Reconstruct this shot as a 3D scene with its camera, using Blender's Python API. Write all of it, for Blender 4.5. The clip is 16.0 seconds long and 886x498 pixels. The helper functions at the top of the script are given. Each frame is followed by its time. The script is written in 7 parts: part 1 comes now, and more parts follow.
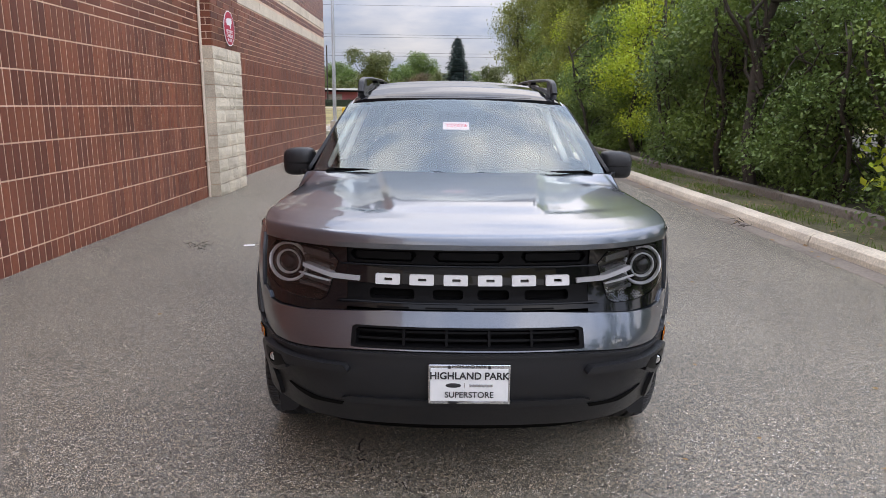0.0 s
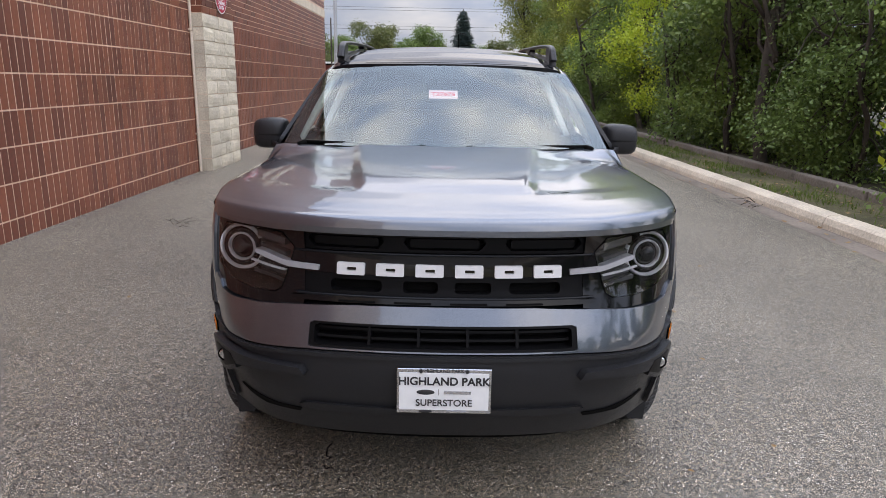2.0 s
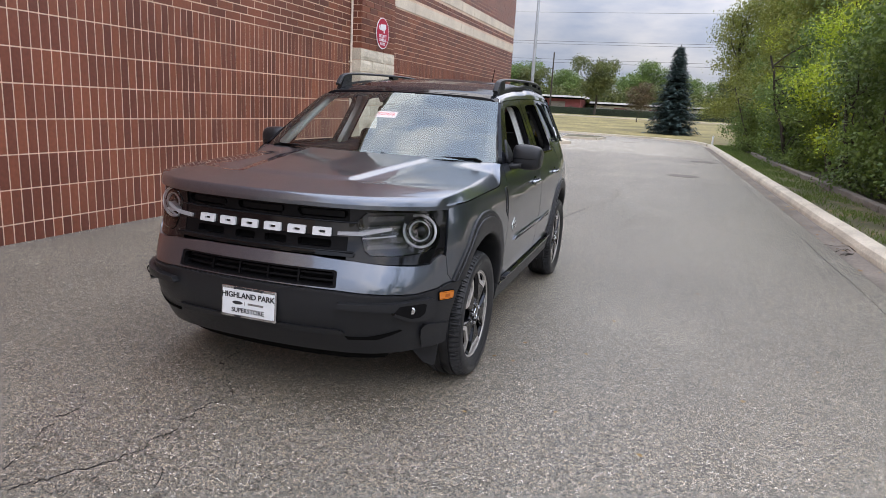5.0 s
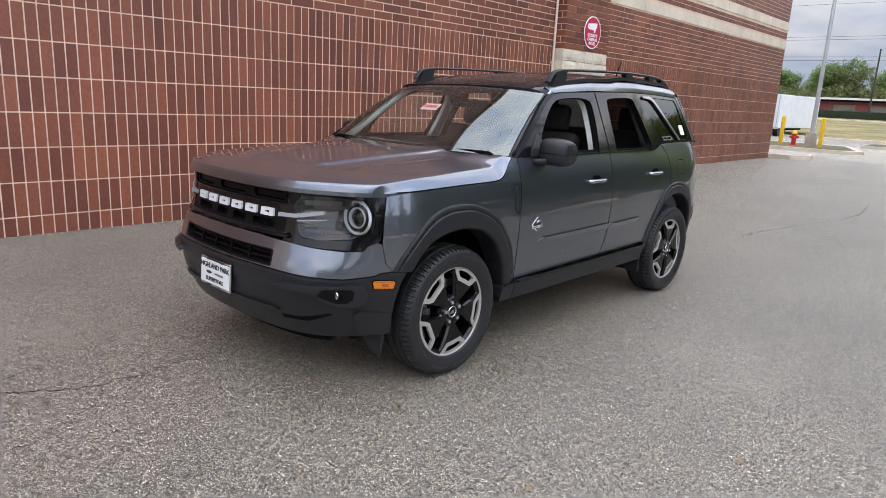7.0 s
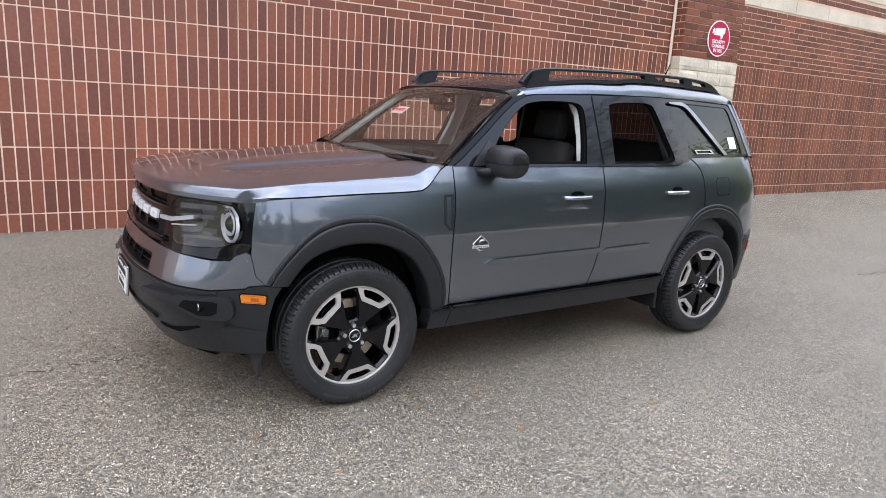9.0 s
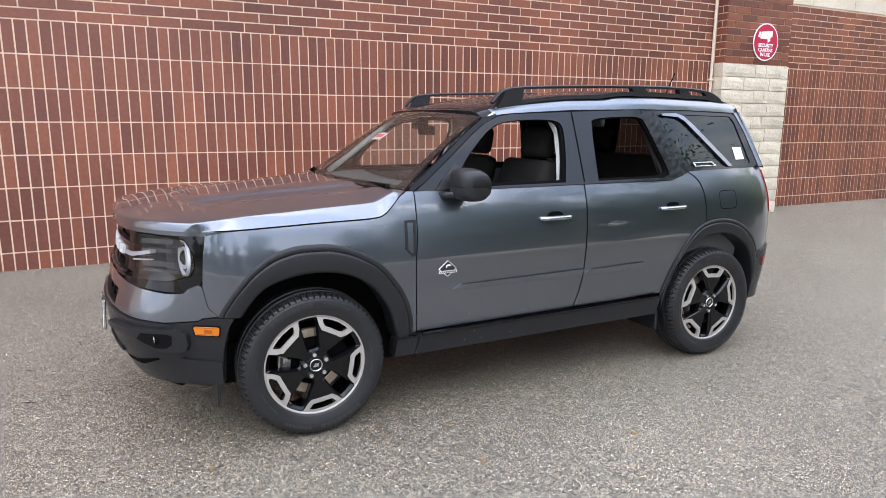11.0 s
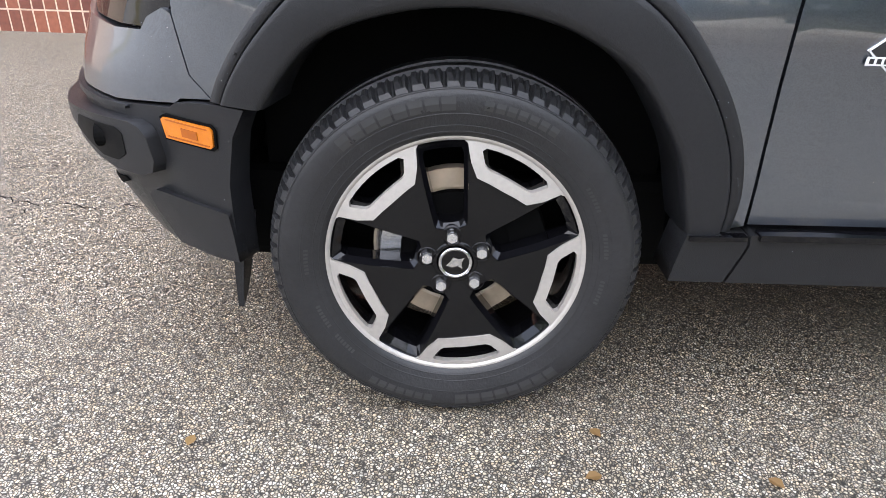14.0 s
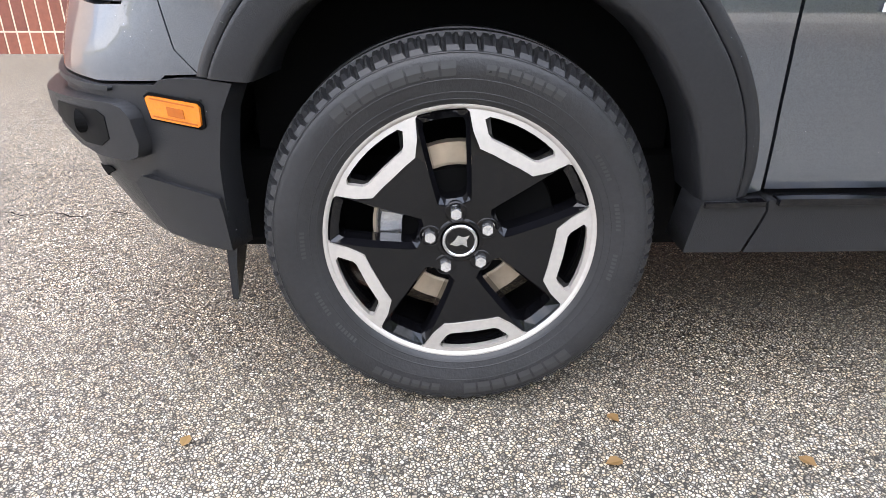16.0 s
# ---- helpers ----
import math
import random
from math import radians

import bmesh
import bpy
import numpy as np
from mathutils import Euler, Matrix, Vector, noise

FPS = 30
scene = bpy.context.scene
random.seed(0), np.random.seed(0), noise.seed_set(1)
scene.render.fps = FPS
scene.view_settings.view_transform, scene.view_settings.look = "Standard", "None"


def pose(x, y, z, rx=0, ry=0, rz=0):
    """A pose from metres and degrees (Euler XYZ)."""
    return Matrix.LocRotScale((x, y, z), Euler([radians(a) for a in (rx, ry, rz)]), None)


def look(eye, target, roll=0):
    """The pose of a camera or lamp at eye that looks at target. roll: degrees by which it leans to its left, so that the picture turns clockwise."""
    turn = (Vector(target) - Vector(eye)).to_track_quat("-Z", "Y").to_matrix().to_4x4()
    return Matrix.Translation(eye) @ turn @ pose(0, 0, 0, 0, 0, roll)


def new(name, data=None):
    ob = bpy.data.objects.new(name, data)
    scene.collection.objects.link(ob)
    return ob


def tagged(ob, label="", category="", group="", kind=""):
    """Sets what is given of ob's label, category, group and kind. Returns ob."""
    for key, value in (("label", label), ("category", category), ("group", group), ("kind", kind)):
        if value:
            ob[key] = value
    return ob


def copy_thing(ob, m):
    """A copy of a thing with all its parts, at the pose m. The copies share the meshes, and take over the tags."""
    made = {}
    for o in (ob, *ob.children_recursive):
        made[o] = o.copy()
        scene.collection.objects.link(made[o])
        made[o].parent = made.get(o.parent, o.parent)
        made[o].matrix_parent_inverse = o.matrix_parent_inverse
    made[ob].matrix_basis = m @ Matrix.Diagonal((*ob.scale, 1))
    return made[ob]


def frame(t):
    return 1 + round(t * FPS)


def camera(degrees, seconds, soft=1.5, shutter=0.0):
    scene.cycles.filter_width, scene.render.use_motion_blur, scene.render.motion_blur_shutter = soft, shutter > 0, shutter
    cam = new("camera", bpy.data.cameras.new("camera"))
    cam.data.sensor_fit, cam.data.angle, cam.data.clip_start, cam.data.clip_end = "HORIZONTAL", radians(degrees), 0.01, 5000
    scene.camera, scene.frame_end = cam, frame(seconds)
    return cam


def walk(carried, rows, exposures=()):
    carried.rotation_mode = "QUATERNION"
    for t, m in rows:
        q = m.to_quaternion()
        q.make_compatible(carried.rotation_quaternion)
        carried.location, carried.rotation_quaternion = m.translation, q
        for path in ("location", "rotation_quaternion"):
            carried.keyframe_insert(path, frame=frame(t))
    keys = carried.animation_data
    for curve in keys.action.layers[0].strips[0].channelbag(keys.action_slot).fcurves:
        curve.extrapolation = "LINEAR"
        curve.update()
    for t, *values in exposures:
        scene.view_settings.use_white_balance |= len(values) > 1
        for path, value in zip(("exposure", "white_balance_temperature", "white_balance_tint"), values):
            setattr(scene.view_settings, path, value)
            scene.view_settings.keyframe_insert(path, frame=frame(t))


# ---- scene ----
cam = camera(67.7, 16.0, soft=0.55)
PATH = [
    (0, (-0.119, -3.236, 1.559), (-0.102, -1.282, 1.135), 0.7),
    (0.5, (-0.094, -2.993, 1.547), (-0.091, -1.048, 1.081), 0.7),
    (1, (-0.088, -2.83, 1.54), (-0.067, -0.894, 1.04), 0.3),
    (1.5, (-0.071, -2.769, 1.539), (-0.047, -0.836, 1.029), 0.2),
    (2, (-0.01, -2.889, 1.516), (-0.006, -0.951, 1.022), 1.1),
    (2.5, (0.161, -3.167, 1.511), (0.09, -1.226, 1.036), 0.2),
    (3, (0.313, -3.47, 1.512), (0.17, -1.526, 1.068), -0.4),
    (3.2, (0.423, -3.581, 1.521), (0.206, -1.641, 1.086), -0.5),
    (5.3, (2.084, -3.499, 1.533), (1.351, -1.686, 1.112), 2.4),
    (5.5, (2.222, -3.407, 1.537), (1.396, -1.635, 1.114), 1.5),
    (6, (2.6, -3.187, 1.53), (1.589, -1.523, 1.074), 2.5),
    (6.5, (2.885, -2.893, 1.512), (1.736, -1.32, 1.059), 2.5),
    (7, (3.199, -2.598, 1.517), (1.879, -1.165, 1.067), 2.9),
    (7.5, (3.362, -2.27, 1.502), (1.941, -0.933, 1.064), 3.7),
    (8, (3.513, -1.924, 1.517), (1.951, -0.756, 1.073), 3.1),
    (8.5, (3.69, -1.621, 1.527), (2.083, -0.516, 1.084), 3.6),
    (9, (3.696, -1.325, 1.503), (2.057, -0.264, 1.071), 3.3),
    (9.2, (3.716, -1.216, 1.516), (2.042, -0.211, 1.08), 2.1),
    (11.5, (3.929, -0.750, 1.537), (2.161, 0.095, 1.136), 0.6),
    (12, (3.662, -0.599, 1.441), (1.911, 0.176, 0.863), 1.4),
    (12.5, (3.304, -0.330, 1.358), (1.558, 0.282, 0.597), 0.9),
    (13, (2.810, -0.312, 1.235), (1.089, 0.197, 0.353), 1.1),
    (13.5, (2.358, -0.163, 1.168), (0.620, 0.130, 0.222), 2.0),
    (14, (2.033, -0.029, 0.947), (0.236, -0.022, 0.068), 1.9),
    (14.5, (1.965, -0.05, 0.881), (0.162, -0.031, 0.015), 1.9),
    (15, (2.05, -0.075, 0.87), (0.235, 0.01, 0.034), 1.4),
    (15.5, (2.106, -0.072, 0.863), (0.277, 0.027, 0.061), 1.1),
    (16, (2.007, -0.047, 0.854), (0.188, -0.021, 0.023), 0.1),
]
EXPOSURES = [(0, -0.11), (3, -0.16), (5.5, -0.12), (7, -0.01), (8, 0.25), (9, 0.31), (11.5, 0.46), (12, 0.44), (12.5, 0.42), (13, 0.40), (13.5, 0.50), (14, 0.83), (14.5, 1.10), (16, 1.14)]


def balance(t):
    """The clip's white balance drifts a little."""
    return float(np.interp(t, [3, 5.5, 8, 12, 13], [6500, 6400, 6380, 6400, 6500])), float(np.interp(t, [3, 5.5, 8, 12], [14.0, 13.0, 12.0, 11.5]))


walk(cam, [(t, look(eye, target, roll)) for t, eye, target, roll in PATH], [(t, stops, *balance(t)) for t, stops in EXPOSURES])

# ---- world, sun and exposure ----
world = bpy.data.worlds.new("overcast_sky")
scene.world = world
world.use_nodes = True
wn, wl = world.node_tree.nodes, world.node_tree.links
wn.clear()
SUN_EL, SUN_AZ = 52.0, 105.0     # degrees; azimuth clockwise from +y


def wnode(kind, **kw):
    n = wn.new(kind)
    for k, v in kw.items():
        n.inputs[k].default_value = v
    return n


sky = wn.new("ShaderNodeTexSky")
sky.sky_type, sky.sun_disc = "NISHITA", False
sky.sun_elevation, sky.sun_rotation = radians(SUN_EL), radians(SUN_AZ)
w_co = wn.new("ShaderNodeTexCoord")
w_map = wnode("ShaderNodeMapping", Scale=(1.0, 1.0, 3.2), Location=(0.35, 0.1, 0.2))
w_noise = wnode("ShaderNodeTexNoise", Scale=2.1, Detail=7.0, Roughness=0.55)
w_ramp = wn.new("ShaderNodeValToRGB")
w_ramp.color_ramp.elements[0].position, w_ramp.color_ramp.elements[0].color = 0.43, (3.9, 4.8, 6.7, 1)
w_ramp.color_ramp.elements[1].position, w_ramp.color_ramp.elements[1].color = 0.64, (11.2, 10.8, 10.55, 1)
w_mix = wn.new("ShaderNodeMix")
w_mix.data_type = "RGBA"
w_mix.inputs[0].default_value = 0.86
w_bg = wnode("ShaderNodeBackground", Strength=0.10)
w_out = wn.new("ShaderNodeOutputWorld")
wl.new(w_co.outputs["Generated"], w_map.inputs["Vector"])
wl.new(w_map.outputs[0], w_noise.inputs["Vector"])
wl.new(w_noise.outputs["Fac"], w_ramp.inputs[0])
wl.new(sky.outputs[0], w_mix.inputs[6])
wl.new(w_ramp.outputs[0], w_mix.inputs[7])
w_dot = wn.new("ShaderNodeVectorMath")
w_dot.operation = "DOT_PRODUCT"
w_dot.inputs[1].default_value = (0.20, -0.06, 0.96)
w_up = wnode("ShaderNodeMapRange")          # an overcast sky is brightest overhead and on the sun's side
w_up.inputs[1].default_value, w_up.inputs[2].default_value, w_up.inputs[3].default_value, w_up.inputs[4].default_value = 0.0, 1.0, 0.85, 4.2
w_scale = wn.new("ShaderNodeVectorMath")
w_scale.operation = "SCALE"
wl.new(w_co.outputs["Generated"], w_dot.inputs[0])
wl.new(w_dot.outputs["Value"], w_up.inputs[0])
wl.new(w_mix.outputs[2], w_scale.inputs[0])
wl.new(w_up.outputs[0], w_scale.inputs["Scale"])
wl.new(w_scale.outputs[0], w_bg.inputs["Color"])
wl.new(w_bg.outputs[0], w_out.inputs[0])

sun_data = bpy.data.lights.new("sun", "SUN")
sun_data.energy, sun_data.angle, sun_data.color = 1.4, radians(170), (1.0, 0.95, 0.89)
sun = new("sun", sun_data)
az, el = radians(SUN_AZ), radians(SUN_EL)
sun.matrix_world = look((30 * math.sin(az) * math.cos(el), 30 * math.cos(az) * math.cos(el), 30 * math.sin(el)), (0, 0, 0))

# ---- materials ----


def surf(name, col, rough=0.6, metal=0.0, var=0.12, scale=1.5, fine=40.0, grain=0.12, bump=0.0, bump_scale=120.0,
         rand=0.0, island=0.0, coat=0.0, tint=None, ior=1.45):
    """Principled surface; colour varies at two scales, from piece to piece (rand) and from island to island."""
    m = bpy.data.materials.new(name)
    m.use_nodes = True
    nt = m.node_tree
    b = nt.nodes["Principled BSDF"]
    b.inputs["Roughness"].default_value, b.inputs["Metallic"].default_value = rough, metal
    b.inputs["Coat Weight"].default_value, b.inputs["Coat Roughness"].default_value = coat, 0.03
    b.inputs["IOR"].default_value = ior
    geo = nt.nodes.new("ShaderNodeNewGeometry")
    total = None

    def add(sock, amount):
        nonlocal total
        r = nt.nodes.new("ShaderNodeMapRange")
        r.inputs[3].default_value, r.inputs[4].default_value = 1 - amount, 1 + amount
        nt.links.new(sock, r.inputs[0])
        if total is None:
            total = r.outputs[0]
        else:
            k = nt.nodes.new("ShaderNodeMath")
            k.operation = "MULTIPLY"
            nt.links.new(total, k.inputs[0])
            nt.links.new(r.outputs[0], k.inputs[1])
            total = k.outputs[0]

    def noise_at(s, detail=4.0):
        n = nt.nodes.new("ShaderNodeTexNoise")
        n.inputs["Scale"].default_value, n.inputs["Detail"].default_value = s, detail
        nt.links.new(geo.outputs["Position"], n.inputs["Vector"])
        return n
    big = noise_at(scale)
    add(big.outputs["Fac"], var * 2.2)
    small = noise_at(fine, 3.0)
    add(small.outputs["Fac"], grain * 2.2)
    if rand:
        info = nt.nodes.new("ShaderNodeObjectInfo")
        add(info.outputs["Random"], rand)
    if island:
        add(geo.outputs["Random Per Island"], island)
    mixer = nt.nodes.new("ShaderNodeMix")
    mixer.data_type, mixer.blend_type = "RGBA", "MULTIPLY"
    mixer.inputs[0].default_value = 1.0
    mixer.inputs[6].default_value = (*col, 1)
    if tint:
        tm = nt.nodes.new("ShaderNodeMix")
        tm.data_type = "RGBA"
        tm.inputs[6].default_value, tm.inputs[7].default_value = (*col, 1), (*tint, 1)
        src = geo.outputs["Random Per Island"] if island else (info.outputs["Random"] if rand else big.outputs["Fac"])
        nt.links.new(src, tm.inputs[0])
        nt.links.new(tm.outputs[2], mixer.inputs[6])
    comb = nt.nodes.new("ShaderNodeCombineColor")
    for i in range(3):
        nt.links.new(total, comb.inputs[i])
    nt.links.new(comb.outputs[0], mixer.inputs[7])
    nt.links.new(mixer.outputs[2], b.inputs["Base Color"])
    rr = nt.nodes.new("ShaderNodeMapRange")
    rr.inputs[3].default_value, rr.inputs[4].default_value = max(0.02, rough * 0.8), min(1, rough * 1.2)
    nt.links.new(small.outputs["Fac"], rr.inputs[0])
    nt.links.new(rr.outputs[0], b.inputs["Roughness"])
    if bump:
        bn = noise_at(bump_scale, 5.0)
        bp = nt.nodes.new("ShaderNodeBump")
        bp.inputs["Strength"].default_value, bp.inputs["Distance"].default_value = bump, 0.01
        nt.links.new(bn.outputs["Fac"], bp.inputs["Height"])
        nt.links.new(bp.outputs[0], b.inputs["Normal"])
    return m


def asphalt_mat(name="worn_asphalt", gain=1.0):
    """Worn asphalt with pale exposed stones of about a centimetre and dark gaps."""
    m = bpy.data.materials.new(name)
    m.use_nodes = True
    nt = m.node_tree
    b = nt.nodes["Principled BSDF"]
    b.inputs["Roughness"].default_value = 0.56
    geo = nt.nodes.new("ShaderNodeNewGeometry")

    def voro(feature, scale):
        v = nt.nodes.new("ShaderNodeTexVoronoi")
        v.feature = feature
        v.inputs["Scale"].default_value = scale
        nt.links.new(geo.outputs["Position"], v.inputs["Vector"])
        return v
    cell, edge = voro("F1", 150.0), voro("DISTANCE_TO_EDGE", 150.0)
    sep = nt.nodes.new("ShaderNodeSeparateColor")
    nt.links.new(cell.outputs["Color"], sep.inputs[0])
    stone = nt.nodes.new("ShaderNodeValToRGB")
    cr = stone.color_ramp
    cr.elements[0].position, cr.elements[0].color = 0.0, (0.20, 0.175, 0.134, 1)
    cr.elements[1].position, cr.elements[1].color = 1.0, (0.66, 0.605, 0.495, 1)
    for p, c in ((0.14, (0.272, 0.241, 0.188, 1)), (0.40, (0.373, 0.330, 0.254, 1)), (0.7, (0.48, 0.429, 0.338, 1)), (0.88, (0.56, 0.497, 0.394, 1))):
        e = cr.elements.new(p)
        e.color = c
    nt.links.new(sep.outputs[0], stone.inputs[0])
    gap = nt.nodes.new("ShaderNodeMapRange")
    gap.inputs[1].default_value, gap.inputs[2].default_value = 0.055, 0.27
    gap.inputs[3].default_value, gap.inputs[4].default_value = 0.05, 1.13
    nt.links.new(edge.outputs["Distance"], gap.inputs[0])
    big = nt.nodes.new("ShaderNodeTexNoise")
    big.inputs["Scale"].default_value, big.inputs["Detail"].default_value = 0.55, 6.0
    nt.links.new(geo.outputs["Position"], big.inputs["Vector"])
    br = nt.nodes.new("ShaderNodeMapRange")
    br.inputs[1].default_value, br.inputs[2].default_value = 0.25, 0.75
    br.inputs[3].default_value, br.inputs[4].default_value = 0.86 * gain, 1.28 * gain
    nt.links.new(big.outputs["Fac"], br.inputs[0])
    mid = nt.nodes.new("ShaderNodeTexNoise")
    mid.inputs["Scale"].default_value, mid.inputs["Detail"].default_value = 82.0, 2.0
    nt.links.new(geo.outputs["Position"], mid.inputs["Vector"])
    mr = nt.nodes.new("ShaderNodeMapRange")
    mr.inputs[1].default_value, mr.inputs[2].default_value = 0.32, 0.68
    mr.inputs[3].default_value, mr.inputs[4].default_value = 0.64, 1.34
    nt.links.new(mid.outputs["Fac"], mr.inputs[0])
    k0 = nt.nodes.new("ShaderNodeMath")
    k0.operation = "MULTIPLY"
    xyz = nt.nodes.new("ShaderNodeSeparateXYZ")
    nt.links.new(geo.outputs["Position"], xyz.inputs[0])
    pale = nt.nodes.new("ShaderNodeMapRange")          # distant ground's grazing-view sheen, put into the colour as a rise along y
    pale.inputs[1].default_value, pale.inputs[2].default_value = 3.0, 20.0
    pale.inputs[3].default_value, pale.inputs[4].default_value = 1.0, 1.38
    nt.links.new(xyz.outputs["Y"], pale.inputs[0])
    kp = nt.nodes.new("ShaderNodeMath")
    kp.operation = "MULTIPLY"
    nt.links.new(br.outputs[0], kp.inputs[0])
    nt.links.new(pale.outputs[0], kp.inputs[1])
    clump = nt.nodes.new("ShaderNodeTexNoise")          # stones lie closer here, more open there
    clump.inputs["Scale"].default_value, clump.inputs["Detail"].default_value = 46.0, 1.0
    nt.links.new(geo.outputs["Position"], clump.inputs["Vector"])
    cm = nt.nodes.new("ShaderNodeMapRange")
    cm.inputs[1].default_value, cm.inputs[2].default_value = 0.32, 0.68
    cm.inputs[3].default_value, cm.inputs[4].default_value = 0.80, 1.16
    nt.links.new(clump.outputs["Fac"], cm.inputs[0])
    kc = nt.nodes.new("ShaderNodeMath")
    kc.operation = "MULTIPLY"
    nt.links.new(mr.outputs[0], kc.inputs[0])
    nt.links.new(cm.outputs[0], kc.inputs[1])
    worn = nt.nodes.new("ShaderNodeTexNoise")           # hand-sized worn and dirty spots
    worn.inputs["Scale"].default_value, worn.inputs["Detail"].default_value = 17.0, 1.0
    nt.links.new(geo.outputs["Position"], worn.inputs["Vector"])
    wm = nt.nodes.new("ShaderNodeMapRange")
    wm.inputs[1].default_value, wm.inputs[2].default_value = 0.32, 0.68
    wm.inputs[3].default_value, wm.inputs[4].default_value = 0.84, 1.14
    nt.links.new(worn.outputs["Fac"], wm.inputs[0])
    kw = nt.nodes.new("ShaderNodeMath")
    kw.operation = "MULTIPLY"
    nt.links.new(kc.outputs[0], kw.inputs[0])
    nt.links.new(wm.outputs[0], kw.inputs[1])
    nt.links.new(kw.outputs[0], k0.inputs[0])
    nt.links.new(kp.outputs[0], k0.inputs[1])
    k = nt.nodes.new("ShaderNodeMath")
    k.operation = "MULTIPLY"
    nt.links.new(gap.outputs[0], k.inputs[0])
    nt.links.new(k0.outputs[0], k.inputs[1])
    vs = nt.nodes.new("ShaderNodeVectorMath")
    vs.operation = "SCALE"
    hue = nt.nodes.new("ShaderNodeValToRGB")            # warm and cool stones
    hue.color_ramp.elements[0].color, hue.color_ramp.elements[1].color = (1.08, 0.99, 0.86, 1), (0.93, 1.0, 1.10, 1)
    nt.links.new(sep.outputs[1], hue.inputs[0])
    tinted = nt.nodes.new("ShaderNodeVectorMath")
    tinted.operation = "MULTIPLY"
    nt.links.new(stone.outputs[0], tinted.inputs[0])
    nt.links.new(hue.outputs[0], tinted.inputs[1])
    nt.links.new(tinted.outputs[0], vs.inputs[0])
    nt.links.new(k.outputs[0], vs.inputs["Scale"])
    nt.links.new(vs.outputs[0], b.inputs["Base Color"])
    bp = nt.nodes.new("ShaderNodeBump")
    bp.inputs["Strength"].default_value, bp.inputs["Distance"].default_value = 0.20, 0.006
    nt.links.new(gap.outputs[0], bp.inputs["Height"])
    nt.links.new(bp.outputs[0], b.inputs["Normal"])
    return m


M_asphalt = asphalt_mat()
M_asphalt_pale = asphalt_mat("pale_asphalt", 1.2)
M_field = surf("rough_autumn_grass", (0.150, 0.135, 0.042), 0.95, var=0.35, scale=0.3, fine=3, grain=0.35, bump=0.8, bump_scale=12, tint=(0.25, 0.195, 0.075))
M_tile = surf("glazed_brown_brick", (0.136, 0.045, 0.030), 0.42, var=0.20, scale=0.7, fine=25, grain=0.14, rand=0.10, bump=0.12, bump_scale=30, tint=(0.205, 0.068, 0.037))
M_tile_far = surf("glazed_brown_brick_joined", (0.136, 0.045, 0.030), 0.42, var=0.20, scale=0.7, fine=25, grain=0.14, island=0.10, bump=0.12, bump_scale=30, tint=(0.205, 0.068, 0.037))
M_mortar = surf("pale_mortar", (0.62, 0.46, 0.34), 0.9, var=0.12, scale=2, fine=60, grain=0.15, bump=0.3)
M_stone = surf("split_face_limestone", (0.56, 0.50, 0.39), 0.88, var=0.16, scale=3, fine=45, grain=0.2, rand=0.12, bump=0.9, bump_scale=35)
M_band = surf("smooth_limestone", (0.60, 0.52, 0.41), 0.85, var=0.12, scale=2, fine=60, grain=0.12, bump=0.2)
M_kerb = surf("pale_concrete_kerb", (0.60, 0.53, 0.42), 0.9, var=0.2, scale=1.6, fine=40, grain=0.2, bump=0.5, bump_scale=60)
M_gutter = surf("grimy_gutter_concrete", (0.20, 0.17, 0.14), 0.9, var=0.3, scale=1.2, fine=30, grain=0.25, bump=0.5, bump_scale=60)
M_soil = surf("grassy_soil", (0.075, 0.085, 0.030), 0.95, var=0.35, scale=1.4, fine=18, grain=0.35, bump=0.8, bump_scale=40, tint=(0.13, 0.10, 0.06))
M_forest_floor = surf("forest_floor", (0.05, 0.045, 0.025), 0.95, var=0.3, scale=1.0, fine=14, grain=0.3, bump=0.8, bump_scale=30)
M_border = surf("weathered_edging", (0.19, 0.165, 0.14), 0.9, var=0.2, scale=2, fine=30, grain=0.25, bump=0.6, bump_scale=40)

# ---- mesh helpers ----


def mesh_of(name, bm, mat=None, smooth=False):
    me = bpy.data.meshes.new(name)
    bm.normal_update()
    bm.to_mesh(me)
    bm.free()
    if mat:
        me.materials.append(mat)
    if smooth:
        me.polygons.foreach_set("use_smooth", [True] * len(me.polygons))
    return me


def part(name, bm, mat, parent=None, label="", smooth=False, m=None):
    """Links a bmesh as one mesh object, under parent if one is given."""
    ob = new(name, mesh_of(name, bm, mat, smooth))
    if parent:
        ob.parent = parent
    if m is not None:
        ob.matrix_local = m
    return tagged(ob, label) if label else ob


def empty(name, loc=(0, 0, 0), **tags):
    ob = new(name)
    ob.location = loc
    ob.empty_display_size = 0.2
    return tagged(ob, **tags)


def add_box(bm, x0, x1, y0, y1, z0, z1, bevel=0.0, segs=2):
    r = bmesh.ops.create_cube(bm, size=1.0, matrix=Matrix.LocRotScale(((x0 + x1) / 2, (y0 + y1) / 2, (z0 + z1) / 2), None, (x1 - x0, y1 - y0, z1 - z0)))
    if bevel:
        es = list({e for v in r["verts"] for e in v.link_edges})
        bmesh.ops.bevel(bm, geom=es, offset=bevel, segments=segs, profile=0.5, affect="EDGES")
    return bm


def box(x0, x1, y0, y1, z0, z1, bevel=0.0, segs=2):
    return add_box(bmesh.new(), x0, x1, y0, y1, z0, z1, bevel, segs)


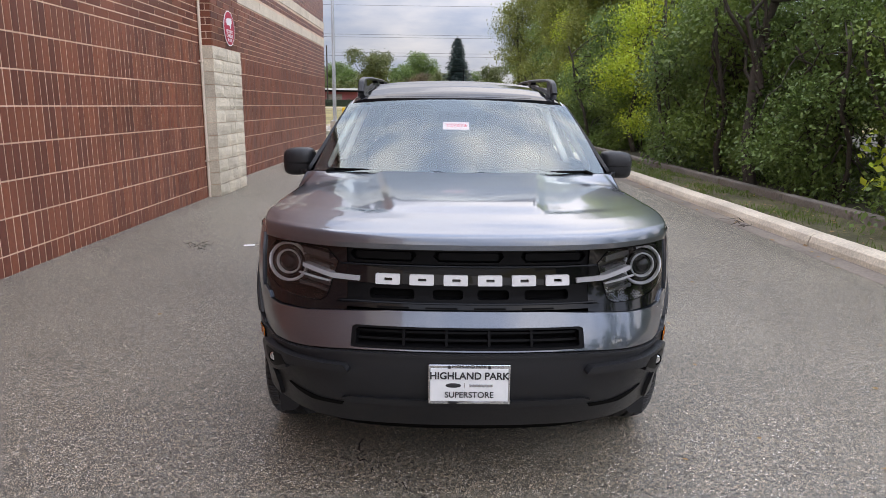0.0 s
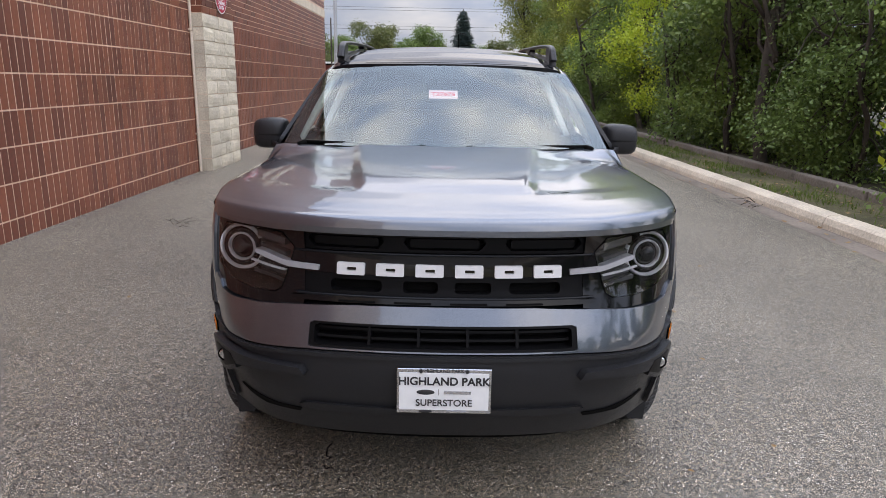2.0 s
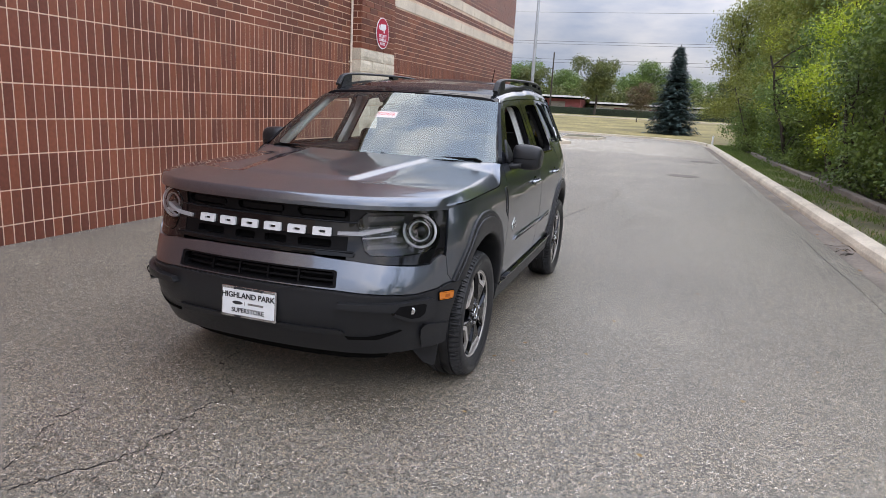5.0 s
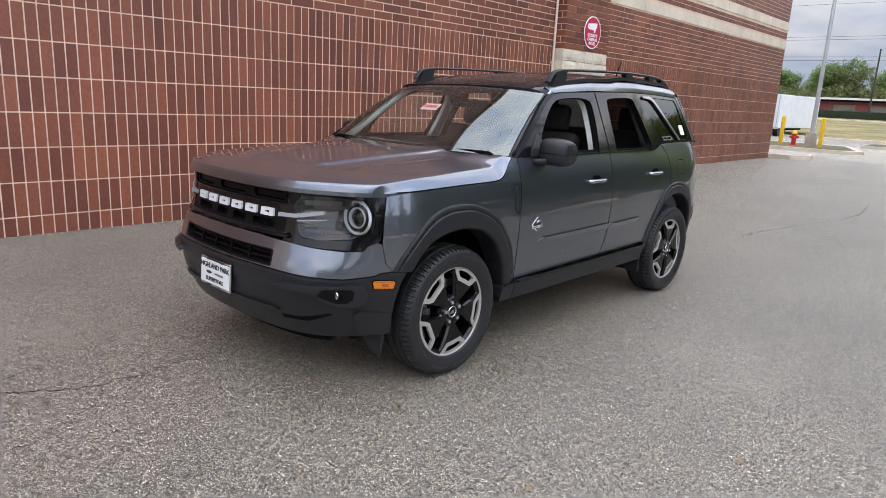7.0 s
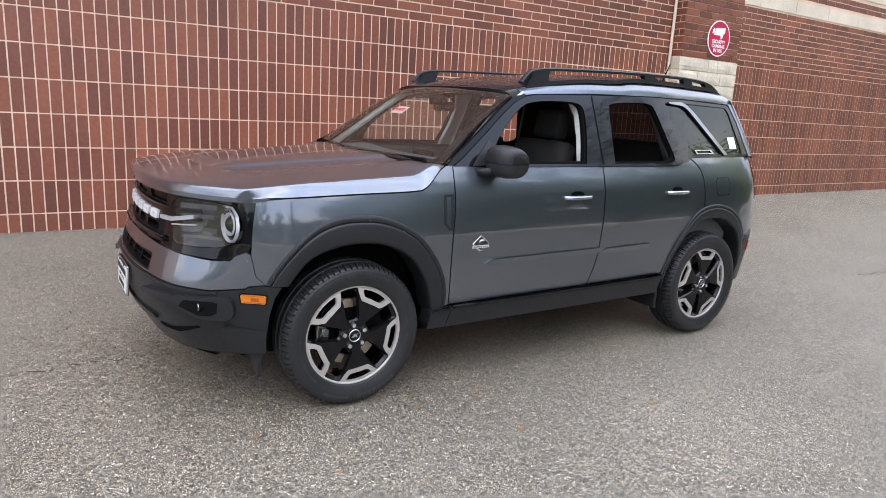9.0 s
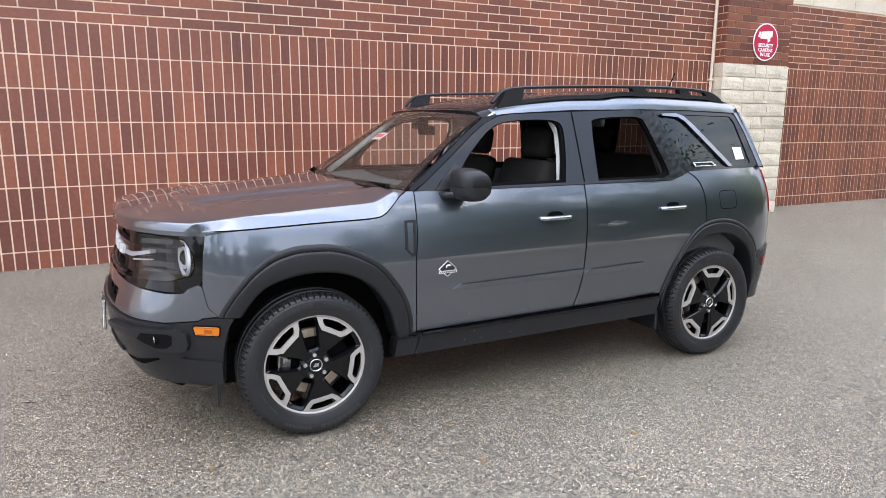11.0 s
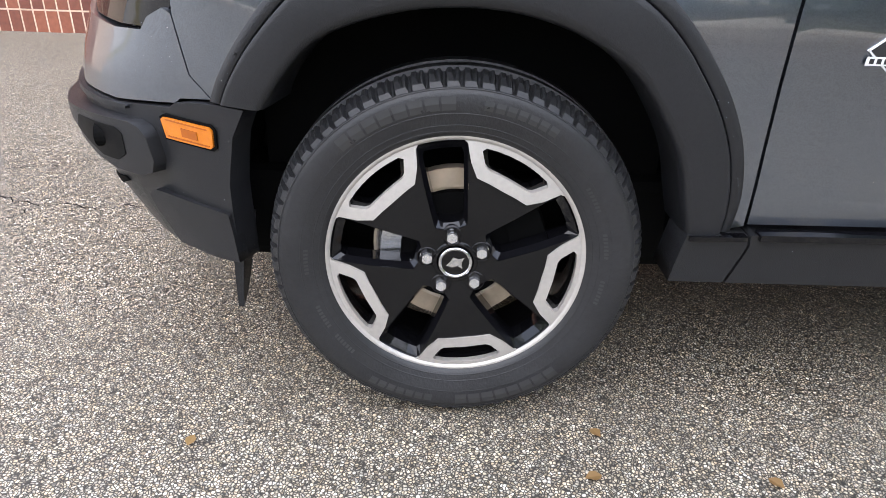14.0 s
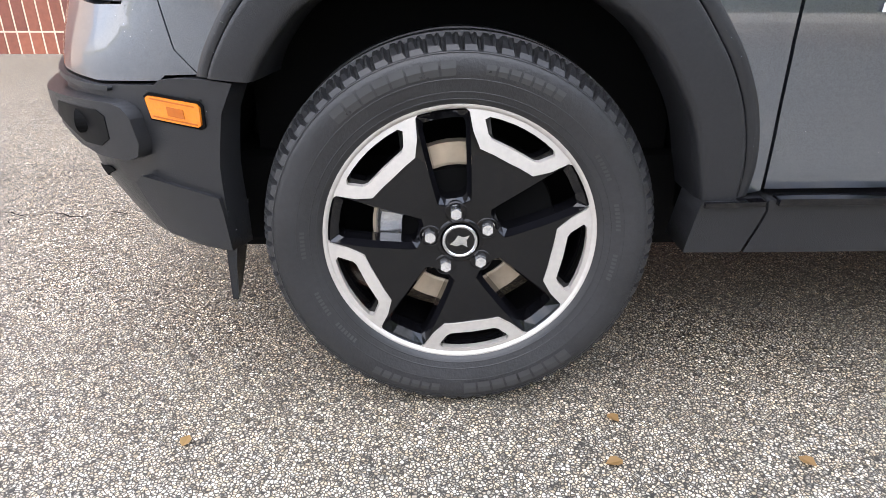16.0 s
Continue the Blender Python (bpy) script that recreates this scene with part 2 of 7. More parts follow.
def add_cyl(bm, p0, p1, r0, r1=None, segs=16, caps=True):
    r1 = r0 if r1 is None else r1
    p0, p1 = Vector(p0), Vector(p1)
    d = p1 - p0
    m = Matrix.Translation((p0 + p1) / 2) @ d.to_track_quat("Z", "Y").to_matrix().to_4x4()
    bmesh.ops.create_cone(bm, cap_ends=caps, segments=segs, radius1=r0, radius2=r1, depth=d.length, matrix=m)
    return bm


def sweep(bm, pts, sec, closed=True):
    """Sweeps a section (list of 2D points: side, up) along pts; up stays near z."""
    rings = []
    n = len(pts)
    for i, p in enumerate(pts):
        a, b = Vector(pts[max(i - 1, 0)]), Vector(pts[min(i + 1, n - 1)])
        d = (b - a).normalized()
        side = d.cross(Vector((0, 0, 1)))
        side = side.normalized() if side.length > 1e-4 else Vector((1, 0, 0))
        up = side.cross(d)
        rings.append([bm.verts.new(Vector(p) + side * s + up * u) for s, u in sec])
    k = len(sec)
    for r0, r1 in zip(rings, rings[1:]):
        for j in range(k if closed else k - 1):
            bm.faces.new((r0[j], r0[(j + 1) % k], r1[(j + 1) % k], r1[j]))
    if closed:
        bm.faces.new(rings[0][::-1])
        bm.faces.new(rings[-1])
    bmesh.ops.recalc_face_normals(bm, faces=bm.faces)
    return bm


def blocks(name, cells, mat, parent, chosen, joined_name, depth=0.006, joined_mat=None):
    """Masonry pieces. cells: (x face, y0, y1, z0, z1) on a wall that faces +x; those for which chosen() holds become objects
    of their own that share meshes by size, the others one joined part."""
    cache = {}
    rest = []
    for xf, y0, y1, z0, z1 in cells:
        if chosen(y0, z0):
            key = (round(y1 - y0, 3), round(z1 - z0, 3))
            if key not in cache:
                w, h = key
                b = 0.0025
                bm = bmesh.new()
                back = [bm.verts.new(c) for c in ((-depth, -w / 2, -h / 2), (-depth, w / 2, -h / 2), (-depth, w / 2, h / 2), (-depth, -w / 2, h / 2))]
                mid = [bm.verts.new((-b, v.co.y, v.co.z)) for v in back]
                top = [bm.verts.new((0, v.co.y - math.copysign(b, v.co.y), v.co.z - math.copysign(b, v.co.z))) for v in back]
                for a, c in ((back, mid), (mid, top)):
                    for i in range(4):
                        bm.faces.new((a[i], a[(i + 1) % 4], c[(i + 1) % 4], c[i]))
                bm.faces.new(top)
                cache[key] = mesh_of(name, bm, mat)
            ob = new(name, cache[key])
            ob.parent = parent
            ob.location = (xf + random.uniform(-0.0015, 0.0015), (y0 + y1) / 2, (z0 + z1) / 2)
        else:
            rest.append((xf, y0, y1, z0, z1))
    if rest:
        vs, fs = [], []
        for xf, y0, y1, z0, z1 in rest:
            k = len(vs)
            b = 0.0025
            j = random.uniform(-0.0015, 0.0015)
            vs += [(xf - depth, y0, z0), (xf - depth, y1, z0), (xf - depth, y1, z1), (xf - depth, y0, z1)]
            vs += [(xf + j, y0 + b, z0 + b), (xf + j, y1 - b, z0 + b), (xf + j, y1 - b, z1 - b), (xf + j, y0 + b, z1 - b)]
            fs += [(k + 4, k + 5, k + 6, k + 7)] + [(k + i, k + (i + 1) % 4, k + 4 + (i + 1) % 4, k + 4 + i) for i in range(4)]
        me = bpy.data.meshes.new(joined_name)
        me.from_pydata(vs, [], fs)
        me.materials.append(joined_mat or mat)
        ob = new(joined_name, me)
        ob.parent = parent
        tagged(ob, kind="stuff")


# ---- ground ----
WALL_X = -4.0
WALL_END = 22.0
FAR_X = -4.35
PIL_X, PIL_Y0, PIL_Y1, PIL_TOP = -3.8, 7.95, 9.5, 2.47


def kerb_x(y):
    return 4.27 - 0.0155 * y


def strip(x0f, x1f, ys, z0, z1=None):
    """A ground strip between two lines along y."""
    bm = bmesh.new()
    rows = [(bm.verts.new((x0f(y), y, z0)), bm.verts.new((x1f(y), y, z0 if z1 is None else z1))) for y in ys]
    for (a, b), (c, d) in zip(rows, rows[1:]):
        bm.faces.new((a, b, d, c))
    return bm




def land(y):
    """The land rises gently past the end of the lot."""
    return float(np.interp(y, [46.5, 50, 88, 110], [-0.03, 0.02, 1.08, 1.25]))


gb = strip(lambda v: -600, lambda v: 600, [-600, -60, 0, 46.5, 48, 50, 60, 70, 80, 88, 100, 110, 200, 900], 0.0)
for v in gb.verts:
    v.co.z = land(v.co.y)
ground = part("ground", gb, M_field)
tagged(ground, "rough grass and soil reaching to the horizon", "ground", kind="structure")
KY = [-16 + i * 1.5 for i in range(37)]
rb = bmesh.new()
road_edge = [(-60, 39.5), (-60, -60), (4.6, -60)] + [(kerb_x(y) + 0.03, y) for y in KY if y < 38.5] + [(3.0, 43), (0.5, 45.5), (-6, 46.5), (-60, 47)]
rb.faces.new([rb.verts.new((x, y, 0)) for x, y in road_edge])
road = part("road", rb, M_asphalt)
# paler surface past the crack; its colour also holds the distance sheen
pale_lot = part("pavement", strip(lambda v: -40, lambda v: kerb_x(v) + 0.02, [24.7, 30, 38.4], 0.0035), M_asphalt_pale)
tagged(pale_lot, "pale asphalt at the far end of the lot", "asphalt", kind="structure")
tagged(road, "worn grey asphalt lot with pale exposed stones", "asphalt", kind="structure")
# kerb along the wooded side, cast in lengths
kerb = empty("kerb", label="pale rounded concrete kerb with worn top", category="kerb", kind="structure")
y = -16.0
while y < 37.5:
    y1 = min(y + 2.9, 38.0)
    bm = bmesh.new()
    sec = [(-0.11, -0.1), (-0.10, 0.06), (-0.075, 0.125), (-0.03, 0.15), (0.09, 0.155), (0.13, 0.15), (0.13, -0.1)]
    sweep(bm, [(kerb_x(v) + 0.11 + random.uniform(-.004, .004), v, random.uniform(-.003, .003)) for v in [y + 0.006 + (y1 - y - 0.012) * i / 4 for i in range(5)]], sec)
    part("kerbstone", bm, M_kerb, kerb)
    y = y1
gut = part("gutter", strip(lambda v: kerb_x(v) - 0.27, lambda v: kerb_x(v) + 0.01, KY[:36], 0.004), M_gutter)
tagged(gut, "dirt-stained concrete gutter beside the kerb", "gutter", kind="structure")
verge = part("verge", strip(lambda v: kerb_x(v) + 0.2, lambda v: kerb_x(v) + 1.15, KY[:36], 0.13, 0.15), M_soil)
tagged(verge, "thin grass verge with bare soil and fallen leaves", "grass", kind="structure")
edging = empty("edging", label="low weathered grey stone edging along the trees", category="edging", kind="structure")
y = -16.0
while y < 26:
    ln = random.uniform(1.6, 2.4)
    add = box(-0.09, 0.09, 0.01, ln - 0.01, 0.0, 0.27, 0.02)
    part("edging_stone", add, M_border, edging, m=pose(kerb_x(y) + 1.2 + random.uniform(-.02, .02), y, 0, 0, 0, 0.9 + random.uniform(-.5, .5)))
    y += ln
ff = part("forest_floor", strip(lambda v: kerb_x(v) + 1.25, lambda v: 40, KY[:37], 0.16, 0.2), M_forest_floor)
tagged(ff, "dark leaf-strewn ground under the trees", "ground", kind="structure")

# ---- building ----
TW, TH, J = 0.1084, 0.331, 0.0125
ROW0 = 0.185
WALL_TOP = 8.6
wall = empty("wall_west", label="long brown glazed brick wall with pale joints", category="wall", kind="structure")
wb = bmesh.new()
add_box(wb, -4.8, WALL_X - 0.0045, -16, PIL_Y0 + 0.3, -0.2, WALL_TOP)
add_box(wb, -4.8, FAR_X - 0.0045, PIL_Y0 + 0.31, WALL_END - 0.008, -0.2, WALL_TOP)
part("mortar_bed", wb, M_mortar, wall)
back_bm = box(-24, -4.8, -16, WALL_END - 0.3, -0.2, WALL_TOP - 0.2)
part("building_core", back_bm, M_tile_far, wall)
part("coping", box(-4.95, WALL_X + 0.06, -16, PIL_Y0, WALL_TOP, WALL_TOP + 0.12, 0.01), M_band, wall)
part("coping", box(-4.95, FAR_X + 0.06, PIL_Y1, WALL_END + 0.05, WALL_TOP, WALL_TOP + 0.12, 0.01), M_band, wall)


def wall_cells(ya, yb, bands, face=WALL_X):
    cells = []
    n = round((yb - ya) / TW)
    for r in range(-1, 7):
        z0 = ROW0 + r * TH
        z0, z1 = max(z0, -0.03), ROW0 + (r + 1) * TH
        for i in range(n):
            y0 = ya + i * (yb - ya) / n
            cells.append((face, y0 + J / 2, y0 + (yb - ya) / n - J / 2, z0 + J / 2, z1 - J / 2))
    z, k = ROW0 + 7 * TH, 0
    while z < WALL_TOP - 0.05:
        z1 = z + TW
        if not any(a - 0.03 < (z + z1) / 2 < b + 0.03 for a, b in bands):
            y0 = ya - (TH / 2 if k % 2 else 0)
            while y0 < yb:
                a, b = max(y0, ya), min(y0 + TH, yb)
                if b - a > 0.05:
                    cells.append((face, a + J / 2, b - J / 2, z + J / 2, z1 - J / 2))
                y0 += TH
        z, k = z1, k + 1
    return cells


BANDS = [(3.61, 3.85), (4.19, 4.45)]
near_cells = wall_cells(-7.979, -7.979 + 147 * TW, [])
far_cells = wall_cells(PIL_Y1 + 0.01, WALL_END, BANDS, FAR_X)
for z0, z1 in BANDS:
    y = PIL_Y1 + 0.01
    while y < WALL_END:
        part("band_stone", box(FAR_X - 0.03, FAR_X + 0.01, y + 0.004, min(y + 1.2, WALL_END + 0.01) - 0.004, z0, z1, 0.004), M_band, wall)
        y += 1.2
# stone pier with brick above
pier = empty("pier", label="pale split-faced stone pier under brown brick", category="pier", kind="structure")
part("pier_core", box(FAR_X, PIL_X - 0.02, PIL_Y0 + 0.02, PIL_Y1 - 0.02, 0, WALL_TOP), M_mortar, pier)
SH = PIL_TOP / 12
for r in range(12):
    z0, z1 = r * SH, (r + 1) * SH
    cuts = [PIL_Y0, PIL_Y0 + 0.5 + 0.25 * (r % 2), PIL_Y0 + 1.1 - 0.1 * (r % 2), PIL_Y1]
    for a, b in zip(cuts, cuts[1:]):
        bm = box(WALL_X - 0.02, PIL_X, a + 0.005, b - 0.005, z0 + 0.005, z1 - 0.005)
        bmesh.ops.subdivide_edges(bm, edges=bm.edges, cuts=2, use_grid_fill=True)
        for v in bm.verts:
            j = noise.noise_vector(v.co * 9.0) * 0.010
            inner = a + 0.02 < v.co.y < b - 0.02 and z0 + 0.02 < v.co.z < z1 - 0.02
            v.co.x += j.x + (0.012 if inner else 0)
            v.co.y += j.y * 0.5
        part("pier_stone", bm, M_stone, pier)
z, k = PIL_TOP, 0
pier_cells = []
while z < WALL_TOP - 0.05:
    y0 = PIL_Y0 + 0.03 - (TH / 2 if k % 2 else 0)
    while y0 < PIL_Y1:
        a, b = max(y0, PIL_Y0 + 0.03), min(y0 + TH, PIL_Y1)
        if b - a > 0.05:
            pier_cells.append((PIL_X - 0.008, a + J / 2, b - J / 2, z + J / 2, z + TW - J / 2))
        y0 += TH
    z, k = z + TW, k + 1
side_b = bmesh.new()
z, k = PIL_TOP, 0
while z < WALL_TOP - 0.05:
    for a, b in (((WALL_X, WALL_X + 0.1), (WALL_X + 0.1, PIL_X - 0.012)) if k % 2 else ((WALL_X, PIL_X - 0.012),)):
        add_box(side_b, a + J / 2, b - J / 2, PIL_Y0 + 0.018, PIL_Y0 + 0.06, z + J / 2, z + TW - J / 2)
    z, k = z + TW, k + 1
tagged(part("brick_return", side_b, M_tile_far, pier), kind="stuff")
blocks("brick", pier_cells, M_tile, pier, lambda a, b: b < 4.4, "brick_rest", joined_mat=M_tile_far)

# ---- car: materials ----


def paint_mat():
    """Dark grey metallic paint: flakes under a clear coat, with a few dust specks."""
    m = bpy.data.materials.new("grey_metallic_paint")
    m.use_nodes = True
    nt = m.node_tree
    b = nt.nodes["Principled BSDF"]
    geo = nt.nodes.new("ShaderNodeNewGeometry")
    fl = nt.nodes.new("ShaderNodeTexVoronoi")
    fl.inputs["Scale"].default_value = 900
    nt.links.new(geo.outputs["Position"], fl.inputs["Vector"])
    sep = nt.nodes.new("ShaderNodeSeparateColor")
    nt.links.new(fl.outputs["Color"], sep.inputs[0])
    ramp = nt.nodes.new("ShaderNodeValToRGB")
    ramp.color_ramp.elements[0].color = (0.086, 0.099, 0.123, 1)
    ramp.color_ramp.elements[1].color = (0.150, 0.174, 0.214, 1)
    nt.links.new(sep.outputs[0], ramp.inputs[0])
    nt.links.new(ramp.outputs[0], b.inputs["Base Color"])
    b.inputs["Metallic"].default_value, b.inputs["Roughness"].default_value = 0.92, 0.41
    b.inputs["Coat Weight"].default_value, b.inputs["Coat Roughness"].default_value, b.inputs["Coat IOR"].default_value = 1.0, 0.035, 1.85
    n = nt.nodes.new("ShaderNodeTexNoise")
    n.inputs["Scale"].default_value, n.inputs["Detail"].default_value = 6.0, 5.0
    nt.links.new(geo.outputs["Position"], n.inputs["Vector"])
    r = nt.nodes.new("ShaderNodeMapRange")
    r.inputs[3].default_value, r.inputs[4].default_value = 0.28, 0.35
    nt.links.new(n.outputs["Fac"], r.inputs[0])
    nt.links.new(r.outputs[0], b.inputs["Roughness"])
    return m


def glass_mat(name, col, rough=0.0, gain=0.55, base=0.13, tint=(0.93, 1.0, 0.97)):
    """Thin pane: mostly clear, with a mirror-like share by Fresnel."""
    m = bpy.data.materials.new(name)
    m.use_nodes = True
    nt = m.node_tree
    nt.nodes.remove(nt.nodes["Principled BSDF"])
    out = nt.nodes["Material Output"]
    tr = nt.nodes.new("ShaderNodeBsdfTransparent")
    tr.inputs[0].default_value = (*col, 1)
    gl = nt.nodes.new("ShaderNodeBsdfGlossy")
    gl.inputs["Roughness"].default_value = rough
    gl.inputs["Color"].default_value = (*tint, 1)
    fr = nt.nodes.new("ShaderNodeFresnel")
    fr.inputs[0].default_value = 1.52
    k = nt.nodes.new("ShaderNodeMath")
    k.operation = "MULTIPLY_ADD"
    k.inputs[1].default_value, k.inputs[2].default_value = gain, base
    mx = nt.nodes.new("ShaderNodeMixShader")
    nt.links.new(fr.outputs[0], k.inputs[0])
    nt.links.new(k.outputs[0], mx.inputs[0])
    nt.links.new(tr.outputs[0], mx.inputs[1])
    nt.links.new(gl.outputs[0], mx.inputs[2])
    nt.links.new(mx.outputs[0], out.inputs["Surface"])
    return m


M_paint = paint_mat()
M_trim = surf("black_textured_plastic", (0.0155, 0.0160, 0.0178), 0.36, var=0.08, scale=3, fine=150, grain=0.12, bump=0.15, bump_scale=400, ior=1.38)
M_gloss = surf("gloss_black", (0.004, 0.004, 0.005), 0.05, var=0.05, coat=0.0, grain=0.05, ior=1.42)
M_matte = surf("matte_black", (0.005, 0.005, 0.005), 0.85, var=0.1, grain=0.1, ior=1.12)
M_glass = glass_mat("windscreen_glass", (0.84, 0.92, 0.89))
M_dark_glass = glass_mat("privacy_glass", (0.05, 0.055, 0.06), gain=0.8, base=0.0)
M_lens = glass_mat("clear_lens", (0.93, 0.94, 0.95), gain=0.7, base=0.03, tint=(0.97, 0.97, 1.0))
M_grille = surf("black_grille_plastic", (0.005, 0.005, 0.0055), 0.40, var=0.08, grain=0.1, ior=1.18)
M_roof = surf("gloss_black_roof_paint", (0.008, 0.009, 0.011), 0.07, var=0.06, grain=0.04, ior=1.26)
M_bar_dim = surf("dim_reflector_plastic", (0.11, 0.11, 0.115), 0.18, var=0.05, grain=0.05, metal=0.4)
M_lamp_back = surf("grey_lamp_bowl", (0.07, 0.07, 0.075), 0.3, metal=0.6, var=0.08, grain=0.06)
M_chrome = surf("satin_chrome", (0.62, 0.63, 0.65), 0.16, metal=1.0, var=0.04, grain=0.04)
M_nut = surf("bright_nut_metal", (0.62, 0.62, 0.63), 0.20, metal=0.85, var=0.05, grain=0.05)
M_handle = surf("satin_grey_metal", (0.36, 0.38, 0.40), 0.22, metal=0.9, var=0.04, grain=0.04)
M_machined = surf("machined_aluminium", (0.41, 0.385, 0.355), 0.36, metal=0.3, var=0.06, scale=6, grain=0.06, fine=90)
M_silver = surf("silver_reflector", (0.55, 0.56, 0.58), 0.2, metal=0.85, var=0.06, grain=0.06)
M_drl = surf("frosted_light_guide", (0.55, 0.555, 0.57), 0.35, var=0.03, grain=0.03)
M_lamp_bar = surf("grey_light_bar", (0.30, 0.30, 0.312), 0.3, var=0.04, grain=0.04)
M_white = surf("white_enamel", (0.82, 0.82, 0.82), 0.35, var=0.03, grain=0.03)
M_tyre = surf("tyre_rubber", (0.017, 0.0172, 0.0185), 0.42, var=0.18, scale=9, fine=90, grain=0.15, bump=0.10, bump_scale=180, ior=1.42)
M_tyre_mark = surf("raised_rubber", (0.028, 0.028, 0.029), 0.30, var=0.1, grain=0.1)
M_wheel_black = surf("gloss_black_alloy", (0.004, 0.004, 0.0045), 0.10, var=0.08, grain=0.06, ior=1.36)
M_disc = surf("worn_brake_disc", (0.44, 0.36, 0.27), 0.40, metal=0.4, var=0.12, scale=12, grain=0.12)
M_amber_deep = surf("deep_amber_lens", (0.34, 0.085, 0.006), 0.2, var=0.08, coat=0.4)
M_amber = surf("amber_lens", (0.56, 0.165, 0.010), 0.15, var=0.06, coat=0.5, bump=0.25, bump_scale=160)
M_red = surf("red_lens", (0.30, 0.012, 0.012), 0.12, var=0.05, coat=0.5)
M_seat = surf("dark_seat_cloth", (0.028, 0.027, 0.026), 0.85, var=0.12, scale=5, fine=120, grain=0.2, bump=0.25, bump_scale=200, ior=1.2)
M_dash = surf("soft_grey_dashboard", (0.085, 0.087, 0.088), 0.7, var=0.08, grain=0.1)
M_headliner = surf("pale_grey_lining", (0.62, 0.63, 0.60), 0.85, var=0.05, grain=0.08)
M_ink = surf("black_ink", (0.02, 0.02, 0.022), 0.5, var=0.02, grain=0.02)
M_emblem = surf("off_white_emblem", (0.60, 0.60, 0.60), 0.4, var=0.03, grain=0.03)
M_plate = surf("white_plastic_plate", (0.70, 0.71, 0.71), 0.3, var=0.03, grain=0.03)
M_sticker = surf("pale_pink_sticker", (0.85, 0.62, 0.62), 0.5, var=0.04, grain=0.04)
M_sticker_red = surf("red_sticker", (0.75, 0.05, 0.06), 0.5, var=0.04, grain=0.04)

# ---- car: body surface ----


def spline(pts, per=16):
    out = []
    n = len(pts)
    for i in range(n - 1):
        p0, p1, p2, p3 = (np.array(pts[k], float) for k in (max(i - 1, 0), i, i + 1, min(i + 2, n - 1)))
        for j in range(per):
            t = j / per
            out.append(0.5 * (2 * p1 + (p2 - p0) * t + (2 * p0 - 5 * p1 + 4 * p2 - p3) * t * t + (3 * p1 - p0 - 3 * p2 + p3) * t ** 3))
    out.append(np.array(pts[-1], float))
    return np.array(out)


PLAN = spline([(0, -0.824), (0.2, -0.817), (0.4, -0.792), (0.56, -0.744), (0.70, -0.656), (0.80, -0.562), (0.866, -0.470), (0.902, -0.375), (0.914, -0.27),
               (0.917, 0.0), (0.918, 0.6), (0.917, 1.6), (0.908, 2.3), (0.895, 2.8), (0.872, 3.08), (0.82, 3.25), (0.70, 3.37), (0.45, 3.44), (0, 3.46)])
PLEN = np.concatenate([[0], np.cumsum(np.hypot(*np.diff(PLAN, axis=0).T))])
PTAN = np.gradient(PLAN, PLEN, axis=0)
SIDE_Z = ([0.20, 0.40, 0.45, 0.55, 0.70, 0.84, 0.95, 1.05, 1.12, 1.19, 1.26], [-0.06, -0.034, -0.024, -0.010, 0.004, 0.010, 0.004, -0.012, -0.033, -0.060, -0.090])
FRONT_Z = ([0.16, 0.25, 0.33, 0.42, 0.50, 0.58, 0.655, 0.70, 0.78, 0.85, 0.95, 1.05, 1.08], [-0.12, -0.055, -0.002, 0.043, 0.068, 0.078, 0.074, 0.062, 0.036, 0.014, 0.0, -0.003, -0.008])


def at_x(x):
    """Place along the plan line, from the nose's middle, by distance from the centre line."""
    return math.copysign(float(np.interp(abs(x), PLAN[:150, 0], PLEN[:150])), x)


def at_y(y):
    return float(np.interp(y, PLAN[:, 1], PLEN))


U_A, U_B = at_y(-0.72), at_y(-0.42)


def body(u, z, depth=0.0):
    """A point of the body's skin: u along the plan line (negative: the other side), z the height, depth inwards."""
    a = abs(u)
    x, y = np.interp(a, PLEN, PLAN[:, 0]), np.interp(a, PLEN, PLAN[:, 1])
    tx, ty = np.interp(a, PLEN, PTAN[:, 0]), np.interp(a, PLEN, PTAN[:, 1])
    ln = math.hypot(tx, ty)
    nx, ny = ty / ln, -tx / ln
    w = min(max((a - U_A) / (U_B - U_A), 0), 1)
    w = w * w * (3 - 2 * w)
    off = (1 - w) * np.interp(z, *FRONT_Z) + w * np.interp(z, *SIDE_Z) - depth
    return Vector((math.copysign(1, u) * (x + nx * off), y + ny * off, z))


def glasshouse(y, z, depth=0.0):
    """The side above the belt line: leans in and draws in to the rear."""
    k = min(max((y - 2.1) / 1.1, 0), 1)
    x = 0.862 - (z - 1.19) * 0.395 - 0.05 * (z - 1.19) ** 2 - 0.05 * k * k * (3 - 2 * k)
    z -= (z - 1.18) * (0.045 + 0.065 * min(max(2.1 - y, 0), 1))
    return Vector((x - depth, y, z))


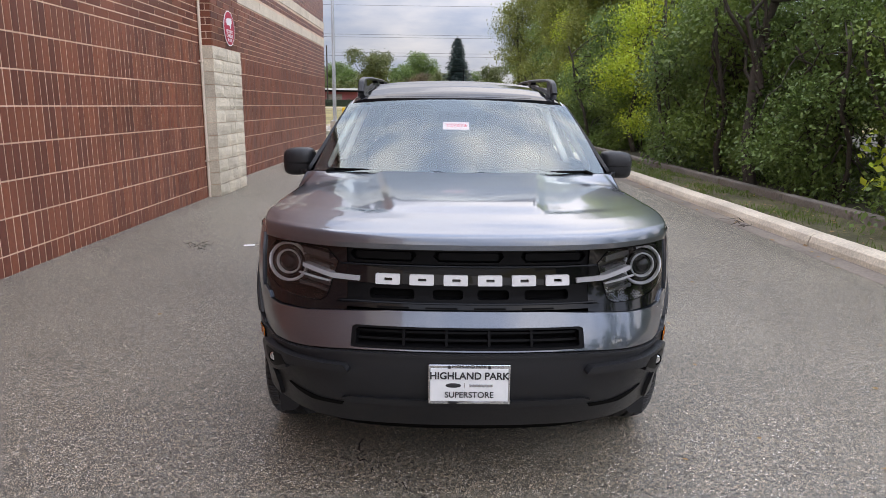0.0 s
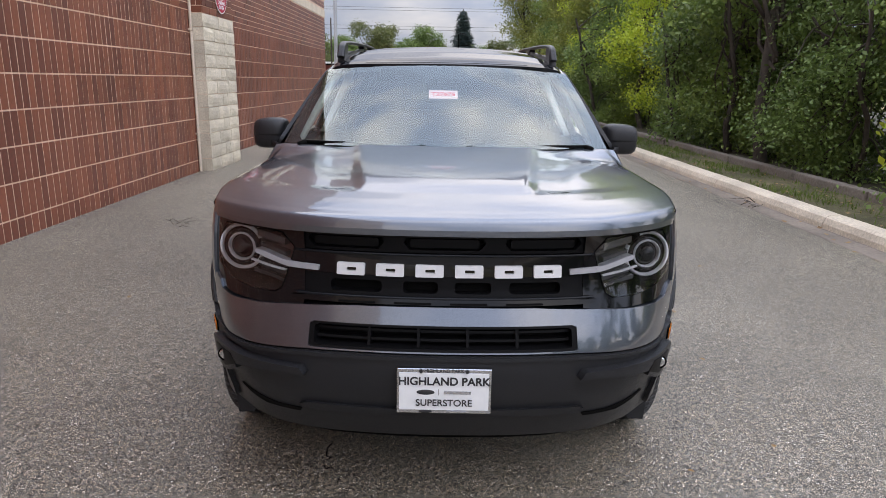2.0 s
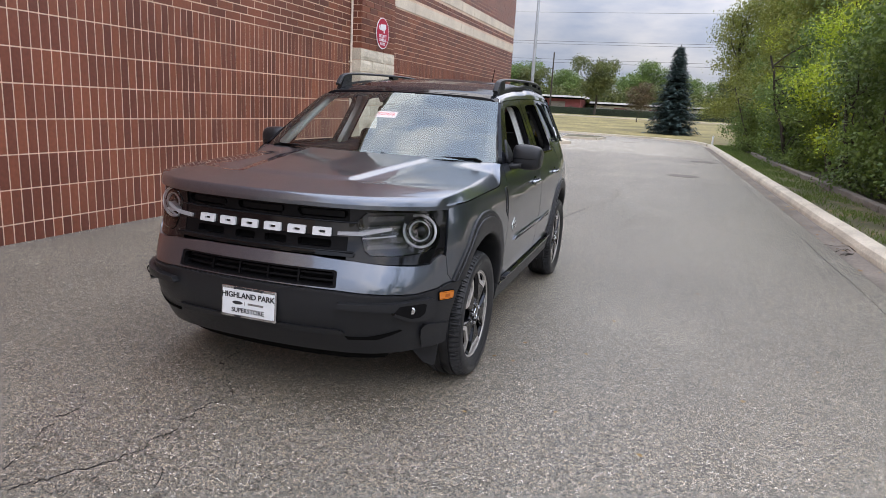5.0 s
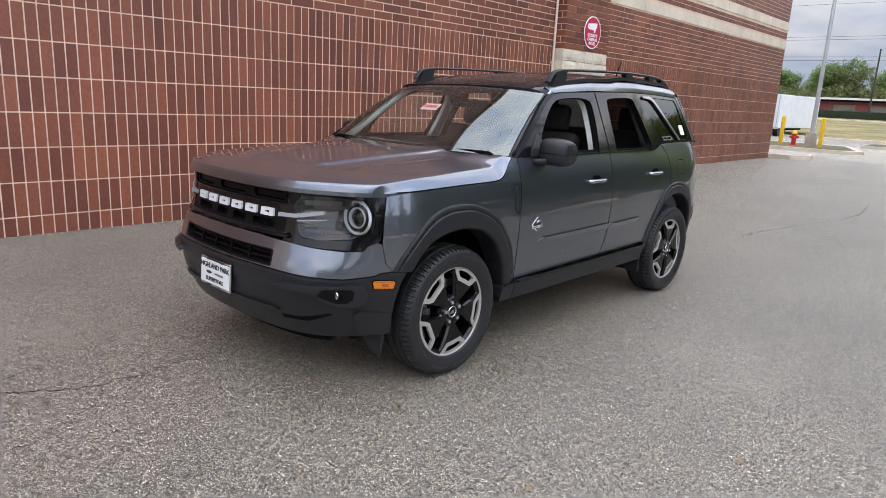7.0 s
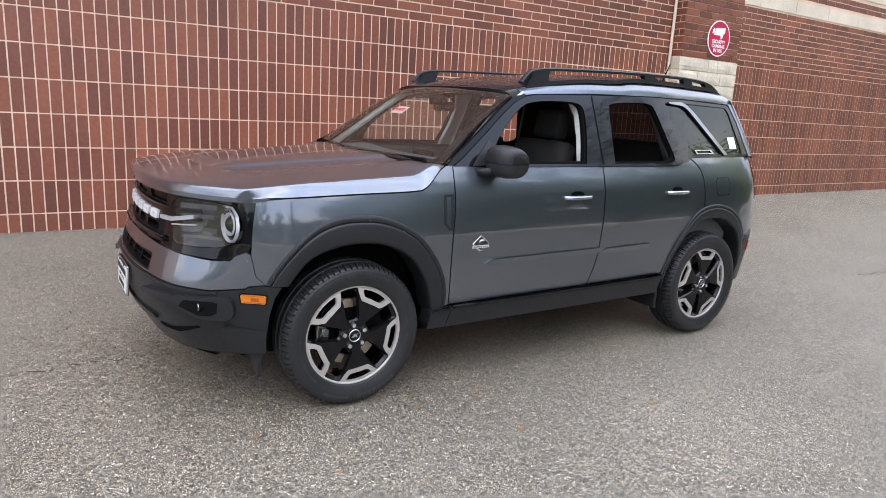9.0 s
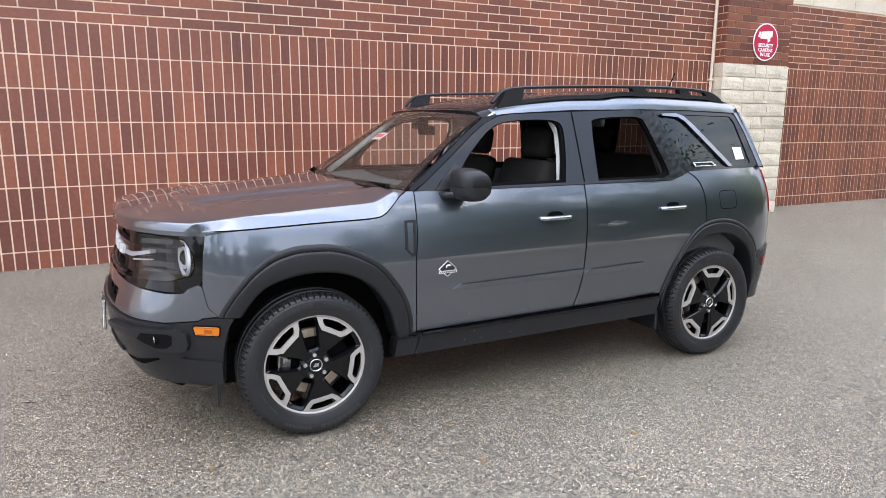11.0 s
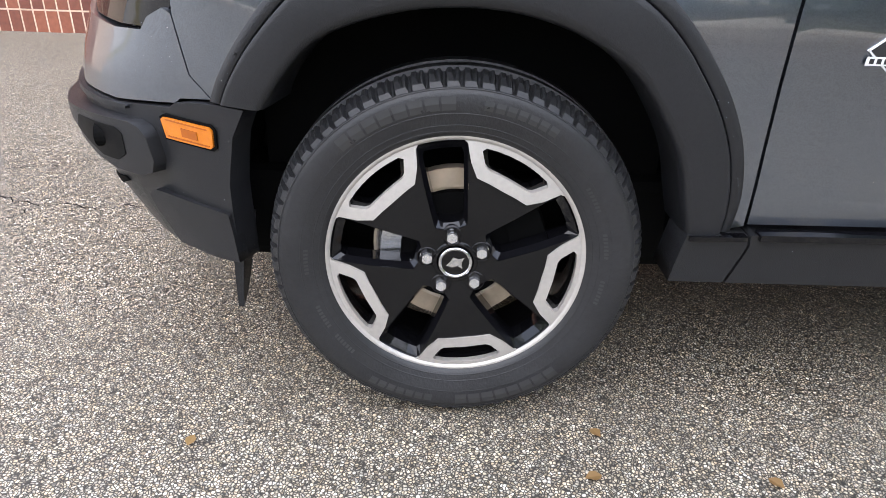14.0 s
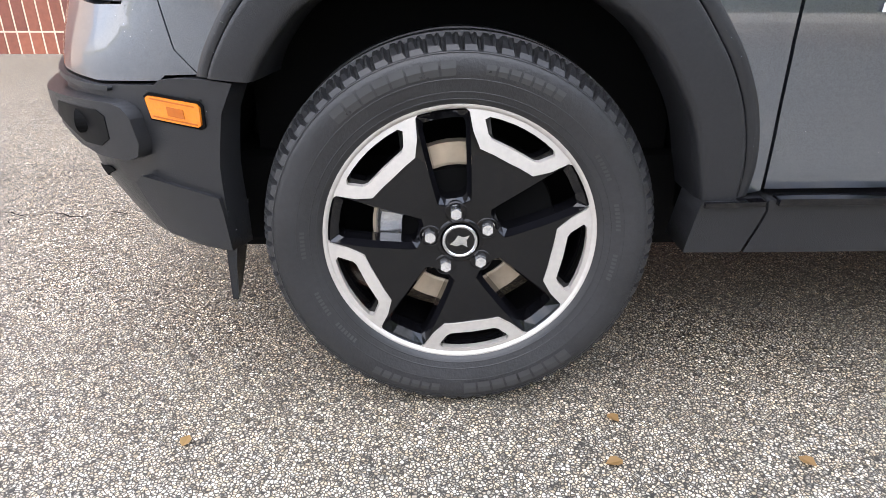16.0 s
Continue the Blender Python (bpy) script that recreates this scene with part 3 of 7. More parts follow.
def panel(outline, skin, holes=(), step=0.05, depth=0.02, steps=None):
    """A sheet cut to an outline in the skin's two coordinates, with holes, and turned-in edges."""
    bm = bmesh.new()
    edges = []
    for loop in (outline, *holes):
        vs = [bm.verts.new((a, b, 0)) for a, b in loop]
        edges += [bm.edges.new((vs[i], vs[(i + 1) % len(vs)])) for i in range(len(vs))]
    bmesh.ops.triangle_fill(bm, use_beauty=True, use_dissolve=False, edges=edges)
    sa, sb = steps or (step, step)
    lo = [min(v.co[i] for v in bm.verts) for i in (0, 1)]
    hi = [max(v.co[i] for v in bm.verts) for i in (0, 1)]
    for ax, s in ((0, sa), (1, sb)):
        k = int((hi[ax] - lo[ax]) / s)
        for i in range(1, k + 1):
            co, no = [0, 0, 0], [0, 0, 0]
            co[ax], no[ax] = lo[ax] + i * (hi[ax] - lo[ax]) / (k + 1), 1
            bmesh.ops.bisect_plane(bm, geom=bm.verts[:] + bm.edges[:] + bm.faces[:], dist=1e-6, plane_co=co, plane_no=no)
    flat = {v: (v.co.x, v.co.y) for v in bm.verts}
    rim = [e for e in bm.edges if len(e.link_faces) == 1]
    for v, (a, b) in flat.items():
        v.co = skin(a, b, 0.0)
    bm.normal_update()
    turned = []
    for f in bm.faces:
        a, b = flat[f.verts[0]]
        if f.normal.dot(skin(a, b, 0.0) - skin(a, b, 0.01)) < 0:
            turned.append(f)
    bmesh.ops.reverse_faces(bm, faces=turned)
    if depth:
        top, low = {}, {}
        for e in rim:
            for v in e.verts:
                if v not in top:
                    top[v] = bm.verts.new(v.co)
                    low[v] = bm.verts.new(skin(*flat[v], depth))
        for e in rim:
            a, b = e.verts
            bm.faces.new((top[a], top[b], low[b], low[a]))
    return bm


def hull_loft(bm, rings):
    """Joins rings of equal length, closed at both ends."""
    vs = [[bm.verts.new(p) for p in r] for r in rings]
    for a, b in zip(vs, vs[1:]):
        for i in range(len(a)):
            k = (i + 1) % len(a)
            bm.faces.new((a[i], a[k], b[k], b[i]))
    bm.faces.new(vs[0][::-1])
    bm.faces.new(vs[-1])
    bmesh.ops.recalc_face_normals(bm, faces=bm.faces)
    return bm


def mirrored(bm):
    other = bm.copy()
    for v in other.verts:
        v.co.x = -v.co.x
    bmesh.ops.reverse_faces(other, faces=other.faces)
    return other


def both(name, bm, mat, parent, label="", smooth=True):
    b = mirrored(bm)
    return part(name, bm, mat, parent, label, smooth), part(name, b, mat, parent, label, smooth)


def arc(pts, n=6):
    return [tuple(p) for p in spline(pts, n)]


def uz(pts):
    """Side outline (y, z) to skin coordinates."""
    return [(at_y(y), z) for y, z in pts]


car = empty("car", label="dark grey metallic sport utility car with black lower trim", category="car")

# outlines, side view (y, z)
ARCH_F = arc([(0.510, 0.452), (0.513, 0.51), (0.504, 0.57), (0.484, 0.635), (0.448, 0.705), (0.408, 0.762), (0.362, 0.818), (0.295, 0.876), (0.191, 0.930), (0.09, 0.96), (-0.004, 0.966), (-0.10, 0.962), (-0.195, 0.934), (-0.266, 0.888), (-0.318, 0.836), (-0.375, 0.765), (-0.417, 0.70), (-0.436, 0.660)], 4)
OPEN_F = arc([(0.430, 0.436), (0.424, 0.46), (0.412, 0.50), (0.387, 0.583), (0.346, 0.656), (0.287, 0.732), (0.205, 0.787), (0.12, 0.818), (0.035, 0.831), (-0.05, 0.830), (-0.116, 0.82), (-0.19, 0.799), (-0.25, 0.768), (-0.302, 0.712), (-0.340, 0.655)], 4)
ARCH_R = arc([(3.13, 0.66), (3.07, 0.75), (3.0, 0.82), (2.90, 0.882), (2.80, 0.915), (2.70, 0.926), (2.62, 0.92), (2.54, 0.902), (2.46, 0.855), (2.38, 0.765), (2.30, 0.635), (2.228, 0.47)], 4)
OPEN_R = arc([(3.10, 0.36), (3.09, 0.50), (3.03, 0.64), (2.95, 0.735), (2.85, 0.795), (2.76, 0.825), (2.67, 0.832), (2.58, 0.825), (2.49, 0.795), (2.39, 0.725), (2.31, 0.625), (2.26, 0.50), (2.25, 0.34)], 4)
SEAM = arc([(-0.474, 1.048), (-0.25, 1.055), (0.04, 1.063), (0.30, 1.069), (0.37, 1.086), (0.42, 1.128), (0.462, 1.168), (0.495, 1.188)], 5)

fender = both("fender", panel(uz(SEAM + [(0.538, 1.19), (0.533, 1.0), (0.523, 0.84), (0.523, 0.72), (0.528, 0.61), (0.535, 0.50), (0.537, 0.458)] + ARCH_F + [(-0.472, 0.70), (-0.49, 0.80), (-0.484, 0.93)]), body, step=0.035), M_paint, car, "painted front wing")
door_f = both("front_door", panel(uz([(0.543, 0.462), (0.541, 0.50), (0.534, 0.61), (0.529, 0.72), (0.529, 0.84), (0.539, 1.0), (0.544, 1.186), (1.612, 1.186), (1.606, 1.05), (1.599, 0.91), (1.586, 0.646), (1.568, 0.56), (1.540, 0.472)]), body, step=0.05), M_paint, car)
door_r = both("rear_door", panel(uz([(1.548, 0.474), (1.576, 0.56), (1.594, 0.646), (1.607, 0.91), (1.614, 1.05), (1.620, 1.186), (2.33, 1.190), (2.40, 1.205), (2.455, 1.226), (2.50, 1.20), (2.54, 1.16), (2.560, 1.10), (2.566, 1.0), (2.562, 0.918)] + [p for p in ARCH_R if p[0] < 2.56][:-1] + [(2.226, 0.478)]), body, step=0.05), M_paint, car)
quarter = both("rear_wing", panel(uz([(2.570, 0.922), (2.574, 1.0), (2.568, 1.10), (2.548, 1.165), (2.506, 1.208), (2.462, 1.234), (2.8, 1.238), (3.12, 1.24), (3.26, 1.235), (3.30, 1.15), (3.31, 0.95), (3.29, 0.72)] + [p for p in ARCH_R if p[0] > 2.575]), body, step=0.05), M_paint, car, "painted rear wing")


def proud(amount):
    return lambda u, z, d=0.0: body(u, z, d - amount)


# wheel-arch cladding: a narrow outer band, a bead, and a raised inner lip that turns in over the tyre
def arch_band(o, q, rows):
    """A strip between two side outlines. rows: (share of the way from outer to inner, how far it stands out)."""
    bm = bmesh.new()
    grid = []
    for (y0, z0), (y1, z1) in zip(o, q):
        grid.append([bm.verts.new(body(at_y(y0 + (y1 - y0) * f), z0 + (z1 - z0) * f, -out)) for f, out in rows])
    for g, h in zip(grid, grid[1:]):
        for j in range(len(rows) - 1):
            bm.faces.new((g[j], g[j + 1], h[j + 1], h[j]))
    for g in (grid[0], grid[-1]):
        bm.faces.new([bm.verts.new(v.co) for v in g])
    bm.normal_update()
    if sum(f.normal.x for f in bm.faces) < 0:
        bmesh.ops.reverse_faces(bm, faces=bm.faces)
    return bm


def resampled(line, n):
    """n + 1 points at even steps along a line."""
    p = np.array(line)
    d = np.concatenate([[0], np.cumsum(np.hypot(*np.diff(p, axis=0).T))])
    t = np.linspace(0, d[-1], n + 1)
    return list(zip(np.interp(t, d, p[:, 0]), np.interp(t, d, p[:, 1])))


for outer, inner in ((ARCH_F, OPEN_F), (ARCH_R, OPEN_R)):
    o, q = resampled(outer, 90), resampled(inner, 90)
    clad = both("arch_cladding", arch_band(o, q, [(-0.005, -0.012), (0.0, 0.007), (0.015, 0.010), (0.20, 0.0125), (0.225, 0.010), (0.235, 0.002)]), M_trim, car, "grey-black plastic arch moulding")
    for sgn, c in zip((1, -1), clad):
        lip = arch_band(o, q, [(0.235, 0.002), (0.245, 0.014), (0.27, 0.0175), (0.34, 0.0185), (0.85, 0.0195), (0.96, 0.016), (1.0, 0.006), (1.02, -0.02), (1.03, -0.12)])
        part("arch_lip", lip if sgn > 0 else mirrored(lip), M_trim, c, smooth=True)
both("arch_foot", panel(uz([(0.415, 0.338), (0.521, 0.338), (0.541, 0.40), (0.546, 0.425), (0.541, 0.447), (0.428, 0.444)]), proud(0.022), step=0.05, depth=0.10), M_trim, car, "black plastic foot of the arch moulding")
both("sill_ridge", panel(uz([(0.432, 0.434), (0.538, 0.437), (0.538, 0.447), (0.432, 0.444)]), proud(0.030), step=0.05, depth=0.02), M_gloss, car)
both("rocker", panel(uz([(0.527, 0.338), (1.55, 0.343), (2.20, 0.345), (2.225, 0.462), (1.55, 0.458), (0.56, 0.448), (0.546, 0.446), (0.551, 0.425), (0.546, 0.40)]), proud(0.022), step=0.06, depth=0.10), M_trim, car, "black plastic sill moulding")
both("door_step", panel(uz([(0.56, 0.440), (2.21, 0.455), (2.212, 0.468), (0.56, 0.454)]), proud(0.034), step=0.2, depth=0.03), M_gloss, car)

# bumper, nose
up = lambda pts: [(at_x(x), z) for x, z in pts]
split = [(0.0, 0.655), (0.30, 0.655), (0.44, 0.652), (0.60, 0.640), (0.74, 0.632), (0.84, 0.645)]
top_line = [(0.0, 0.800), (0.30, 0.798), (0.50, 0.786), (0.62, 0.772), (0.74, 0.762), (0.80, 0.766)]
nose_low = up(split) + uz([(-0.50, 0.655), (-0.4395, 0.661), (-0.4748, 0.70), (-0.4928, 0.80)]) + uz([(-0.51, 0.808), (-0.545, 0.79)]) + up(top_line[::-1])
gr_hole = [(at_x(x), z) for x, z in ((-0.415, 0.742), (0.415, 0.742), (0.43, 0.735), (0.43, 0.664), (0.42, 0.660), (-0.42, 0.660), (-0.43, 0.664), (-0.43, 0.735))]


def full_outline(half):
    """Half an outline that begins and ends on the centre line, to the whole."""
    return half + [(-u, z) for u, z in half[::-1] if u > 1e-6]


part("bumper_cover", panel(full_outline(nose_low), body, holes=[gr_hole], step=0.04, depth=0.03), M_paint, car, "painted upper bumper", smooth=True)
# lower grille with slats
lg = part("lower_grille", panel([(at_x(x), z) for x, z in ((-0.45, 0.75), (0.45, 0.75), (0.45, 0.63), (-0.45, 0.63))], lambda u, z, d=0: body(u, z, d + 0.07), step=0.05, depth=0.0), M_matte, car, "black grille with thin crossbars")
for z in (0.688, 0.715):
    part("crossbar", panel([(at_x(x), z + h) for x, h in ((-0.43, -0.004), (0.43, -0.004), (0.43, 0.004), (-0.43, 0.004))], lambda u, z, d=0: body(u, z, d + 0.03), step=0.05, depth=0.03), M_grille, lg, smooth=True)
for x in (-0.24, -0.08, 0.08, 0.24):
    part("upright", panel([(at_x(x + h), z) for h, z in ((-0.005, 0.655), (0.005, 0.655), (0.005, 0.745), (-0.005, 0.745))], lambda u, z, d=0: body(u, z, d + 0.022), step=0.05, depth=0.04), M_grille, lg)
frame_in = [(at_x(x), z) for x, z in ((-0.40, 0.733), (0.40, 0.733), (0.414, 0.727), (0.414, 0.672), (0.40, 0.668), (-0.40, 0.668), (-0.414, 0.672), (-0.414, 0.727))]
part("grille_frame", panel(gr_hole, proud(-0.004), holes=[frame_in], step=0.05, depth=0.05), M_grille, lg, smooth=True)

low_half = up([(0.0, 0.315), (0.35, 0.314), (0.60, 0.311), (0.72, 0.312)]) + uz([(-0.57, 0.318), (-0.445, 0.324), (-0.436, 0.40), (-0.425, 0.50), (-0.40, 0.60), (-0.372, 0.652), (-0.42, 0.656), (-0.47, 0.654), (-0.50, 0.649)]) + up([(x, z - 0.006) for x, z in split[::-1]])
U_C, U_D = at_y(-0.62), at_y(-0.50)


def bumper_skin(u, z, d=0.0):
    k = min(max((abs(u) - U_C) / (U_D - U_C), 0), 1)
    return body(u, z, d - 0.014 * k * k * (3 - 2 * k))


bump_bm = panel(full_outline(low_half), bumper_skin, step=0.03, depth=0.06)
bumper = part("bumper", bump_bm, M_trim, car, "dark grey textured plastic bumper", smooth=True)
# raised blades above the fog lamps, their recess, air slits and the ridge under the nose
both("bumper_blade", panel([(at_x(0.43), 0.572), (at_x(0.445), 0.596), (at_x(0.62), 0.600), *uz([(-0.64, 0.603), (-0.575, 0.604), (-0.556, 0.597), (-0.546, 0.580), (-0.543, 0.535), (-0.552, 0.508), (-0.575, 0.496), (-0.62, 0.496), (-0.655, 0.510), (-0.69, 0.540)]), (at_x(0.66), 0.556), (at_x(0.55), 0.566)], proud(0.036), step=0.03, depth=0.05), M_trim, bumper)
part("upper_shelf", panel(full_outline(up([(0.0, 0.634), (0.44, 0.632), (0.60, 0.620), (0.72, 0.614)]) + uz([(-0.60, 0.618), (-0.598, 0.626)]) + up([(0.72, 0.626), (0.60, 0.632), (0.44, 0.644), (0.0, 0.646)])), proud(0.010), step=0.05, depth=0.02), M_trim, bumper, smooth=True)
both("fog_recess", panel(uz([(-0.69, 0.556), (-0.675, 0.588), (-0.60, 0.588), (-0.588, 0.578), (-0.592, 0.535), (-0.61, 0.518), (-0.64, 0.518)]), proud(0.0375), step=0.03, depth=0.008), M_grille, bumper)
both("corner_valance", panel(uz([(-0.575, 0.335), (-0.59, 0.40), (-0.592, 0.445), (-0.575, 0.462), (-0.53, 0.456), (-0.47, 0.446), (-0.437, 0.44), (-0.4375, 0.332)]), proud(0.0225), step=0.03, depth=0.03), M_trim, bumper, smooth=True)
part("lower_ridge", panel([(at_x(x), z) for x, z in ((-0.47, 0.44), (-0.44, 0.452), (0.44, 0.452), (0.47, 0.44), (0.44, 0.424), (-0.44, 0.424))], proud(0.014), step=0.05, depth=0.03), M_trim, bumper, smooth=True)
both("air_slit", panel([(at_x(x), z) for x, z in ((0.47, 0.415), (0.56, 0.418), (0.69, 0.452), (0.70, 0.445), (0.60, 0.400), (0.48, 0.398))], proud(0.004), step=0.05, depth=0.01), M_matte, bumper)
part("air_dam", panel(full_outline(up([(0.0, 0.245), (0.40, 0.245), (0.66, 0.25), (0.70, 0.30), (0.40, 0.315), (0.0, 0.315)])), lambda u, z, d=0: body(u, z, d + 0.06), step=0.06, depth=0.02), M_matte, bumper, smooth=True)
for s in (1, -1):
    fog = part("fog_lamp", bmesh.new(), M_gloss, car, "small round fog lamp in chrome")
    c = body(s * at_y(-0.640), 0.560, -0.032)
    n = Vector((s * 0.10, -0.995, 0))
    bm = add_cyl(bmesh.new(), c - n * 0.03, c + n * 0.003, 0.022, 0.024, 20)
    fog.data = mesh_of("fog_lamp", bm, M_matte)
    part("fog_lens", add_cyl(bmesh.new(), c + n * 0.003, c + n * 0.006, 0.019, 0.015, 20), M_chrome, fog)
    am = panel([(s * at_y(y), z) for y, z in ((-0.521, 0.582), (-0.441, 0.574), (-0.436, 0.579), (-0.433, 0.609), (-0.438, 0.615), (-0.519, 0.622), (-0.525, 0.617))], proud(0.022), step=0.02, depth=0.012)
    rimmed = panel([(s * at_y(y), z) for y, z in ((-0.526, 0.578), (-0.440, 0.569), (-0.432, 0.575), (-0.429, 0.611), (-0.436, 0.619), (-0.520, 0.627), (-0.530, 0.620))], proud(0.018), step=0.02, depth=0.008)
    sm_ob = part("side_marker", am, M_amber, car, "amber side marker lamp", smooth=True)
    part("marker_frame", rimmed, M_matte, sm_ob, smooth=True)
    refl = panel([(s * at_y(y), z) for y, z in ((-0.490, 0.590), (-0.462, 0.587), (-0.462, 0.603), (-0.490, 0.606))], proud(0.0235), step=0.02, depth=0.003)
    part("reflector", refl, M_amber_deep, sm_ob, smooth=False)
    for z0 in (0.5815, 0.6125):
        ln = panel([(s * at_y(y), z + z0) for y, z in ((-0.516, 0.004), (-0.442, -0.004), (-0.442, -0.0015), (-0.516, 0.0065))], proud(0.0228), step=0.02, depth=0.002)
        part("lens_line", ln, M_amber_deep, sm_ob)

# number-plate holder with a dealer's placard
plate = part("placard", box(-0.155, 0.155, -0.006, 0.006, -0.078, 0.078, 0.004), M_chrome, car, "white dealer placard in a bright frame", m=pose(0.006, -0.912, 0.535, -3, 0, 0))
part("placard_face", box(-0.146, 0.146, -0.009, -0.004, -0.064, 0.062), M_plate, plate)


def lettering(text, size, mat, parent, m, name="lettering", fat=0.0):
    cu = bpy.data.curves.new(name, "FONT")
    cu.body, cu.size, cu.align_x, cu.align_y, cu.extrude, cu.offset = text, size, "CENTER", "CENTER", 0.0008, fat
    tmp = bpy.data.objects.new("tmp", cu)
    scene.collection.objects.link(tmp)
    me = bpy.data.meshes.new_from_object(tmp.evaluated_get(bpy.context.evaluated_depsgraph_get()))
    bpy.data.objects.remove(tmp)
    me.materials.clear()
    me.materials.append(mat)
    ob = new(name, me)
    ob.parent = parent
    ob.matrix_local = m
    return ob


lettering("HIGHLAND PARK", 0.038, M_ink, plate, pose(0, -0.0105, 0.034, 90, 0, 0), fat=0.0009)
lettering("SUPERSTORE", 0.032, M_ink, plate, pose(0, -0.0105, -0.040, 90, 0, 0), fat=0.0004)
for x, w, mt in ((-0.060, 0.030, M_ink),):
    bm = bmesh.new()
    bmesh.ops.create_uvsphere(bm, u_segments=20, v_segments=8, radius=1, matrix=Matrix.LocRotScale((x, -0.009, -0.003), None, (w, 0.002, 0.009)))
    part("emblem", bm, mt, plate, smooth=True)
part("divider", box(-0.0185, -0.0165, -0.0105, -0.008, -0.013, 0.008), M_silver, plate)
part("word_bar", box(0.0, 0.088, -0.0105, -0.008, -0.008, 0.002), M_silver, plate, "grey bar in place of a name")
part("word_bar", box(0.01, 0.075, -0.0085, -0.0065, -0.073, -0.068), M_silver, plate)
for x in (-0.075, 0.075):
    part("screw", add_cyl(bmesh.new(), (x, -0.008, 0.069), (x, -0.013, 0.069), 0.007, 0.006, 12), M_ink, plate)
lettering("HIGHLAND PARK", 0.0165, M_ink, plate, pose(0, -0.0075, 0.0695, 90, 0, 0), "frame_lettering", 0.0004)
bm = bmesh.new()
bmesh.ops.create_uvsphere(bm, u_segments=20, v_segments=8, radius=1, matrix=Matrix.LocRotScale((-0.06, -0.007, -0.0705), None, (0.022, 0.002, 0.006)))
part("emblem", bm, M_ink, plate, smooth=True)

# ---- car: grille and headlamps ----


def sunk(amount):
    return lambda u, z, d=0.0: body(u, z, d + amount)


def slab(pts, amount, depth=0.02, step=0.05, holes=()):
    """A plate by (x, z) on the nose, standing proud (plus) or sunk (minus)."""
    return panel([(at_x(x), z) for x, z in pts], proud(amount), [[(at_x(x), z) for x, z in h] for h in holes], step=step, depth=depth)


def rrect(x0, x1, z0, z1, r=0.01, n=3):
    out = []
    for cx, cz, a0 in ((x1 - r, z1 - r, 0), (x0 + r, z1 - r, 90), (x0 + r, z0 + r, 180), (x1 - r, z0 + r, 270)):
        for i in range(n + 1):
            a = radians(a0 + 90 * i / n)
            out.append((cx + r * math.cos(a), cz + r * math.sin(a)))
    return out


face_half = up([(0.0, 0.806), (0.30, 0.804), (0.50, 0.792), (0.535, 0.788), (0.535, 0.92), (0.50, 0.97), (0.50, 1.047), (0.3, 1.050), (0.0, 1.050)])
grille = part("grille", panel(full_outline(face_half), sunk(0.055), step=0.05, depth=0.0), M_matte, car, "black grille panel with white block emblems", smooth=True)
both("lamp_surround", panel([(at_x(0.46), 0.79), (at_x(0.62), 0.774), (at_x(0.74), 0.768), (at_x(0.80), 0.770)] + uz([(-0.545, 0.778), (-0.515, 0.792), (-0.499, 0.815), (-0.492, 0.845), (-0.486, 0.93), (-0.479, 1.042)]) + up([(0.80, 1.042), (0.56, 1.046), (0.47, 1.047)]), sunk(0.010), holes=[[(at_x(x), z) for x, z in ((0.50, 0.972), (0.545, 1.020), (0.64, 1.024), (0.74, 1.020), (0.80, 1.010))] + uz([(-0.545, 0.985), (-0.522, 0.94), (-0.518, 0.89), (-0.535, 0.845)]) + [(at_x(x), z) for x, z in ((0.76, 0.818), (0.66, 0.808), (0.565, 0.812), (0.54, 0.83))]], step=0.04, depth=0.06), M_gloss, grille, "gloss black lamp surround")
lens_pts = lambda s: [(s * at_x(x), z) for x, z in ((0.502, 0.970), (0.547, 1.017), (0.64, 1.021), (0.74, 1.017), (0.80, 1.007))] + [(s * u, z) for u, z in uz([(-0.547, 0.983), (-0.525, 0.94), (-0.521, 0.89), (-0.537, 0.848)])] + [(s * at_x(x), z) for x, z in ((0.758, 0.821), (0.66, 0.811), (0.568, 0.815), (0.543, 0.832))]
# bars of the grille
part("upper_bar", slab([(-0.50, 1.047), (0.50, 1.047), (0.51, 1.028), (-0.51, 1.028)], -0.006, 0.04), M_gloss, grille, smooth=True)
slots = []
for x0, x1 in ((-0.46, -0.20), (-0.135, 0.135), (0.20, 0.46)):
    slots.append([(x0, 1.000), (x0 + 0.02, 0.978), (x1 - 0.02, 0.978), (x1, 1.000), (x1 - 0.008, 1.018), (x0 + 0.008, 1.018)])
part("mesh_band", slab([(-0.50, 1.029), (0.50, 1.029), (0.50, 0.968), (-0.50, 0.968)], -0.022, 0.02, holes=slots), M_grille, grille, smooth=True)
for x0, x1 in ((-0.44, -0.22), (-0.115, 0.115), (0.22, 0.44)):
    part("slot_insert", slab(rrect(x0, x1, 0.984, 1.012, 0.008), -0.032, 0.012), M_grille, grille, smooth=True)
part("centre_bar", slab([(-0.51, 0.966), (0.51, 0.966), (0.50, 0.895), (-0.50, 0.895)], -0.012, 0.03), M_gloss, grille, smooth=True)
def edge_rod(x1, z, out, r):
    """A rounded glossy edge that runs across the nose."""
    sec = [(r * math.cos(radians(a)), r * math.sin(radians(a))) for a in range(0, 360, 45)]
    return sweep(bmesh.new(), [body(at_x(-x1 + 2 * x1 * i / 40), z, -out) for i in range(41)], sec)


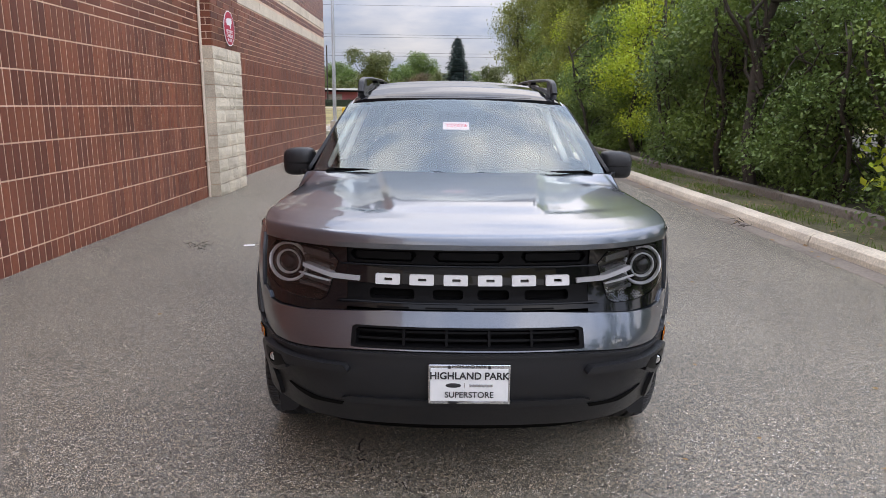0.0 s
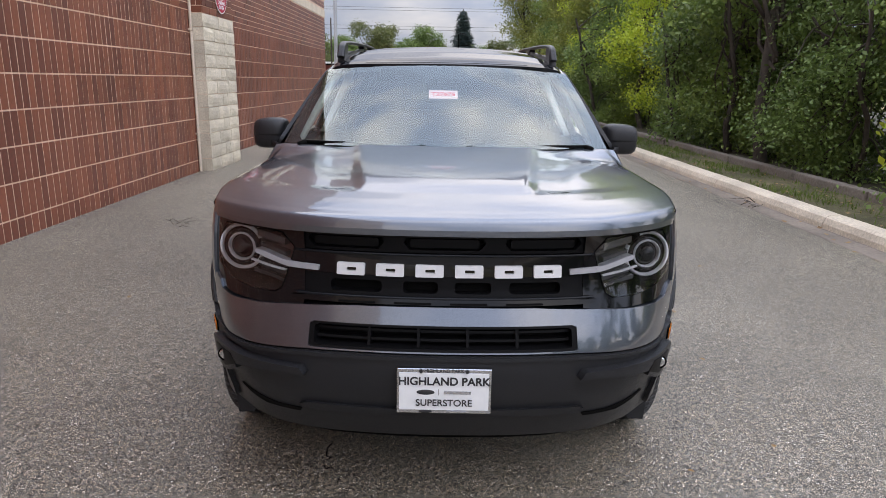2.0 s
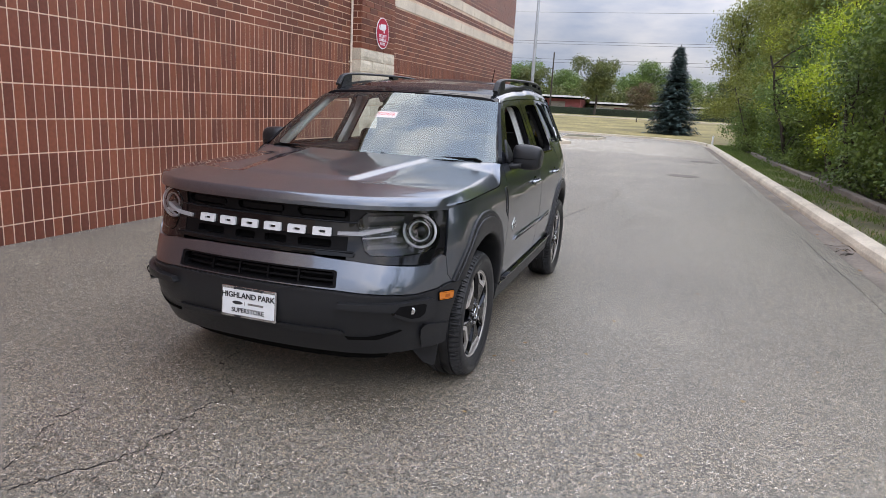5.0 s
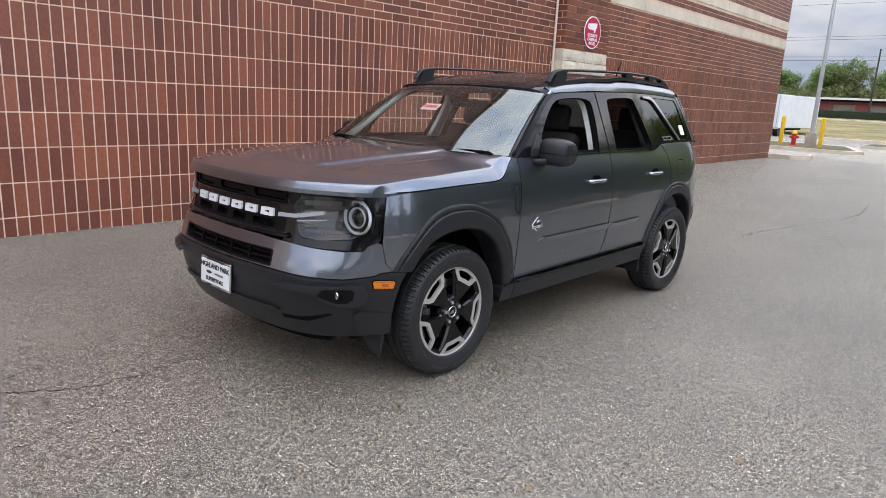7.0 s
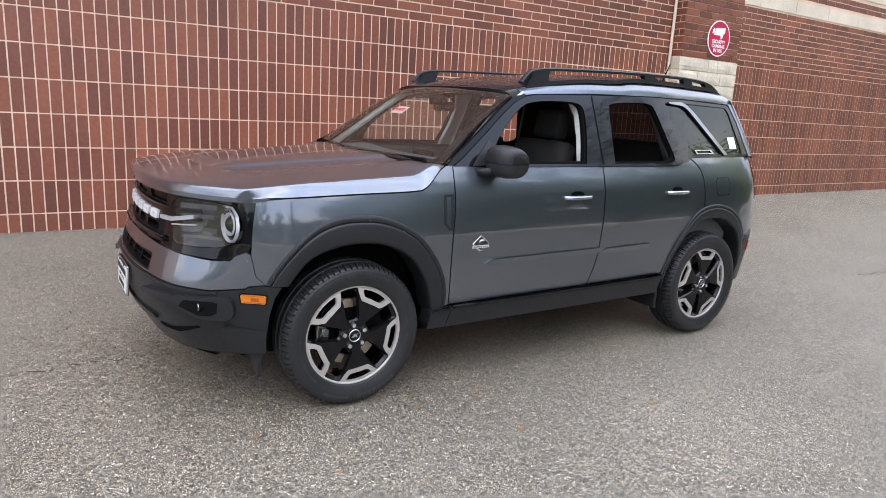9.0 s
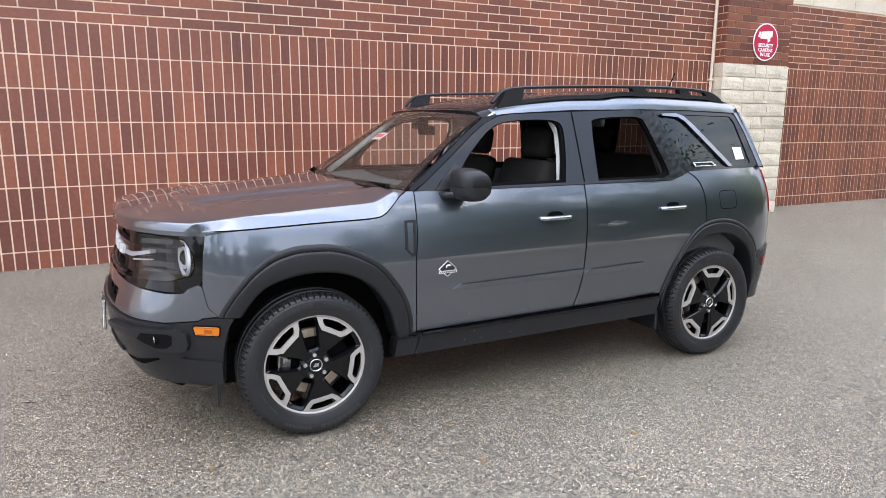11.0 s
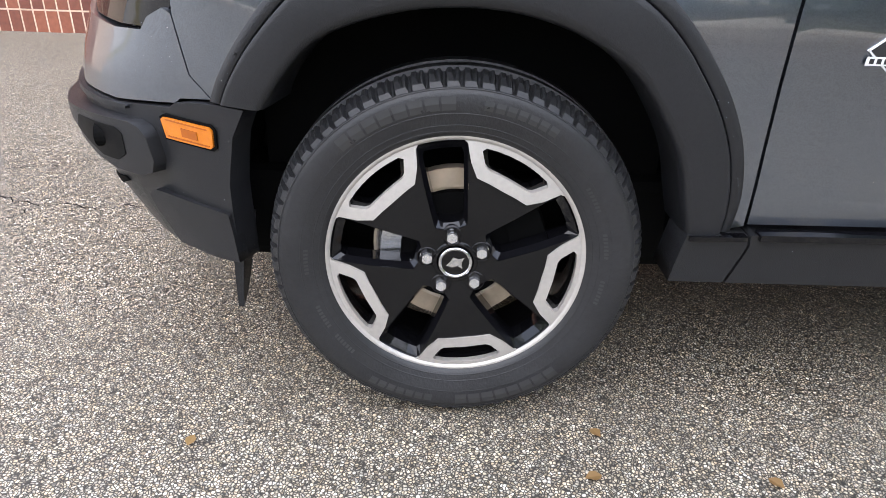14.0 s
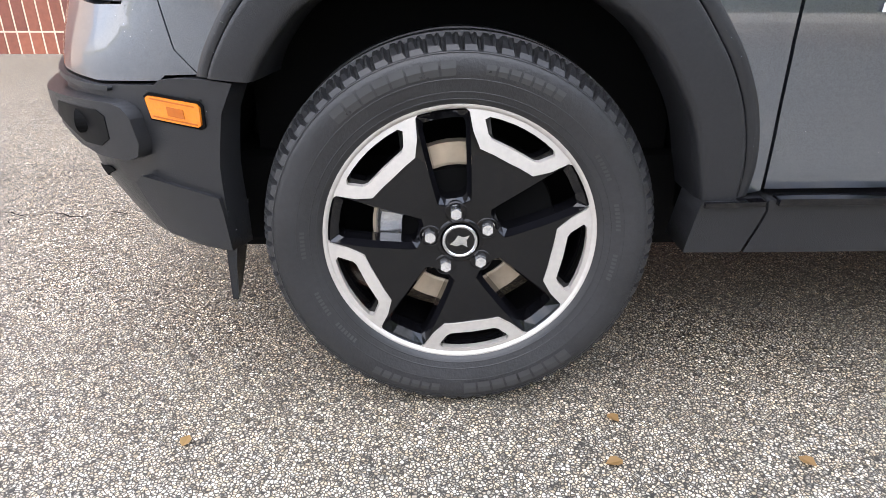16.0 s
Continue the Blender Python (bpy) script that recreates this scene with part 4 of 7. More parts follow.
part("bright_line", edge_rod(0.50, 0.964, -0.010, 0.0045), M_roof, grille, "gloss black edge of the centre bar", smooth=True)
part("bright_line", edge_rod(0.49, 0.8275, 0.004, 0.0055), M_roof, grille, smooth=True)
part("bright_line", edge_rod(0.49, 1.0285, -0.014, 0.003), M_roof, grille, smooth=True)
slots = [rrect(x0, x1, 0.838, 0.876, 0.012) for x0, x1 in ((-0.375, -0.205), (-0.135, -0.02), (0.035, 0.155), (0.215, 0.385))]
part("lower_bar", slab([(-0.50, 0.894), (0.50, 0.894), (0.48, 0.822), (-0.48, 0.822)], -0.014, 0.035, holes=slots), M_grille, grille, smooth=True)
part("lip", slab([(-0.50, 0.820), (-0.40, 0.826), (0.40, 0.826), (0.50, 0.820), (0.49, 0.808), (-0.49, 0.808)], 0.008, 0.05), M_wheel_black, grille, "gloss black lip under the grille", smooth=True)
for x0 in (-0.34, -0.16, 0.02, 0.20):
    part("lip_slot", slab(rrect(x0, x0 + 0.12, 0.810, 0.816, 0.002), 0.0105, 0.002), M_matte, grille)

# six white block emblems
for i in range(6):
    x0 = -0.352 + i * 0.1290
    w, h = 0.092, 0.0195
    z = 0.914
    holes = [rrect(x0 + 0.032, x0 + 0.064, z - 0.006, z + 0.006, 0.003)]
    part("block_emblem", slab(rrect(x0, x0 + w, z - h, z + h, 0.004), 0.001, 0.012, holes=holes), M_emblem, grille)


def ring(bm, c, n, r0, r1, a0, a1, d, segs=40):
    """A flat-topped ring segment of depth d, facing n."""
    q = n.to_track_quat("Z", "Y").to_matrix()
    rows = []
    for i in range(segs + 1):
        a = radians(a0 + (a1 - a0) * i / segs)
        e = q @ Vector((math.cos(a), math.sin(a), 0))
        rows.append([bm.verts.new(c + e * r + n * h) for r, h in ((r0, 0), (r0 + 0.003, d), (r1 - 0.003, d), (r1, 0))])
    for p, s in zip(rows, rows[1:]):
        for j in range(3):
            bm.faces.new((p[j], p[j + 1], s[j + 1], s[j]))
    return bm


for s in (1, -1):
    lamp = part("headlamp", panel(lens_pts(s), sunk(0.165), step=0.04, depth=0.0), M_lamp_back, car, "clear headlamp with a pale ring light", smooth=True)
    c = Vector((s * 0.737, -0.548, 0.918))
    n = Vector((s * 0.17, -0.98, 0.03)).normalized()
    part("lamp_wall", panel(lens_pts(s), sunk(0.012), holes=[[(u * 0.985 + s * 0.0105, z * 0.97 + 0.0275) for u, z in lens_pts(s)]], step=0.06, depth=0.15), M_matte, lamp, smooth=True)
    part("ring_light", ring(bmesh.new(), c, n, 0.073, 0.086, -205 if s > 0 else 25, 115 if s > 0 else 345, 0.012), M_drl, lamp, smooth=True)
    part("ring_base", ring(bmesh.new(), c - n * 0.01, n, 0.050, 0.066, 0, 360, 0.016), M_gloss, lamp, smooth=True)
    part("bezel", ring(bmesh.new(), c - n * 0.004, n, 0.044, 0.054, 0, 360, 0.016), M_drl, lamp, smooth=True)
    bm = bmesh.new()
    bmesh.ops.create_uvsphere(bm, u_segments=24, v_segments=12, radius=0.043, matrix=Matrix.Translation(c - n * 0.018))
    part("projector", bm, M_gloss, lamp, smooth=True)
    # pale bar that runs from the ring to the grille, and a reflector beneath
    q0 = [(at_x(x), z) for x, z in ((0.415, 0.902), (0.52, 0.905), (0.62, 0.926), (0.652, 0.933), (0.652, 0.947), (0.62, 0.944), (0.53, 0.924), (0.415, 0.919))]
    part("light_bar", panel([(s * u, z) for u, z in q0], sunk(0.002), step=0.04, depth=0.03), M_lamp_bar, lamp, smooth=True)
    q0 = [(at_x(x), z) for x, z in ((0.53, 0.890), (0.60, 0.897), (0.665, 0.905), (0.665, 0.910), (0.60, 0.902), (0.53, 0.895))]
    part("light_guide", panel([(s * u, z) for u, z in q0], sunk(0.0), step=0.04, depth=0.01), M_lamp_bar, lamp, smooth=True)
    # dim reflector bars that lean back from the grille to the ring
    for z0, z1, x1, y1 in ((0.968, 0.992, 0.668, -0.592), (0.860, 0.884, 0.668, -0.592), (0.832, 0.846, 0.690, -0.580), (0.926, 0.944, 0.655, -0.600)):
        bm = bmesh.new()
        hull_loft(bm, [[(s * x, y, z0), (s * (x - 0.012), y + 0.03, z0), (s * (x - 0.012), y + 0.03, z1), (s * x, y, z1)] for x, y in ((0.540, -0.722), (0.60, -0.655), (x1, y1))])
        part("reflector", bm, M_bar_dim, lamp)
    part("lens", panel(lens_pts(s), sunk(0.006), step=0.03, depth=0.0), M_lens, lamp, smooth=True).visible_shadow = False

# ---- car: bonnet ----
SEAM_Y, SEAM_Z = [p[0] for p in SEAM], [p[1] for p in SEAM]
CROWN = np.polyfit([-0.88, -0.70, -0.5, -0.25, 0.0, 0.25, 0.5], [1.092, 1.108, 1.126, 1.150, 1.172, 1.192, 1.205], 3)
ROLL_D = np.linspace(0, 0.30, 601)                     # how the front edge rolls over, by distance from the nose
ROLL_H = np.interp(ROLL_D, [0, 0.006, 0.014, 0.022, 0.03, 0.05, 0.09, 0.14, 0.20], [0, 0.34, 0.62, 0.77, 0.82, 0.86, 0.92, 0.97, 1.0])
ROLL_S = np.convolve(np.pad(ROLL_H, 45, "edge"), np.hanning(91) / np.hanning(91).sum(), "valid")
ROLL_W = np.clip((ROLL_D - 0.018) / 0.03, 0, 1)
ROLL_H = ROLL_H * (1 - ROLL_W) + ROLL_S * ROLL_W


def bonnet(a, b, depth=0.0):
    """a: -1 to 1 across, b: 0 at the nose to 1 at the windscreen."""
    e = abs(a)
    # edge of the bonnet over the wing
    ye = -0.474 + b * (0.495 + 0.474)
    ze = float(np.interp(ye, SEAM_Y, SEAM_Z))
    pe = body(at_y(ye), ze)
    y_front_mid, y_rear_mid = -0.862, 0.325
    # lateral place and the section's fall towards the edge
    fc, gc = 0.968 - 0.038 * b, 0.40 + 0.05 * b          # the shoulder crease, narrower towards the nose
    s = min(e / 0.84, 1)
    f = fc * s * (1.06 - 0.06 * s) if e < 0.84 else fc + (1 - fc) * (e - 0.84) / 0.16
    g = gc * s ** 2.6 if e < 0.84 else gc + (1 - gc) * ((e - 0.84) / 0.16) ** 1.15
    x_edge = pe.x
    x = f * x_edge
    yf = float(np.interp(x, PLAN[:150, 0], PLAN[:150, 1])) - 0.012
    yr = y_rear_mid + (0.495 - y_rear_mid) * (x / 0.845) ** 2
    if e > 0.84:
        k = (e - 0.84) / 0.16
        yf = yf * (1 - k) + -0.474 * k
        yr = yr * (1 - k) + 0.495 * k
    y = yf + b * (yr - yf)
    crown = float(np.polyval(CROWN, y))
    # raised middle, wider to the rear, and shallow troughs beside it
    d_front = y - yf
    half = 0.30 + 0.14 * (y + 0.6)
    t = min(max((half - x) / 0.055 + 0.5, 0), 1)
    start = min(max((d_front - 0.29) / 0.10, 0), 1)
    start = start * start * (3 - 2 * start)
    crown += 0.015 * start * (t * t * (3 - 2 * t)) - 0.004 * start
    tr = max(0, 1 - abs(x - half - 0.10) / 0.10)
    crown -= 0.008 * start * tr * tr * (3 - 2 * tr)
    z = crown + (ze - crown) * g
    ez = 1.052 + (0.0 if e < 0.5 else -0.004 * (e - 0.5) / 0.5)
    z = ez + (z - ez) * float(np.interp(d_front * (1 - 0.7 * max(0.0, (e - 0.84) / 0.16)), ROLL_D, ROLL_H))
    return Vector((math.copysign(x, a), y - (0.010 * math.sin(math.pi * min(d_front / 0.06, 1)) if d_front < 0.06 else 0) * (1 - g), z - depth))


def sheet(skin, na, nb, a0=-1.0, a1=1.0, b0=0.0, b1=1.0, depth=0.02, edges=(1, 1, 1, 1), curve_b=1.0):
    """A regular sheet over a skin with turned-down edges."""
    bm = bmesh.new()
    ps = [[(a0 + (a1 - a0) * i / na, b0 + (b1 - b0) * (j / nb) ** curve_b) for i in range(na + 1)] for j in range(nb + 1)]
    g = [[bm.verts.new(skin(*p)) for p in row] for row in ps]
    for j in range(nb):
        for i in range(na):
            bm.faces.new((g[j][i], g[j][i + 1], g[j + 1][i + 1], g[j + 1][i]))
    bm.normal_update()
    f0 = bm.faces[:][len(bm.faces) // 2]
    pa, pb = ps[nb // 2][na // 2]
    if f0.normal.dot(skin(pa, pb, 0.0) - skin(pa, pb, 0.01)) < 0:
        bmesh.ops.reverse_faces(bm, faces=bm.faces)
    if depth:
        loop = [(0, i) for i in range(na + 1)] + [(j, na) for j in range(1, nb + 1)] + [(nb, i) for i in range(na - 1, -1, -1)] + [(j, 0) for j in range(nb - 1, 0, -1)]
        t = [bm.verts.new(g[j][i].co) for j, i in loop]
        l = [bm.verts.new(skin(*ps[j][i], depth)) for j, i in loop]
        for i in range(len(loop)):
            k = (i + 1) % len(loop)
            bm.faces.new((t[i], l[i], l[k], t[k]))
    return bm


both("bonnet_gap", panel(uz([(y, z + 0.0035) for y, z in SEAM] + [(y, z - 0.0035) for y, z in SEAM[::-1]]), proud(0.0012), step=0.06, depth=0.0), M_matte, car)
part("bonnet", sheet(bonnet, 150, 90, curve_b=1.5), M_paint, car, "painted bonnet with a raised middle", smooth=True)
part("bonnet_lip", panel(full_outline(up([(0.0, 1.046), (0.5, 1.043), (0.80, 1.040)]) + uz([(-0.484, 1.040), (-0.480, 1.052)]) + up([(0.80, 1.056), (0.5, 1.056), (0.0, 1.058)])), sunk(0.006), step=0.05, depth=0.05), M_gloss, car, smooth=True)

# ---- car: windscreen, roof ----


def screen(a, b, depth=0.0):
    e = abs(a)
    x = (0.836 - 0.150 * b) * a
    yb, yt = 0.340 + 0.165 * e * e, 0.940 + 0.095 * e * e
    zb, zt = 1.190, 1.602 - 0.032 * e * e
    bow = 0.018 * math.sin(math.pi * b)
    return Vector((x, yb + (yt - yb) * b - bow * 0.6 + depth * 0.7, zb + (zt - zb) * b + bow * 0.8 - depth * 0.7))


ws = part("windscreen", sheet(screen, 40, 24, -0.985, 0.985, 0.012, 0.985, depth=0.0), M_glass, car, "sloping clear windscreen reflecting the clouds", smooth=True)
ws.visible_shadow = False


def screen_in(a, b, depth=0.0):
    return screen(a, b, depth + 0.006)


fr_outer = [(-0.992, 0.005), (-0.5, 0.005), (0, 0.005), (0.5, 0.005), (0.992, 0.005), (0.992, 0.5), (0.992, 0.992), (0.5, 0.992), (0, 0.992), (-0.5, 0.992), (-0.992, 0.992), (-0.992, 0.5)]
fr_inner = [(-0.885, 0.06), (-0.5, 0.065), (0, 0.065), (0.5, 0.065), (0.885, 0.06), (0.91, 0.10), (0.915, 0.86), (0.89, 0.915), (0.35, 0.93), (0.26, 0.92), (0.17, 0.80), (-0.17, 0.80), (-0.26, 0.92), (-0.35, 0.93), (-0.89, 0.915), (-0.915, 0.86), (-0.91, 0.10)]
part("glass_border", panel(fr_outer, screen_in, [fr_inner], step=0.08, depth=0.0), M_gloss, ws, "black printed border", smooth=True)
part("camera_housing", box(-0.06, 0.06, 0.93, 1.0, 1.49, 1.545, 0.01), M_matte, ws)
part("sticker", sheet(lambda a, b, d=0: screen_in(a, b, 0.004), 6, 3, -0.125, 0.080, 0.550, 0.655, depth=0.0), M_sticker, ws, "white sticker with red number")
sm = screen_in(-0.022, 0.600)
lettering("T27676", 0.041, M_sticker_red, ws, Matrix.Translation(sm) @ pose(0, 0, 0, 34, 0, 0), fat=0.0008)
both("wiper", add_cyl(add_cyl(bmesh.new(), (0.10, 0.365, 1.203), (0.70, 0.462, 1.208), 0.007, 0.007, 8), (0.70, 0.462, 1.208), (0.74, 0.45, 1.19), 0.012, 0.014, 8), M_matte, car)
cowl = part("cowl", sheet(lambda a, b, d=0: Vector((0.80 * a, 0.295 + 0.165 * abs(a) ** 2 + 0.09 * b, 1.170 + 0.024 * b - d)), 24, 3, depth=0.03), M_matte, car, smooth=True)


def roof_z(y):
    return float(np.interp(y, [0.935, 1.07, 1.3, 1.6, 1.93, 1.99, 2.3, 2.9, 3.05, 3.12], [1.570, 1.612, 1.653, 1.684, 1.696, 1.714, 1.720, 1.704, 1.686, 1.660]))


def roof(a, b, depth=0.0):
    e = abs(a)
    y0, y1 = 0.948 + 0.095 * e * e, 3.14 - 0.06 * e ** 3
    y = y0 + b * (y1 - y0)
    xe = glasshouse(min(max(y, 1.0), 3.1), 1.632).x - 0.004
    x = xe * float(np.interp(e, [0, 0.6, 0.8, 0.9, 0.96, 1.0], [0, 0.66, 0.86, 0.945, 0.985, 1.0]))
    top = roof_z(y) + 0.032 * (1 - (x / xe) ** 2)
    edge = float(np.interp(y, [1.0, 1.13, 1.22, 1.65, 2.2, 2.62, 3.1], [1.535, 1.572, 1.582, 1.606, 1.617, 1.615, 1.603]))
    g = float(np.interp(e, [0, 0.6, 0.8, 0.9, 0.96, 1.0], [0, 0.02, 0.10, 0.32, 0.66, 1.0]))
    z = top + (edge - top) * g
    return Vector((math.copysign(x, a), y, z - depth))


part("roof", sheet(roof, 56, 60, depth=0.02), M_roof, car, "gloss black roof, stepped up over the rear seats", smooth=True)
both("cant_rail", sheet(lambda a, b, d=0: roof(a, b) + Vector((0.0016, 0, 0.0016)), 8, 50, 0.885, 1.0, 0.035, 1.0, depth=0.0), M_paint, car, "painted roof side rail")
part("roof_panel_gap", sheet(lambda a, b, d=0: roof(a * 0.62, 0.012 + b * 0.004) + Vector((0, 0, 0.002)), 20, 1, depth=0.0), M_gloss, car)
part("headliner", sheet(lambda a, b, d=0: roof(a * 0.97, 0.01 + 0.97 * b, 0.035), 20, 16, depth=0.0), M_headliner, car, smooth=True)
# front edge of the roof over the windscreen, with the pillars
both("windscreen_pillar", panel([(0.538, 1.192), (0.60, 1.232), (0.80, 1.392), (0.93, 1.500), (1.03, 1.572), (1.12, 1.612), (1.12, 1.628), (1.03, 1.602), (0.93, 1.532), (0.78, 1.412), (0.58, 1.252), (0.51, 1.198)], lambda y, z, d=0: glasshouse(y, z, d) + Vector((0.004, 0, 0)), step=0.05, depth=0.022), M_roof, car, "gloss black windscreen pillar")

# ---- car: side glass ----
FW = arc([(0.80, 1.197), (0.845, 1.318), (0.95, 1.438), (1.06, 1.534), (1.15, 1.574), (1.30, 1.587), (1.45, 1.584), (1.53, 1.566), (1.550, 1.51), (1.525, 1.35), (1.485, 1.197)], 4)
RW = arc([(1.722, 1.197), (1.740, 1.38), (1.765, 1.545), (1.79, 1.578), (1.90, 1.589), (2.04, 1.591), (2.145, 1.584), (2.185, 1.545), (2.245, 1.37), (2.285, 1.245), (2.265, 1.215), (2.21, 1.198)], 4)
DLO = [(0.55, 1.190), (0.61, 1.232), (0.81, 1.392), (0.94, 1.500), (1.04, 1.572), (1.13, 1.612), (1.22, 1.624), (1.65, 1.630), (2.20, 1.632), (2.62, 1.630), (3.02, 1.618), (3.06, 1.60), (3.10, 1.50), (3.15, 1.26), (3.10, 1.244), (2.47, 1.236), (2.40, 1.21), (2.33, 1.194), (1.62, 1.190)]
QW = [(2.30, 1.600), (2.50, 1.607), (3.00, 1.598), (3.03, 1.56), (3.085, 1.275), (3.06, 1.262), (2.52, 1.258), (2.46, 1.30)]
both("window_frame", panel(DLO, glasshouse, [FW, RW, QW], step=0.06, depth=0.035), M_gloss, car, "gloss black window surround")
for s in (1, -1):
    def flip(bm, s=s):
        return bm if s > 0 else mirrored(bm)
    q = part("quarter_glass", flip(panel(QW, lambda y, z, d=0: glasshouse(y, z, d + 0.006), step=0.06, depth=0.0)), M_dark_glass, car, "dark privacy glass", smooth=True)
    part("pillar_blade", flip(panel([(2.335, 1.612), (2.47, 1.617), (2.53, 1.598), (2.60, 1.545), (2.885, 1.262), (2.845, 1.258), (2.53, 1.565), (2.48, 1.590), (2.34, 1.600)], lambda y, z, d=0: glasshouse(y, z, d - 0.012), step=0.06, depth=0.02)), M_paint, car, "slanting painted pillar trim", smooth=True)
    part("vent_trim", flip(panel([(2.515, 1.292), (2.70, 1.294), (2.735, 1.266), (2.53, 1.264)], lambda y, z, d=0: glasshouse(y, z, d - 0.006), holes=[[(2.53, 1.287), (2.69, 1.288), (2.715, 1.271), (2.54, 1.269)]], step=0.06, depth=0.01)), M_silver, car)
    part("price_tag", flip(panel([(2.95, 1.30), (3.035, 1.302), (3.03, 1.385), (2.945, 1.383)], lambda y, z, d=0: glasshouse(y, z, d + 0.002), step=0.1, depth=0.0)), M_white, q) if s > 0 else None
    # weather strips and frames of the front and rear window
    for nm, loop in (("front_window_seal", FW), ("rear_window_seal", RW)):
        c0 = (sum(p[0] for p in loop) / len(loop), sum(p[1] for p in loop) / len(loop))
        inner = [(c0[0] + (y - c0[0]) * 0.955, c0[1] + (z - c0[1]) * 0.94) for y, z in loop]
        part(nm, flip(panel(loop, lambda y, z, d=0: glasshouse(y, z, d + 0.012), [inner], step=0.08, depth=0.03)), M_matte, car, smooth=True)
    part("belt_seal", flip(panel([(0.78, 1.184), (2.32, 1.190), (2.32, 1.204), (0.78, 1.200)], lambda y, z, d=0: glasshouse(y, z, d - 0.004), step=0.1, depth=0.03)), M_gloss, car, smooth=True)
    # door pillar covers
    part("door_pillar_gap", flip(panel([(1.614, 1.19), (1.622, 1.19), (1.642, 1.628), (1.634, 1.628)], lambda y, z, d=0: glasshouse(y, z, d - 0.002), step=0.1, depth=0.0)), M_matte, car)

# ---- car: mirrors, handles, badges, rack ----


def mirror_shell(grow=0.0, cut=0.0):
    """The rounded shell of a door mirror, the nose forward; cut: keeps only what is above that height."""
    rings = []
    for x, s in ((0.872, 0.62), (0.882, 0.84), (0.905, 0.95), (0.935, 0.99), (0.97, 1.0), (1.005, 0.975), (1.028, 0.91), (1.043, 0.80), (1.051, 0.62)):
        ring_pts = []
        hz = 0.082 * s + grow
        for i in range(32):
            a = 2 * math.pi * i / 32
            ca, sa = math.cos(a), math.sin(a)
            cy = math.copysign(abs(ca) ** 0.6, ca)
            cz = math.copysign(abs(sa) ** 0.62, sa)
            y = 0.80 + 0.10 * (x - 0.868) + (0.088 * s + grow if cy < 0 else 0.052) * cy + 0.035 * (1 - s)
            ring_pts.append((x + (grow if x > 0.95 else -grow), y, max(1.226 + hz * cz - 0.012 * (x - 0.87) / 0.2, cut)))
        rings.append(ring_pts)
    return hull_loft(bmesh.new(), rings)


